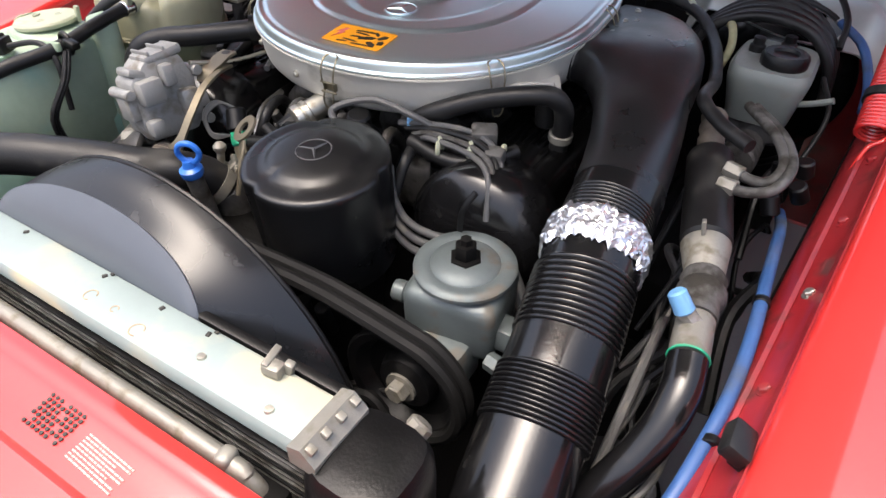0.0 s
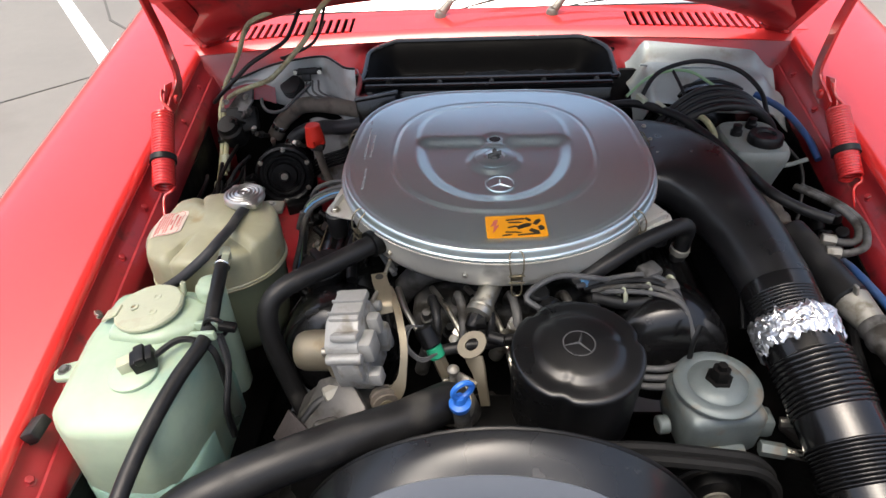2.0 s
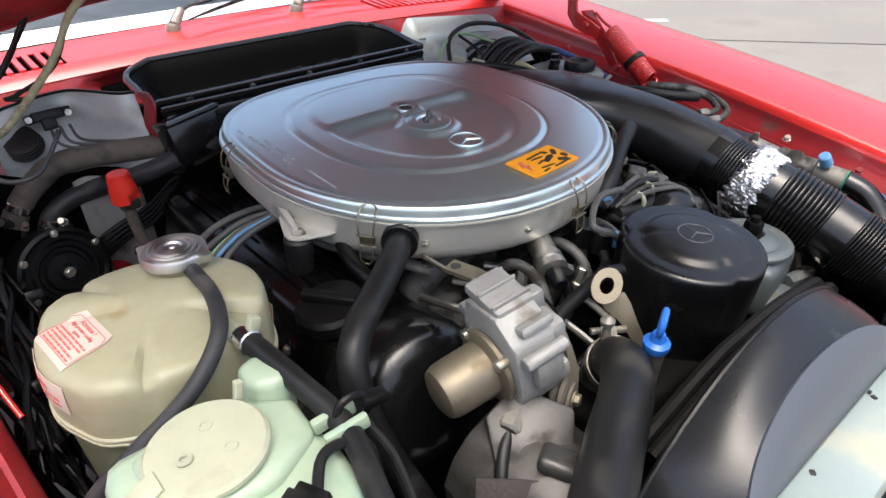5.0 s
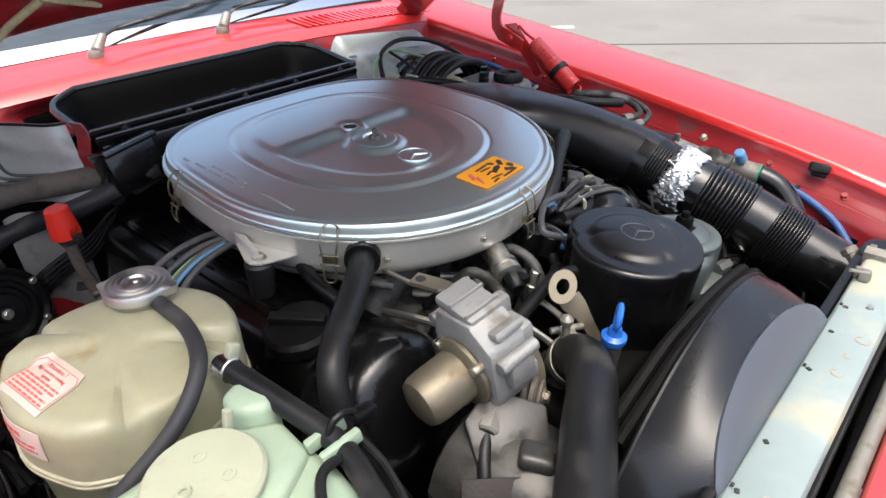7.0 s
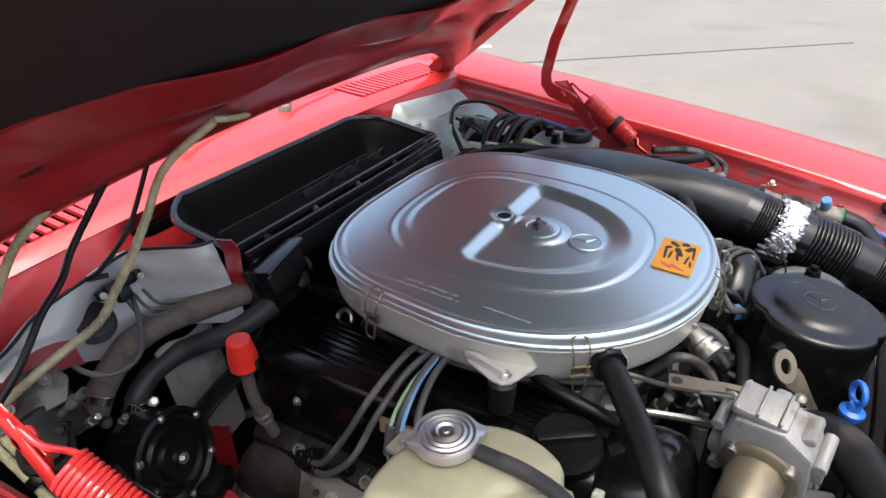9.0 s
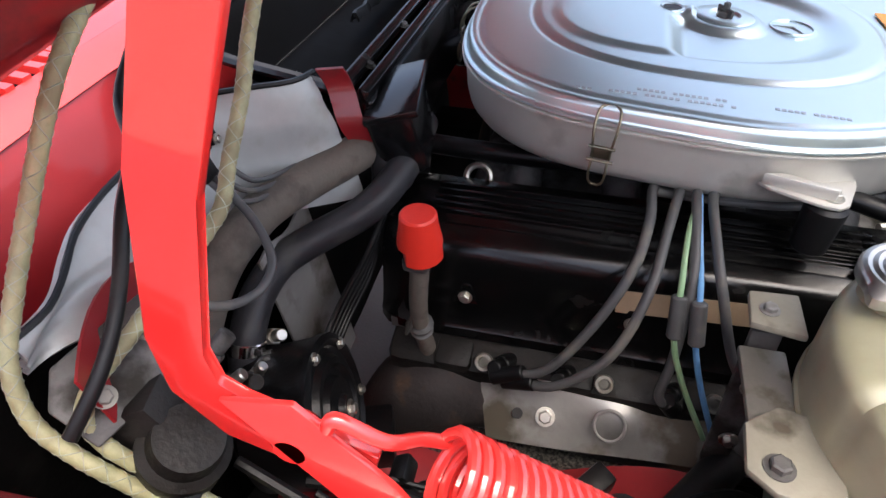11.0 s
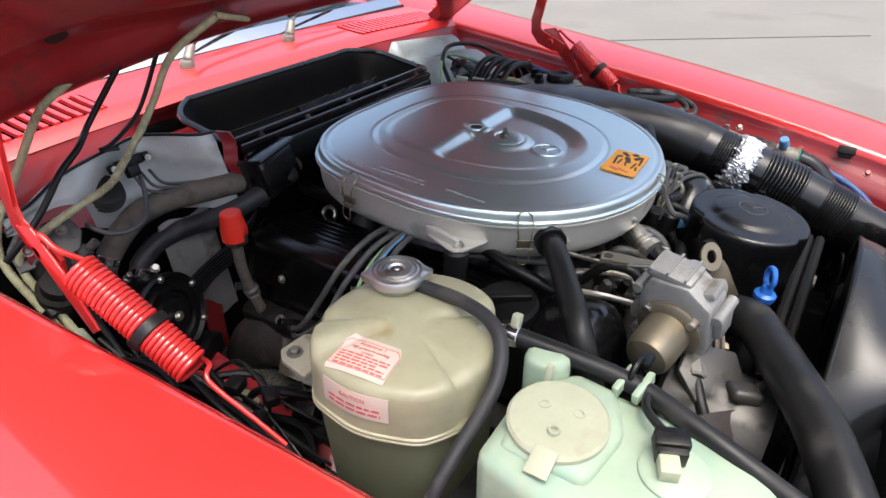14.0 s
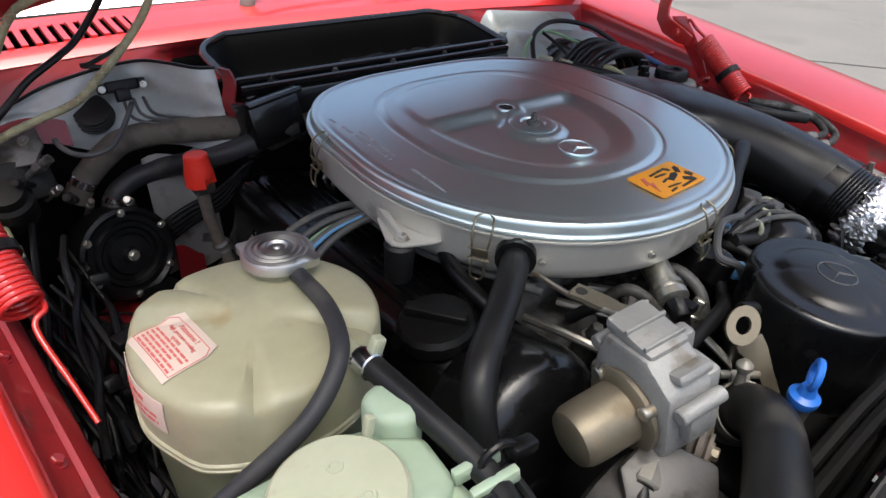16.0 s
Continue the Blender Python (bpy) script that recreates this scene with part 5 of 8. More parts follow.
def shroud_arch(u):
    """The crease between the flat face and the barrel: along the radiator, over the arch, along the radiator."""
    if u < 0.14:
        return Vector((-0.29 + (0.29 - 0.172) * u / 0.14, -0.576, 0.803))
    if u > 0.86:
        return Vector((0.124 + (0.295 - 0.124) * (u - 0.86) / 0.14, -0.576, 0.803))
    a = math.pi * (1 - (u - 0.14) / 0.72)
    h = max(0, math.sin(a))
    return Vector((-0.024 + 0.148 * math.cos(a), -0.576 + 0.034 * h, 0.803 + 0.062 * h ** 0.8))


def shroud_barrel(u, v):
    a = math.pi * (1.03 - 1.06 * u)
    ring = Vector((SX + SR * math.cos(a), -0.502, SZ + SR * math.sin(a)))
    p = shroud_arch(u).lerp(ring, v)
    out = Vector((math.cos(a), -0.2, math.sin(a)))
    return p + out * (0.004 * math.sin(math.pi * v))


def shroud_face(u, v):
    p = shroud_arch(0.14 + 0.72 * u)
    foot = Vector((p.x, -0.576, 0.803))
    q = foot.lerp(p, v)
    return q + Vector((0, -0.006, 0.004)) * math.sin(math.pi * v) * math.sin(math.pi * u) ** 0.5


part("barrel", sheet(B(), 64, 14, shroud_barrel, 0.003), SHROUD_SHADED, shroud, "smooth plastic barrel, its unlit tone in the colour", 40)
part("face", sheet(B(), 40, 10, shroud_face, -0.003), SHROUD_SKY_LIT, shroud, "sloping flat plastic face, sky sheen put into its grey", 50)
bm = B()
hoop = [(SX + (SR - 0.001) * math.cos(radians(a)), -0.502, SZ + (SR - 0.001) * math.sin(radians(a))) for a in range(184, -8, -6)]
tube(bm, hoop, 0.003, 8, 1)
part("rear_ring", bm, BLACK, shroud)
bm = B()
block(bm, (0.58, 0.010, 0.37), pose(0, -0.5675, 0.635), 0.002)
part("frame", bm, BLACK, shroud)
# fan inside the shroud
fan = thing("cooling_fan", (SX, -0.47, 0.60), "dark cooling fan behind the radiator", "fan")
for k in range(7):
    a = radians(360 / 7 * k)
    bm = B()
    q = Matrix.Translation((SX, -0.515, SZ)) @ Matrix.Rotation(a, 4, "Y")
    sheet(bm, 4, 3, lambda u, v: q @ Vector(((v - 0.5) * 0.10, (v - 0.5) * 0.03, 0.05 + 0.165 * u)), 0.002)
    part("blade", bm, BLACK, fan)
bm = B()
rod(bm, (SX, -0.485, SZ), (SX, -0.545, SZ), 0.06, chamfer=0.005)
part("hub", bm, CAST_DARK, fan)

# ---- radiator ----
rad = thing("radiator", (0, -0.585, 0.45), "radiator with a pale green metal top plate", "radiator")
bm = B()
rings(bm, [[Vector((x, y, z)) for y, z in ((-0.5745, 0.806), (-0.5745, 0.818), (-0.577, 0.8215), (-0.583, 0.8235), (-0.615, 0.8235), (-0.622, 0.8215), (-0.6245, 0.817), (-0.6245, 0.806))] for x in (-0.288, -0.286, 0.0, 0.284, 0.286)])
top = part("top_plate", bm, RAD, rad, "pale green metal top plate", 30)
for k, x in enumerate((-0.21, -0.165, -0.10, 0.019, 0.095, 0.151)):
    bm = B()
    block(bm, (0.005, 0.004, 0.002), pose(x, -0.584, 0.824, 0, 0, 20 * k), 0.0008)
    if k % 2:
        block(bm, (0.004, 0.003, 0.002), pose(x + 0.004, -0.579, 0.824), 0.0008)
    part("slot", bm, BLACK_INK, top)
bm = B()
for x, y, w, r in ((0.03, -0.606, 0.012, 10), (0.062, -0.606, 0.007, 40), (0.098, -0.612, 0.013, -20)):
    bm = B()
    torus(bm, (x, y, 0.8237), (0, 0, 1), w * 0.5, 0.0006, 14, 5, 20, 300)
    part("rubbed_mark", bm, TAPE, top, "faded rubbed marks")
for x in (0.245, 0.165, -0.16):
    bm = B()
    lathe(bm, [(0, 0), (0.004, 0), (0.0035, 0.002), (0, 0.0022)], (x, -0.604 - 0.009 * (x > 0.2), 0.8235), (0, 0, 1), 12)
    part("rivet", bm, STEEL, top)
bm = B()
block(bm, (0.58, 0.045, 0.36), pose(0, -0.597, 0.63), 0.004)
part("core", bm, DARK, rad, "dark finned core")
for k in range(14):
    bm = B()
    block(bm, (0.575, 0.05, 0.0016), pose(0, -0.602, 0.800 - 0.0065 * k), 0)
    part("fin", bm, CAST_DARK if k % 3 else BLACK, rad)
for s in (-1, 1):
    bm = B()
    rings(bm, [oval((s * 0.325, -0.600, z), (1, 0, 0), (0, 1, 0), 0.042 * k, 0.042 * k, 3.2, 24) for z, k in ((0.42, 0.9), (0.44, 1), (0.785, 1), (0.805, 0.96), (0.816, 0.85), (0.819, 0.6))])
    tank = part("end_tank", bm, BLACK, rad, "black plastic end tank", 35)
    bm = B()
    rings(bm, [[Vector((s * x, y, z)) for x, z in ((0.280, 0.812), (0.280, 0.83), (0.292, 0.834), (0.304, 0.822), (0.304, 0.812))] for y in (-0.572, -0.580, -0.624, -0.632)])
    part("clamp_strip", bm, DULL, tank, "crimped aluminium strip", 25)
    for j in range(4):
        bm = B()
        block(bm, (0.007, 0.007, 0.005), pose(s * 0.297, -0.578 - 0.016 * j, 0.832, 0, s * 20, 0), 0.001)
        part("crimp_tab", bm, DULL, tank)
for s, x in ((1, 0.224), (-1, -0.228)):
    bm = B()
    block(bm, (0.017, 0.013, 0.011), pose(x, -0.585, 0.829, 0, 0, 8), 0.003)
    block(bm, (0.006, 0.022, 0.004), pose(x - 0.006, -0.580, 0.8345, 0, 20, 12), 0.001)
    block(bm, (0.008, 0.008, 0.015), pose(x + 0.008, -0.577, 0.826, 0, 15, 12), 0.002)
    part("spring_clip", bm, DULL, rad, "dull steel spring clip")
drain = part("filler_plug", lathe(B(), [(0, 0), (0.008, 0), (0.008, 0.010), (0.0105, 0.011), (0.0105, 0.018), (0.008, 0.020), (0, 0.020)], (0.33, -0.562, 0.79), (0.3, 0.7, 0.6), 8), DULL, rad, "dull pale plug")

# oil cooler strip, grey pipe ahead of the radiator
pp = thing("condenser_pipe", (0, -0.65, 0.79), "dull aluminium pipe in front of the radiator", "pipe")
bm = B()
tube(bm, [(-0.335, -0.60, 0.76), (-0.33, -0.632, 0.785), (-0.30, -0.645, 0.795), (0.0, -0.648, 0.796), (0.22, -0.648, 0.795), (0.25, -0.648, 0.788), (0.262, -0.647, 0.765), (0.262, -0.647, 0.70)], 0.0075, 12, 5)
pipe = part("pipe", bm, DULL, pp)
bm = B()
block(bm, (0.014, 0.017, 0.017), pose(0.232, -0.648, 0.797, 0, 0, 10), 0.005, 3)
part("joint", bm, DULL, pipe)
bm = B()
block(bm, (0.56, 0.02, 0.30), pose(0, -0.645, 0.63), 0.003)
part("condenser", bm, DARK, pp)

# ---- top radiator hose, dipstick, thermostat ----
th = thing("radiator_hose", (-0.2, -0.47, 0.78), "thick black rubber radiator hose with clamps", "hose")
HO = [(-0.062, -0.378, 0.775), (-0.072, -0.392, 0.795), (-0.092, -0.415, 0.808), (-0.125, -0.437, 0.812), (-0.18, -0.465, 0.818), (-0.25, -0.502, 0.822), (-0.31, -0.53, 0.815), (-0.345, -0.548, 0.805), (-0.362, -0.566, 0.795)]
bm = B()
tube(bm, HO, 0.0245, 24, 8)
part("hose", bm, RUBBER, th)
for i, dv in ((0, 0.4), (7, 0.4)):
    a, c = Vector(HO[i]), Vector(HO[i + 1])
    p = a.lerp(c, dv)
    bm = B()
    d = (c - a).normalized()
    lathe(bm, [(0.0268, -0.006), (0.0285, -0.006), (0.0285, 0.006), (0.0268, 0.006), (0.0268, -0.006)], p, d, 28)
    up = (Vector((0, 0, 1)) - d * d.z).normalized()
    block(bm, (0.018, 0.010, 0.012), plane_at(p + up * 0.032, up, d), 0.002)
    rod(bm, p + up * 0.034 - d.cross(up) * 0.02, p + up * 0.034 + d.cross(up) * 0.018, 0.004, chamfer=0.0005)
    part("clamp", bm, DULL, th, "dull steel worm clamp")
bm = B()
rod(bm, (-0.362, -0.566, 0.795), (-0.345, -0.585, 0.785), 0.022, chamfer=0.002)
part("spigot", bm, BLACK, th)
tstat = thing("thermostat_housing", (-0.05, -0.355, 0.70), "cast thermostat housing with sensor", "thermostat")
bm = B()
rod(bm, (-0.045, -0.352, 0.68), (-0.062, -0.378, 0.780), 0.030, 0.025, 20, 0.003)
block(bm, (0.08, 0.06, 0.08), pose(-0.04, -0.345, 0.69, 10, 0, 20), 0.012, 2)
part("housing", bm, CAST_DARK, tstat)
bm = B()
rod(bm, (-0.075, -0.33, 0.775), (-0.085, -0.322, 0.80), 0.009, chamfer=0.001, seg=6)
part("sensor", bm, YELLOW_ZINC, tstat, "brass sensor")
bm = B()
rod(bm, (-0.085, -0.322, 0.800), (-0.092, -0.316, 0.815), 0.011, chamfer=0.002)
part("collar", bm, TEAL, tstat, "green plastic collar")
bm = B()
rod(bm, (-0.092, -0.316, 0.815), (-0.104, -0.304, 0.838), 0.014, 0.012, 14, 0.002)
part("connector", bm, BLACK, tstat)
bm = B()
for k in range(3):
    tube(bm, [(-0.104, -0.304, 0.838), (-0.118 - 0.004 * k, -0.315, 0.846), (-0.122 - 0.003 * k, -0.335, 0.835), (-0.105, -0.345, 0.822 - 0.003 * k), (-0.085, -0.335, 0.82)], 0.0016, 6, 5)
part("wires", bm, CABLE, tstat)
bm = B()
rod(bm, (-0.066, -0.372, 0.80), (-0.064, -0.370, 0.822), 0.0045, chamfer=0.001)
lathe(bm, [(0, 0), (0.005, 0.001), (0.0075, 0.005), (0.0075, 0.009), (0.004, 0.013), (0, 0.014)], (-0.064, -0.370, 0.820), (0, 0, 1), 20)
part("vent_ball", bm, DULL, tstat, "dull grey ball joint")

dip = thing("dipstick", (-0.055, -0.425, 0.72), "blue ring-handled dipstick in a metal tube", "dipstick")
bm = B()
rod(bm, (-0.045, -0.405, 0.70), (-0.055, -0.42, 0.818), 0.010, chamfer=0.001)
part("guide_tube", bm, CAST_DARK, dip)
bm = B()
lathe(bm, [(0, -0.004), (0.0115, -0.004), (0.013, 0.0), (0.013, 0.005), (0.008, 0.008), (0.006, 0.016), (0, 0.016)], (-0.055, -0.42, 0.822), (-0.05, -0.1, 1), 24)
torus(bm, (-0.052, -0.421, 0.848), (-0.45, 0.9, 0.1), 0.0120, 0.0034, 28, 8)
part("handle", bm, BLUE, dip, "bright blue plastic ring handle")


def strap(name, pts, w, th_, material, label, category, hole=None):
    """A flat bracket: a strip that follows pts."""
    bm = B()
    path = spline(pts, 6)
    fr = frames(path)
    loops = []
    for i, (p, s, u) in enumerate(fr):
        ww = w(i / (len(fr) - 1)) if callable(w) else w
        loops.append([p + s * ww + u * th_, p - s * ww + u * th_, p - s * ww - u * th_, p + s * ww - u * th_])
    rings(bm, loops)
    t = thing(name, path[0], label, category)
    st = part("strap", bm, material, t, "", 30)
    if hole:
        h = B()
        o, d = Vector(hole), fr[len(fr) // 3][2]
        torus(h, hole, d, 0.0062, 0.0016, 20, 6)
        part("eye", h, material, t)
        h = B()
        lathe(h, [(0, 0), (0.0055, 0), (0.0055, 2 * th_ + 0.0012), (0, 2 * th_ + 0.0012)], o - d * (th_ + 0.0006), d, 18)
        part("eye_opening", h, BLACK_INK, t)
    return t


lift = thing("lifting_bracket", (-0.04, -0.38, 0.80), "yellow zinc-plated lifting bracket with a large eye", "bracket")
LM = plane_at((-0.040, -0.347, 0.847), (-0.38, -0.62, 0.68), (-0.6, 0.3, 0.8))
ARM_M = plane_at((-0.040, -0.349, 0.846), (-0.55, -0.70, 0.30), (-0.27, 0.5, 0.83))
bm = B()
ring_o = [(0.020 * math.cos(a), 0.0155 * math.sin(a)) for a in (2 * math.pi * k / 28 for k in range(28))]
for zz in (0.0, 0.0035):
    rings(bm, [[LM @ Vector((x * f, y * f, zz)) for x, y in ring_o] for f in (0.46, 1.0)], caps=False)
for f in (0.46, 1.0):
    rings(bm, [[LM @ Vector((x * f, y * f, zz)) for x, y in ring_o] for zz in (0.0, 0.0035)], caps=False)
part("eye_plate", bm, YELLOW_ZINC, lift, "flat eye", 30)
bm = B()
prism(bm, [(-0.014, -0.010), (0.012, -0.012), (0.012, -0.026), (0.008, -0.045), (0.004, -0.075), (-0.009, -0.075), (-0.006, -0.048), (-0.008, -0.032), (-0.014, -0.020)], 0.0035, ARM_M, 0.0008)
part("arm", bm, YELLOW_ZINC, lift, "", 30)
strap("linkage_bracket", [(-0.164, -0.246, 0.878), (-0.160, -0.262, 0.878), (-0.154, -0.280, 0.876), (-0.152, -0.298, 0.872), (-0.150, -0.306, 0.862)], 0.010, 0.002, YELLOW_ZINC, "yellow zinc-plated linkage plate with holes", "bracket", hole=(-0.162, -0.254, 0.878))
strap("actuator_bracket", [(-0.150, -0.262, 0.868), (-0.140, -0.29, 0.872), (-0.130, -0.325, 0.866), (-0.124, -0.355, 0.845), (-0.128, -0.378, 0.815), (-0.142, -0.388, 0.795)], lambda u: 0.0045 + 0.006 * smooth01(u, 0.7, 0.95), 0.0018, YELLOW_ZINC, "bent yellow zinc actuator bracket", "bracket")

# ---- cruise actuator: cast body with a tan motor ----
act = thing("throttle_actuator", (-0.19, -0.345, 0.76), "cast aluminium actuator with a tan motor", "actuator")
mdir = Vector((-0.975, 0.14, -0.17)).normalized()
# local axes: x along the motor, y across, z up
AM = Matrix.Translation((-0.1795, -0.349, 0.848)) @ Matrix((-mdir, Vector((0, 0, 1)).cross(-mdir).normalized(), (-mdir).cross(Vector((0, 0, 1)).cross(-mdir)).normalized())).transposed().to_4x4()
FACE = AM @ Matrix(((0, 0, 1, -0.024), (1, 0, 0, 0), (0, 1, 0, 0), (0, 0, 0, 1)))
case = part("gear_case", prism(B(), [(-0.036, -0.040), (0.026, -0.044), (0.038, -0.028), (0.040, 0.020), (0.030, 0.050), (-0.014, 0.054), (-0.040, 0.034), (-0.042, -0.020)], 0.044, FACE, 0.005), CAST, act, "cast aluminium gear case", 40)
for size, at, rot, bev in (((0.040, 0.050, 0.012), (0.000, 0.010, 0.054), 6, 0.004), ((0.034, 0.022, 0.010), (0.004, -0.028, 0.042), -24, 0.004), ((0.020, 0.030, 0.030), (0.024, -0.022, 0.020), 0, 0.005), ((0.018, 0.024, 0.034), (0.024, 0.022, -0.006), 0, 0.005),
                           ((0.024, 0.018, 0.020), (0.022, -0.030, -0.022), 0, 0.004), ((0.030, 0.014, 0.030), (0.004, -0.044, 0.004), 0, 0.004), ((0.036, 0.016, 0.020), (0.0, 0.044, -0.012), 0, 0.004), ((0.016, 0.016, 0.026), (0.030, 0.002, 0.034), 0, 0.004)):
    bm = B()
    block(bm, size, AM @ pose(*at, rot, 0, 0), bev, 2)
    part("boss", bm, CAST, case)
for y in (-0.008, 0.012, 0.030):
    bm = B()
    block(bm, (0.040, 0.003, 0.005), AM @ pose(0.0, y, 0.0615 - 0.10 * abs(y - 0.01), 6, 0, 0), 0.001)
    part("rib", bm, CAST, case)
bm = B()
lathe(bm, [(0, 0), (0.034, 0), (0.036, 0.002), (0.036, 0.006), (0.033, 0.008), (0.0262, 0.0095), (0.0258, 0.040), (0.0252, 0.050), (0.0225, 0.0565), (0.016, 0.0595), (0, 0.060)], AM @ Vector((-0.024, 0.0, -0.006)), mdir, 40)
part("motor", bm, YELLOW_ZINC, act, "tan zinc-plated motor can")
for deg in (40, 140, 265):
    bm = B()
    c, sn = 0.033 * math.cos(radians(deg)), 0.033 * math.sin(radians(deg))
    rod(bm, AM @ Vector((-0.018, c, sn - 0.006)), AM @ Vector((-0.035, c, sn - 0.006)), 0.0055, chamfer=0.001)
    part("screw", bm, STEEL, act)
for y, z in ((-0.046, 0.022), (0.044, 0.026), (0.042, -0.036)):
    bm = B()
    rod(bm, AM @ Vector((-0.020, y, z)), AM @ Vector((0.024, y, z)), 0.0065, chamfer=0.001)
    part("screw_post", bm, CAST, case)
bm = B()
pa, pb = Vector((-0.188, -0.372, 0.806)), Vector((-0.222, -0.386, 0.797))
rod(bm, pa, pb, 0.0125, 0.0125, 8, 0.002)
plug = part("plug", bm, DULL, act, "grey moulded plug")
bm = B()
rod(bm, pb, pb + (pb - pa).normalized() * 0.0012, 0.0095)
part("plug_opening", bm, BLACK_INK, plug)
bm = B()
tube(bm, [pb - (pb - pa) * 0.2, (-0.235, -0.395, 0.788), (-0.252, -0.41, 0.768), (-0.268, -0.425, 0.735), (-0.275, -0.43, 0.69)], 0.0068, 12, 6)
part("cable", bm, RUBBER, act)
bm = B()
lathe(bm, [(0, 0), (0.014, 0), (0.0165, 0.002), (0.0165, 0.005), (0.012, 0.007), (0.0175, 0.009), (0.0175, 0.013), (0.012, 0.015), (0.0155, 0.017), (0.0155, 0.020), (0, 0.021)], (-0.153, -0.378, 0.795), (0.35, -0.9, 0.0), 28)
gr = part("grommet", bm, RUBBER_BROWN, act, "ribbed rubber grommet")
bm = B()
bolt(bm, Vector((-0.153, -0.378, 0.795)) + Vector((0.35, -0.9, 0)).normalized() * 0.021, (0.35, -0.9, 0.0), 0.006)
part("bolt", bm, YELLOW_ZINC, gr)
bm = B()
tube(bm, [(-0.155, -0.19, 0.862), (-0.16, -0.25, 0.868), (-0.165, -0.31, 0.885)], 0.0028, 8, 4)
part("link_rod", bm, STEEL, act)

# alternator and dark castings low in front
alt = thing("alternator", (-0.17, -0.40, 0.62), "dull aluminium alternator casing", "alternator")
bm = B()
lathe(bm, [(0, 0), (0.05, 0), (0.062, 0.006), (0.066, 0.03), (0.066, 0.09), (0.06, 0.12), (0, 0.125)], (-0.205, -0.345, 0.735), (0.05, -1, -0.1), 40, lambda a, z: 1 + 0.015 * math.cos(14 * a))
part("casing", bm, DARK_SHEET, alt, "dull finned casing", 25)
bm = B()
prism(bm, [(-0.035, -0.03), (0.03, -0.04), (0.04, 0.02), (-0.01, 0.045), (-0.04, 0.02)], 0.010, plane_at((-0.205, -0.40, 0.790), (-0.35, -0.5, 0.8)), 0.004)
part("guard_plate", bm, DARK_SHEET, alt, "dull bent metal guard")
bm = B()
prism(bm, [(-0.03, -0.02), (0.03, -0.02), (0.03, 0.02), (-0.03, 0.02)], 0.004, plane_at((-0.255, -0.425, 0.768), (-0.5, -0.5, 0.7)), 0.001)
part("brown_shield", bm, RUST, alt, "browned metal strip")
bm = B()
block(bm, (0.030, 0.034, 0.016), pose(-0.21, -0.435, 0.792, 10, 10, 30), 0.006, 3)
rod(bm, (-0.225, -0.43, 0.79), (-0.17, -0.46, 0.795), 0.005, chamfer=0.001)
part("terminal_guard", bm, DARK_SHEET, alt)
pl2 = thing("black_front_cover", (-0.235, -0.29, 0.66), "black curved metal cover below the hose", "engine cover")
for s in (-1, 1):
    bm = B()
    lathe(bm, [(0, 0), (0.080, 0), (0.083, 0.004), (0.084, 0.05), (0.081, 0.064), (0.073, 0.074), (0.060, 0.080), (0.040, 0.084), (0, 0.085)], (s * 0.225, -0.215, 0.752), (0, -1, 0.12), 48)
    part("cover_dome", bm, BLACK_GLOSS, pl2, "glossy black painted end cover", 50)


# ---- coolant expansion tank ----
TX, TY = -0.421, -0.149
exp = thing("expansion_tank", (TX, TY, 0.70), "yellowed translucent plastic coolant tank", "coolant tank")


def tank_ring(z, k, cut=1.0):
    out = []
    for i in range(90):
        a = 2 * math.pi * i / 90
        x, y = 0.104 * k * math.cos(a), 0.0925 * k * math.sin(a)
        f = smooth01(-x - 0.1 * y, 0.075 * k, 0.104 * k) * cut
        out.append(Vector((TX + x + f * 0.010, TY + y, z)))
    return out


bm = B()
rings(bm, [tank_ring(z, k) for z, k in ((0.70, 0.55), (0.702, 0.72), (0.708, 0.80), (0.73, 0.85), (0.826, 0.925), (0.836, 0.94))])
part("lower_half", bm, CREAM_LOW, exp, "darker lower half with coolant inside", 45)
bm = B()
rings(bm, [tank_ring(z, k) for z, k in ((0.833, 0.93), (0.8345, 0.97), (0.8355, 0.988), (0.8372, 0.988), (0.8380, 0.974), (0.8390, 0.974), (0.8398, 0.986), (0.8412, 0.984), (0.8425, 0.966), (0.848, 0.965), (0.862, 0.965), (0.876, 0.963), (0.884, 0.955), (0.8885, 0.938), (0.8915, 0.900), (0.8935, 0.84), (0.8950, 0.76), (0.8960, 0.68), (0.8970, 0.6), (0.8975, 0.5), (0.898, 0.35), (0.8985, 0.2))])
for v in bm.verts:
    # pressed flutes across the crown and down the side, raised neck side
    dx, dy = v.co.x - TX, v.co.y - TY
    a = math.degrees(math.atan2(dy, dx))
    r = math.hypot(dx, dy)
    up = smooth01(v.co.z, 0.843, 0.86)
    for c, dep, w in ((-113, 0.008, 3.5), (-38, 0.007, 3.5), (150, 0.003, 4), (115, 0.005, 4)):
        g = math.exp(-(((a - c + 180) % 360 - 180) / w) ** 2) * smooth01(r, 0.035, 0.06)
        v.co.z -= dep * g * smooth01(v.co.z, 0.87, 0.889)
        v.co.x -= dx / 0.1 * dep * g * up * 0.7
        v.co.y -= dy / 0.1 * dep * g * up * 0.7
    v.co.z += 0.007 * smooth01(dx * 0.6 + dy * 0.8, -0.004, 0.012) * smooth01(v.co.z, 0.86, 0.885)
shell_t = part("shell", bm, CREAM, exp, "yellowed plastic shell with a seam", 45)
NX, NY = -0.377, -0.104
bm = B()
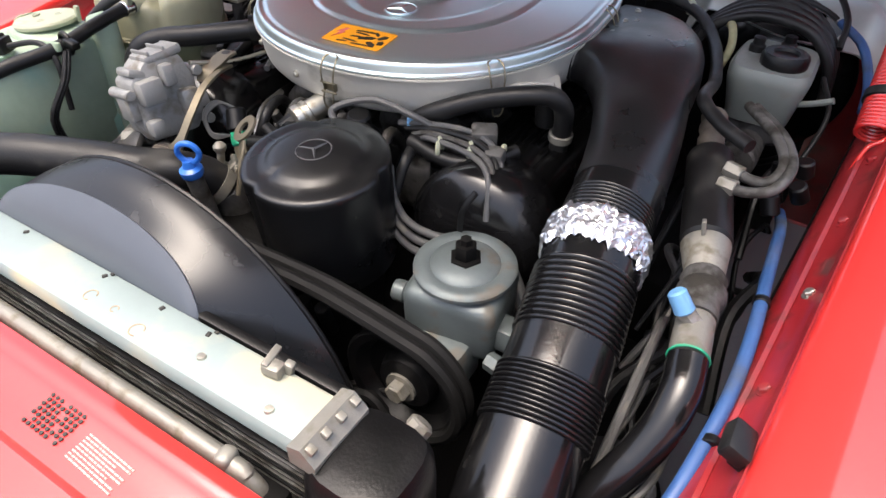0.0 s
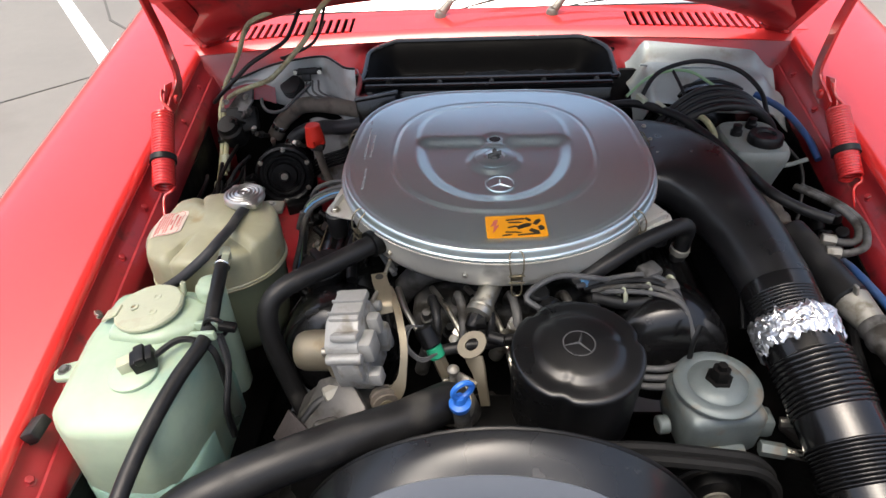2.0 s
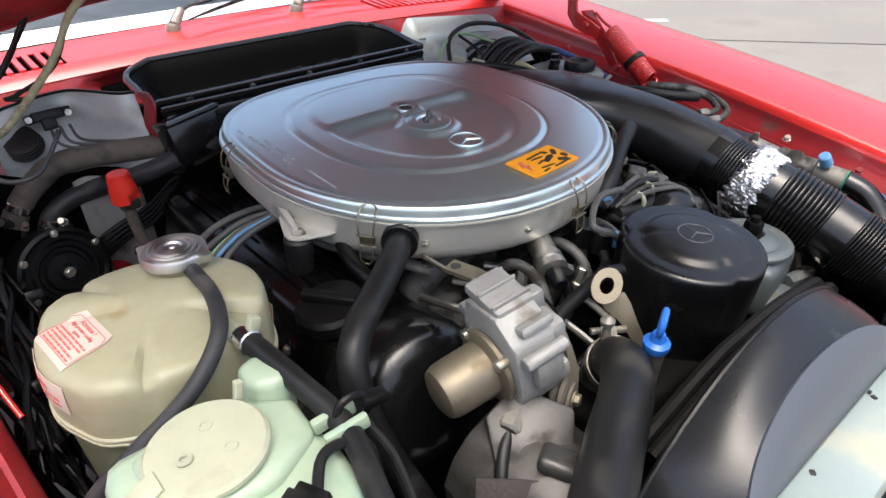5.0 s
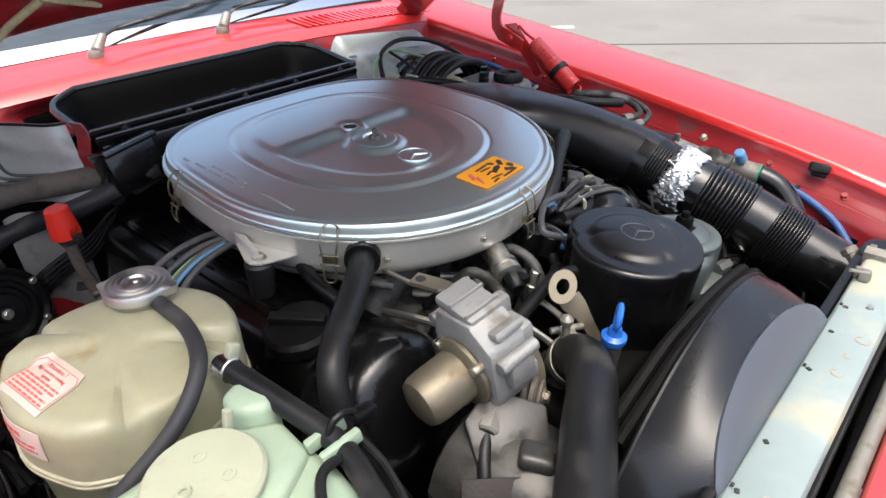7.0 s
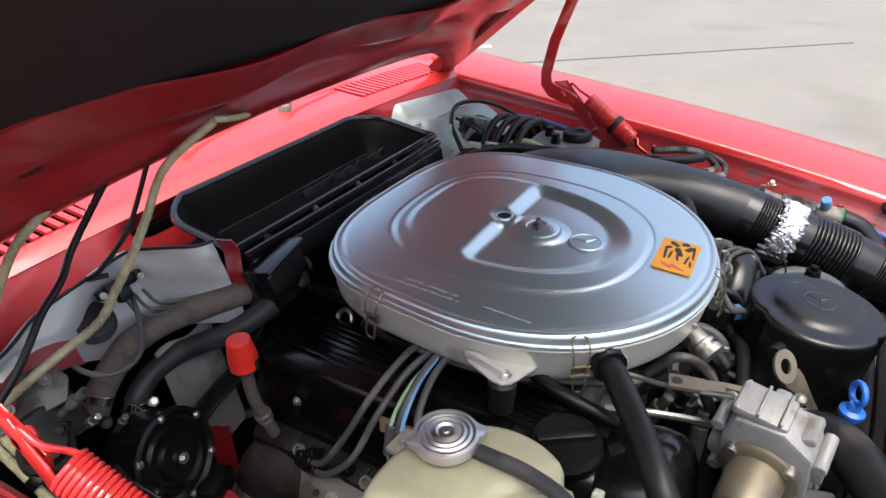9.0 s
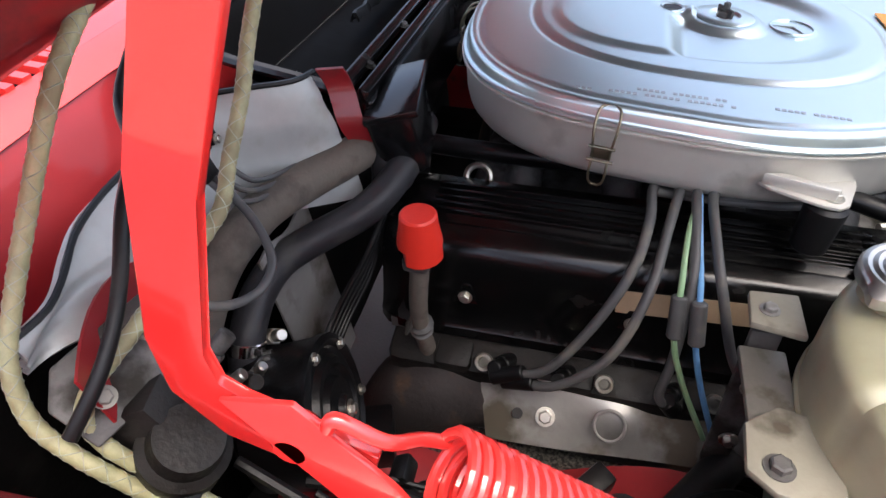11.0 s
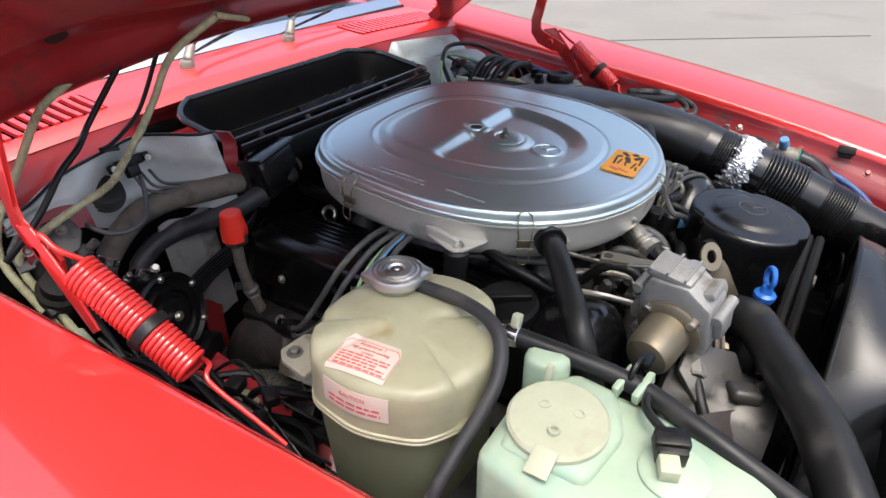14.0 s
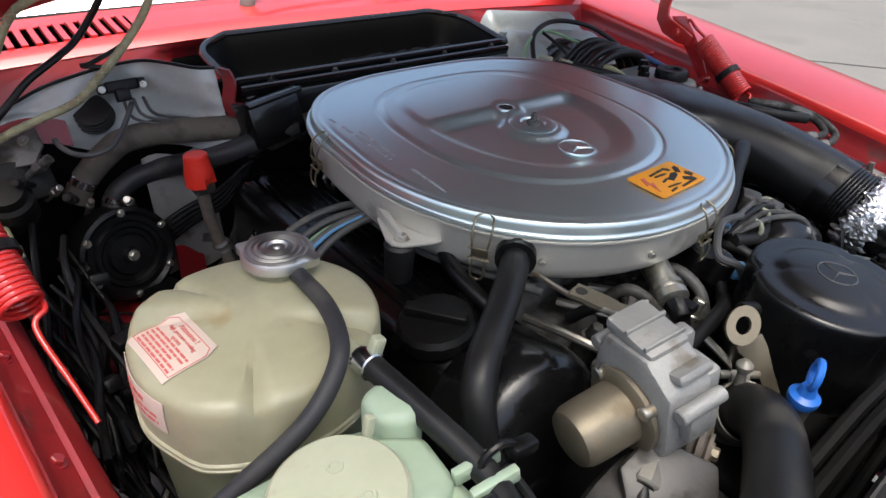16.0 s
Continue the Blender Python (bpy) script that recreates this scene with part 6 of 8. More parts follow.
lathe(bm, [(0, 0), (0.026, 0), (0.0245, 0.012), (0.024, 0.022), (0.0255, 0.024), (0.0255, 0.029), (0, 0.030)], (NX, NY, 0.884), (0, 0, 1), 36)
part("neck", bm, CREAM, exp)
bm = B()


def ears(a, z):
    k = 0
    for c in (-50, 130):
        k = max(k, math.exp(-(((math.degrees(a) - c + 180) % 360 - 180) / 11) ** 2))
    return 1 + 0.24 * k


lathe(bm, [(0, -0.006), (0.0285, -0.006), (0.0298, -0.0045), (0.0300, 0.002), (0.0285, 0.0046), (0.026, 0.0056), (0.0235, 0.0048), (0.021, 0.0062), (0.0185, 0.0052), (0.016, 0.0066), (0.0135, 0.0056), (0.009, 0.0074), (0.007, 0.0055), (0.003, 0.0055), (0.002, 0.007), (0, 0.007)], (NX, NY, 0.917), (0, 0, 1), 72, lambda a, z: ears(a, z) if z < 0.0045 else 1)
part("cap", bm, CAP, exp, "shiny metal pressure cap with two ears")
# mounting lug and bracket
bm = B()
prism(bm, [(-0.03, -0.028), (0.03, -0.03), (0.036, 0.0), (0.02, 0.02), (-0.012, 0.022), (-0.024, 0.008)], 0.006, pose(-0.462, -0.045, 0.842, 0, 0, 0), 0.002)
part("lug", bm, CREAM_GRIMY, exp, "grimy mounting lug")
bm = B()
prism(bm, [(-0.02, -0.02), (0.02, -0.02), (0.018, 0.012), (-0.014, 0.014)], 0.006, pose(-0.36, -0.045, 0.858, 0, 0, 0), 0.002)
part("lug", bm, CREAM_GRIMY, exp, "grimy mounting lug")
bm = B()
bolt(bm, (-0.470, -0.040, 0.848), (0, 0, 1), 0.006)
part("bolt", bm, CAST_DARK, exp)
bm = B()
bolt(bm, (-0.36, -0.044, 0.864), (0, 0, 1), 0.0045)
part("bolt", bm, CAST, exp)
# paper labels, laid on the tank's skin
from mathutils.bvhtree import BVHTree

skin = BVHTree.FromPolygons([v.co for v in shell_t.data.vertices], [tuple(p.vertices) for p in shell_t.data.polygons])


def drape(pts, m):
    """Presses points drawn above the plane m down on the tank's skin."""
    n = m.to_3x3() @ Vector((0, 0, 1))
    out = []
    for p in pts:
        h = (p - m.translation).dot(n)
        hit = skin.ray_cast(p + n * (0.03 - h), -n)[0]
        out.append((hit if hit else p - n * h) + n * (h + 0.0006))
    return out


def draped(bm, m):
    for v, p in zip(list(bm.verts), drape([v.co.copy() for v in bm.verts], m)):
        v.co = p
    return bm


def words(text, m, size, material, parent, on, name="lettering"):
    cu = bpy.data.curves.new(name, "FONT")
    cu.body, cu.size, cu.align_x, cu.align_y, cu.extrude = text, size, "CENTER", "CENTER", 0.0002
    tmp = new("tmp_text", cu)
    me = bpy.data.meshes.new_from_object(tmp.evaluated_get(bpy.context.evaluated_depsgraph_get()))
    bpy.data.objects.remove(tmp)
    me.transform(m)
    for v, p in zip(me.vertices, drape([v.co.copy() for v in me.vertices], on)):
        v.co = p
    me.materials.clear()
    me.materials.append(material)
    ob = new(name, me)
    ob.parent = parent
    return ob


def paper(m, w, h, cut, label):
    bm = B()
    sheet(bm, 20, 12, lambda u, v: m @ Vector(((u - 0.5) * w * (1 - cut * max(0, v - 0.75)), (v - 0.5) * h, 0.0008)), 0.0006)
    return part("paper_label", draped(bm, m), LABEL_PINK, exp, label)


m1 = plane_at((-0.480, -0.145, 0.897), (-0.12, 0.0, 1), (1, 0.10, 0.12))
l1 = paper(m1, 0.062, 0.044, 0.8, "pinkish paper label with red print")
bm = B()
bars(bm, m1 @ pose(0, -0.0005, 0.0011), 0.052, 5, 0.0018, 0.0018, h=0.0003, seed=11)
for a_, c_ in (((-0.030, -0.0168), (0.030, -0.0168)), ((0.030, -0.0168), (0.030, 0.011)), ((0.030, 0.011), (0.0245, 0.0168)), ((0.0245, 0.0168), (-0.0245, 0.0168)), ((-0.0245, 0.0168), (-0.030, 0.011)), ((-0.030, 0.011), (-0.030, -0.0168))):
    tube(bm, [m1 @ Vector((*a_, 0.0011)), m1 @ (Vector((*a_, 0.0011)) * 0.5 + Vector((*c_, 0.0011)) * 0.5), m1 @ Vector((*c_, 0.0011))], 0.00035, 4)
part("print", draped(bm, m1), RED_INK, l1)
words("Attention !", m1 @ pose(0, 0.0132, 0.0011), 0.0062, RED_INK, l1, m1)
words("High pressure cooling", m1 @ pose(0, 0.0078, 0.0011), 0.0046, RED_INK, l1, m1)
words("system", m1 @ pose(0, 0.0034, 0.0011), 0.0046, RED_INK, l1, m1)
m2 = plane_at((-0.516, -0.154, 0.872), (-1, -0.16, 0.12), (0, 0, 1))
l2 = paper(m2, 0.070, 0.026, 0.0, "small paper label with red print")
bm = B()
bars(bm, m2 @ pose(0, -0.002, 0.0011), 0.056, 2, 0.0024, 0.003, h=0.0003, seed=12)
part("print", draped(bm, m2), RED_INK, l2)
words("CAUTION", m2 @ pose(0, 0.006, 0.0011), 0.0062, RED_INK, l2, m2)

# overflow hose from the cap's neck round the tank
ov = thing("overflow_hose", (-0.47, -0.25, 0.75), "grey black rubber overflow hose round the tank", "hose")
bm = B()
tube(bm, [(-0.372, -0.122, 0.908), (-0.374, -0.148, 0.911), (-0.376, -0.180, 0.912), (-0.383, -0.211, 0.911), (-0.393, -0.232, 0.905), (-0.409, -0.245, 0.894), (-0.428, -0.251, 0.880), (-0.450, -0.251, 0.865), (-0.480, -0.247, 0.845), (-0.510, -0.243, 0.822), (-0.535, -0.238, 0.79)], 0.0070, 14, 8)
part("hose", bm, HOSE_GREY, ov)
bm = B()
rod(bm, (-0.374, -0.108, 0.905), (-0.373, -0.130, 0.909), 0.005, chamfer=0.0005)
part("nipple", bm, CHROME, ov)
bm = B()
block(bm, (0.10, 0.028, 0.016), pose(-0.485, -0.262, 0.795, 0, 18, 8), 0.003)
tagged(part("rubber_pad", bm, RUBBER), "black rubber pad strip on the bracket", "rubber pad")
bm = B()
block(bm, (0.15, 0.02, 0.05), pose(-0.47, -0.268, 0.76, 0, 10, 4), 0.003)
tagged(part("tank_bracket", bm, RED_BAY_SHADED), "red painted bracket between the tanks", "bracket")

# ---- vent hose from the tank to the radiator ----
vt = thing("coolant_vent_hose", (-0.36, -0.35, 0.82), "long black rubber hose from tank to radiator", "hose")
VH = [(-0.375, -0.228, 0.891), (-0.373, -0.246, 0.892), (-0.366, -0.30, 0.886), (-0.360, -0.36, 0.876), (-0.375, -0.42, 0.868), (-0.388, -0.48, 0.855), (-0.396, -0.54, 0.838), (-0.397, -0.585, 0.822), (-0.387, -0.615, 0.815), (-0.366, -0.631, 0.812), (-0.343, -0.632, 0.808), (-0.328, -0.62, 0.80)]
bm = B()
tube(bm, VH, 0.0092, 14, 8)
part("hose", bm, RUBBER, vt)
bm = B()
rod(bm, (-0.3745, -0.231, 0.8913), (-0.3733, -0.245, 0.892), 0.0108, chamfer=0.001)
part("clamp", bm, CHROME, vt, "bright hose clamp")
bm = B()
rod(bm, (-0.380, -0.205, 0.889), (-0.3746, -0.231, 0.8912), 0.009, chamfer=0.001)
block(bm, (0.010, 0.009, 0.014), pose(-0.3665, -0.238, 0.905, 0, 20, 0), 0.002)
part("spigot", bm, OLD_WHITE, vt)

# ---- washer bottle ----
wash = thing("washer_bottle", (-0.44, -0.38, 0.66), "pale green translucent washer fluid bottle", "washer bottle")


def slab(pts, z0, z1, r=0.012, grow=0.0, top=0.0):
    bb = B()
    prism(bb, pts, z1 - z0, Matrix.Translation((0, 0, z0)), r)
    if top:
        for v in bb.verts:
            if v.co.z > (z0 + z1) / 2:
                v.co.z += top * (v.co.y + 0.38)
    return bb


bm = slab([(-0.505, -0.272), (-0.40, -0.268), (-0.372, -0.30), (-0.366, -0.36), (-0.374, -0.462), (-0.395, -0.49), (-0.478, -0.49), (-0.509, -0.465), (-0.516, -0.35)], 0.672, 0.868, 0.014, top=0.08)
shellw = part("shell", bm, MINT, wash, "pale green moulded shell", 50)
bm = slab([(-0.49, -0.285), (-0.41, -0.278), (-0.372, -0.305), (-0.376, -0.345), (-0.42, -0.368), (-0.485, -0.36)], 0.85, 0.879, 0.008)
part("filler_hump", bm, MINT, wash, "", 50)
bm = slab([(-0.398, -0.262), (-0.378, -0.255), (-0.362, -0.268), (-0.362, -0.292), (-0.378, -0.302), (-0.398, -0.290)], 0.70, 0.893, 0.008)
part("rear_lobe", bm, MINT, wash, "", 50)
bm = slab([(-0.508, -0.30), (-0.375, -0.29), (-0.370, -0.455), (-0.395, -0.487), (-0.478, -0.487), (-0.507, -0.462)], 0.664, 0.76, 0.012)
for v in bm.verts:
    v.co.x, v.co.y = -0.441 + (v.co.x + 0.441) * 1.04, -0.38 + (v.co.y + 0.38) * 1.035
part("fluid_level", bm, LIQUID_MINT, wash, "blue-green fluid showing through", 50)
bm = B()
lathe(bm, [(0, 0), (0.040, 0), (0.0425, 0.002), (0.0425, 0.006), (0.040, 0.0085), (0.012, 0.0095), (0, 0.0095)], (-0.444, -0.318, 0.880), (-0.08, -0.02, 1), 48)
lidw = part("lid", bm, OLD_WHITE, wash, "yellowed flat round lid")
for k in range(3):
    a = radians(70 + 120 * k)
    bm = B()
    torus(bm, (-0.444 + 0.017 * math.cos(a), -0.319 + 0.017 * math.sin(a), 0.8895), (-0.08, -0.02, 1), 0.0042, 0.0016, 16, 6)
    part("dimple", bm, OLD_WHITE, lidw)
bm = B()
block(bm, (0.024, 0.020, 0.003), pose(-0.490, -0.325, 0.882, 0, -25, 0), 0.001)
part("hinge_tab", bm, OLD_WHITE, lidw)
bm = B()
block(bm, (0.006, 0.006, 0.022), pose(-0.408, -0.292, 0.893, 0, 10, 0), 0.001)
part("hinge_tab", bm, OLD_WHITE, lidw)
bm = B()
lathe(bm, [(0, 0), (0.027, 0), (0.028, 0.002), (0.028, 0.005), (0.025, 0.007), (0, 0.007)], (-0.430, -0.412, 0.864), (-0.05, -0.05, 1), 36)
sen = part("level_sensor", bm, MINT, wash, "round level sensor cover")
bm = B()
block(bm, (0.018, 0.016, 0.016), pose(-0.437, -0.408, 0.877, 0, -10, 25), 0.002)
part("socket", bm, OLD_WHITE, sen)
bm = B()
block(bm, (0.026, 0.024, 0.019), pose(-0.418, -0.403, 0.880, 0, -10, 25), 0.002)
block(bm, (0.012, 0.028, 0.010), pose(-0.420, -0.404, 0.888, 0, -10, 25), 0.002)
part("plug", bm, BLACK, sen, "black electrical plug")
bm = B()
tube(bm, [(-0.408, -0.398, 0.88), (-0.39, -0.375, 0.882), (-0.37, -0.37, 0.878), (-0.35, -0.372, 0.86), (-0.345, -0.378, 0.80)], 0.004, 8, 5)
part("wire", bm, RUBBER, sen)
for y in (-0.345, -0.363):
    bm = B()
    block(bm, (0.034, 0.007, 0.012), pose(-0.362, y, 0.879, 0, -10, -8), 0.002)
    part("hose_clip", bm, MINT, wash)
bm = B()
torus(bm, (-0.350, -0.352, 0.882), (0.1, 1, 0), 0.0135, 0.003, 20, 8)
block(bm, (0.022, 0.012, 0.010), pose(-0.333, -0.355, 0.886, 0, 10, 0), 0.003)
part("ring_clamp", bm, BLACK, wash, "black plastic clamp")
for y0 in (-0.355, -0.36):
    bm = B()
    tube(bm, [(-0.345, y0, 0.875), (-0.335, y0 - 0.02, 0.845), (-0.338, y0 - 0.05, 0.80), (-0.345, y0 - 0.04, 0.74)], 0.0035, 8, 5)
    part("strap_wire", bm, RUBBER, wash)
bm = B()
prism(bm, [(-0.020, -0.013), (0.02, -0.018), (0.02, 0.018), (-0.020, 0.012), (-0.027, 0)], 0.008, pose(-0.522, -0.385, 0.838, 0, -10, 0), 0.002)
lug = part("mounting_lug", bm, MINT, wash)
bm = B()
bolt(bm, (-0.535, -0.385, 0.843), (-0.15, 0, 1), 0.006)
part("bolt", bm, CAST_DARK, lug)


# ---- left rear corner of the bay ----
# silver mat on the bulkhead
def mat_pt(u, v):
    x = -0.540 + 0.274 * u
    top_z = 0.918 + 0.039 * smooth01(u, -0.05, 0.60) - 0.003 * smooth01(u, 0.8, 1.0)
    z = top_z - (0.026 + 0.082 * smooth01(u, 0.05, 0.55)) * v
    bul = 0.012 * math.sin(u * 7.2 + 0.3) * math.sin(v * 3) * u + 0.005 * math.sin(u * 15 + v * 5) + 0.005 * noise.noise(Vector((u * 9, v * 5, 1.3)))
    y = 0.376 - 0.012 * (1 - u) - 0.066 * smooth01(u, 0.70, 1.0) - 0.03 * v * (0.3 + 0.7 * u) - bul
    return (x, y, z)


shm = thing("bulkhead_heat_shield", (-0.42, 0.38, 0.80), "crumpled silver heat insulation on the bulkhead", "heat shield")
part("mat", sheet(B(), 40, 18, mat_pt, -0.003), SILVER_MAT, shm, "", 60)
bm = B()
tube(bm, [Vector(mat_pt(u / 12, 0)) + Vector((0, -0.004, 0.001)) for u in range(13)], 0.0022, 6, 3)
part("edge_bead", bm, BLACK, shm)
bm = B()
sheet(bm, 3, 12, lambda u, v: (-0.264 + 0.008 * u + 0.004 * math.sin(v * 9), 0.303 - 0.02 * u - 0.03 * v, 0.955 - 0.085 * v), -0.003)
part("red_edge", bm, RED_BAY_SHADED, shm, "torn edge showing red paint")
rel = thing("wiring_connector", (-0.365, 0.33, 0.91), "black flat wiring connector on the heat shield", "connector")
bm = B()
block(bm, (0.040, 0.012, 0.014), pose(-0.372, 0.354, 0.934, -20, 0, 6), 0.002)
block(bm, (0.010, 0.012, 0.012), pose(-0.396, 0.354, 0.932, -20, 0, 6), 0.002)
block(bm, (0.010, 0.012, 0.012), pose(-0.348, 0.354, 0.935, -20, 0, 6), 0.002)
block(bm, (0.018, 0.012, 0.016), pose(-0.374, 0.346, 0.924, -20, 0, 6), 0.002)
part("body", bm, BLACK, rel)
for x in (-0.397, -0.347):
    bm = B()
    bolt(bm, (x, 0.347, 0.934), (0, -1, 0.3), 0.003)
    part("screw", bm, STEEL, rel)
for k in range(3):
    bm = B()
    tube(bm, [(-0.375 + 0.012 * k, 0.345, 0.918), (-0.372 + 0.014 * k, 0.325, 0.90), (-0.34 + 0.02 * k, 0.315, 0.888), (-0.29, 0.31 + 0.004 * k, 0.885)], 0.0022, 8, 6)
    part("wire", bm, CABLE, rel)
bm = B()
tube(bm, [(-0.366, 0.345, 0.912), (-0.378, 0.322, 0.906), (-0.390, 0.303, 0.899), (-0.403, 0.288, 0.890), (-0.416, 0.280, 0.883), (-0.435, 0.280, 0.879), (-0.452, 0.290, 0.880), (-0.463, 0.305, 0.886), (-0.466, 0.318, 0.892)], 0.0033, 10, 8)
part("loop_wire", bm, CABLE, rel)

# heater hoses
for pts, r, mt, lab in (([(-0.225, 0.265, 0.882), (-0.262, 0.281, 0.880), (-0.301, 0.305, 0.876), (-0.347, 0.322, 0.876), (-0.389, 0.328, 0.871), (-0.409, 0.334, 0.857), (-0.425, 0.336, 0.844), (-0.442, 0.337, 0.827), (-0.460, 0.338, 0.800)], 0.0165, RUBBER_BROWN, "dusty brown-grey heater hose"),
                        ([(-0.190, 0.238, 0.880), (-0.227, 0.237, 0.875), (-0.263, 0.241, 0.866), (-0.300, 0.258, 0.853), (-0.328, 0.293, 0.838), (-0.352, 0.314, 0.829), (-0.386, 0.319, 0.821), (-0.415, 0.317, 0.803), (-0.428, 0.317, 0.775)], 0.0138, HOSE_GREY, "black rubber heater hose")):
    t = thing("heater_hose", pts[-1], lab, "hose", "heater hoses")
    bm = B()
    tube(bm, pts, r, 18, 8)
    part("hose", bm, mt, t)
    bm = B()
    rod(bm, pts[-2], Vector(pts[-2]).lerp(Vector(pts[-1]), 0.35), r + 0.0015, chamfer=0.001)
    part("clamp", bm, CHROME, t)
bm = B()
tube(bm, [(-0.155, 0.27, 0.875), (-0.19, 0.262, 0.868), (-0.225, 0.256, 0.862)], 0.0165, 18, 6)
tagged(part("pipe_stub", bm, RUBBER_BROWN), "dusty rubber pipe stub at the bulkhead", "hose")
bm = B()
block(bm, (0.022, 0.036, 0.05), pose(-0.248, 0.25, 0.872, 0, 20, 8), 0.006)
tagged(part("hose_bracket", bm, RUBBER), "black rubber hose bracket", "bracket")

# red-capped tube beside the head
rt = thing("filler_tube", (-0.318, 0.205, 0.69), "dull filler tube with a bright red cap", "filler tube")
bm = B()
tube(bm, [(-0.338, 0.200, 0.865), (-0.337, 0.202, 0.83), (-0.332, 0.206, 0.79), (-0.322, 0.208, 0.75), (-0.312, 0.205, 0.71), (-0.305, 0.20, 0.66)], 0.0078, 14, 6)
part("tube", bm, RUBBER_BROWN, rt)
bm = B()
lathe(bm, [(0, 0.0235), (0.0125, 0.0235), (0.0142, 0.022), (0.0150, 0.014), (0.0160, 0.008), (0.0172, 0.002), (0.0178, -0.004), (0.0182, -0.016), (0.0165, -0.016), (0.0155, -0.004), (0, -0.002)], (-0.339, 0.200, 0.864), (-0.05, 0, 1), 36, lambda a, z: 1 - (0.42 * (math.cos(2 * a + 1.9) > 0.45) if z < -0.005 else 0))
part("cap", bm, RED_PLASTIC, rt, "bright red plastic cap")
bm = B()
block(bm, (0.026, 0.022, 0.014), pose(-0.336, 0.202, 0.842), 0.004)
part("clamp", bm, CAST_DARK, rt)
bm = B()
block(bm, (0.016, 0.003, 0.012), pose(-0.336, 0.214, 0.764, 0, 20, 0), 0.001)
rod(bm, (-0.324, 0.208, 0.758), (-0.3215, 0.208, 0.750), 0.0115, chamfer=0.003)
rod(bm, (-0.3205, 0.208, 0.747), (-0.3190, 0.208, 0.741), 0.0105, chamfer=0.003)
part("clamp", bm, CAST_DARK, rt)

# round black compressor-like horn unit
hn = thing("horn", (-0.44, 0.25, 0.66), "round black ribbed horn with steel screws", "horn")
HX = Vector((0.20, -0.95, 0.24)).normalized()
ho = Vector((-0.428, 0.250, 0.753))
bm = B()
lathe(bm, [(0, -0.06), (0.045, -0.06), (0.056, -0.05), (0.058, -0.004), (0.060, 0), (0.060, 0.006), (0.055, 0.008), (0.050, 0.004), (0.044, 0.004), (0.041, 0.009), (0.036, 0.009), (0.033, 0.004), (0.028, 0.004), (0.025, 0.010), (0.012, 0.011), (0.010, 0.016), (0, 0.016)], ho, HX, 48)
body = part("body", bm, BLACK, hn, "black ribbed round housing", 30)
pm = plane_at(ho, HX)
for k in range(6):
    a = radians(25 + 60 * k)
    bm = B()
    bolt(bm, pm @ Vector((0.054 * math.cos(a), 0.054 * math.sin(a), 0.007)), HX, 0.0035)
    part("screw", bm, STEEL, body)
bm = B()
bolt(bm, ho + HX * 0.016, HX, 0.005)
part("centre_screw", bm, STEEL, body)
bm = B()
sheet(bm, 6, 6, lambda u, v: (-0.366 + 0.040 * u, 0.266 + 0.015 * u, 0.735 - 0.03 * u - 0.085 * v + 0.004 * math.sin(u * 5)), -0.002)
part("bracket", bm, RED_BAY_SHADED, hn, "red painted bracket")
bm = B()
block(bm, (0.05, 0.03, 0.03), pose(-0.402, 0.226, 0.690, 0, 0, 20), 0.004)
tagged(part("relay_box", bm, BLACK), "small black relay box on the red ledge", "relay")

# valve block with fittings next to the horn
vb = thing("valve_block", (-0.50, 0.29, 0.76), "grimy valve block with pipe fittings", "valve block")
bm = B()
block(bm, (0.060, 0.045, 0.050), pose(-0.512, 0.312, 0.850, -25, 0, 12), 0.006)
lathe(bm, [(0, -0.03), (0.024, -0.03), (0.027, -0.024), (0.027, 0.01), (0.022, 0.014), (0.020, 0.026), (0, 0.028)], (-0.532, 0.290, 0.836), (-0.1, -0.5, 0.85), 28)
part("block", bm, HEAD_IRON, vb)
bm = B()
prism(bm, [(-0.038, -0.022), (0.030, -0.026), (0.042, -0.004), (0.036, 0.024), (-0.024, 0.026), (-0.040, 0.010)], 0.005, plane_at((-0.518, 0.322, 0.885), (-0.35, -0.55, 0.75), (0.2, 1, 0.7)), 0.0015)
part("cover_plate", bm, CAST_DARK, vb, "dull cast cover plate")
for dx, dz in ((-0.022, -0.004), (0.020, 0.006), (0.004, -0.010)):
    bm = B()
    bolt(bm, (-0.518 + dx, 0.316, 0.892 + dz), (-0.35, -0.55, 0.75), 0.0045)
    part("bolt", bm, DULL, vb)
for k, (at, ax, r, ln) in enumerate((((-0.402, 0.305, 0.795), (-0.3, -0.7, 0.6), 0.007, 0.020), ((-0.416, 0.300, 0.790), (-0.8, -0.3, 0.5), 0.006, 0.018), ((-0.469, 0.288, 0.826), (-0.3, -0.8, 0.5), 0.0075, 0.022), ((-0.486, 0.288, 0.838), (0.4, -0.7, 0.6), 0.006, 0.018), ((-0.495, 0.288, 0.872), (0.6, -0.5, 0.6), 0.008, 0.024), ((-0.512, 0.280, 0.860), (-0.5, -0.7, 0.5), 0.0065, 0.02), ((-0.452, 0.292, 0.808), (0.2, -0.6, 0.8), 0.0055, 0.016))):
    at, ax = Vector(at), Vector(ax).normalized()
    bm = B()
    rod(bm, at, at + ax * ln * 0.45, r, chamfer=0.001, seg=6)
    rod(bm, at + ax * ln * 0.45, at + ax * ln, r * 0.72, chamfer=0.001)
    rod(bm, at - ax * 0.02, at, r * 0.6)
    part("fitting", bm, (STEEL, CAST_DARK, HEAD_IRON)[k % 3], vb)
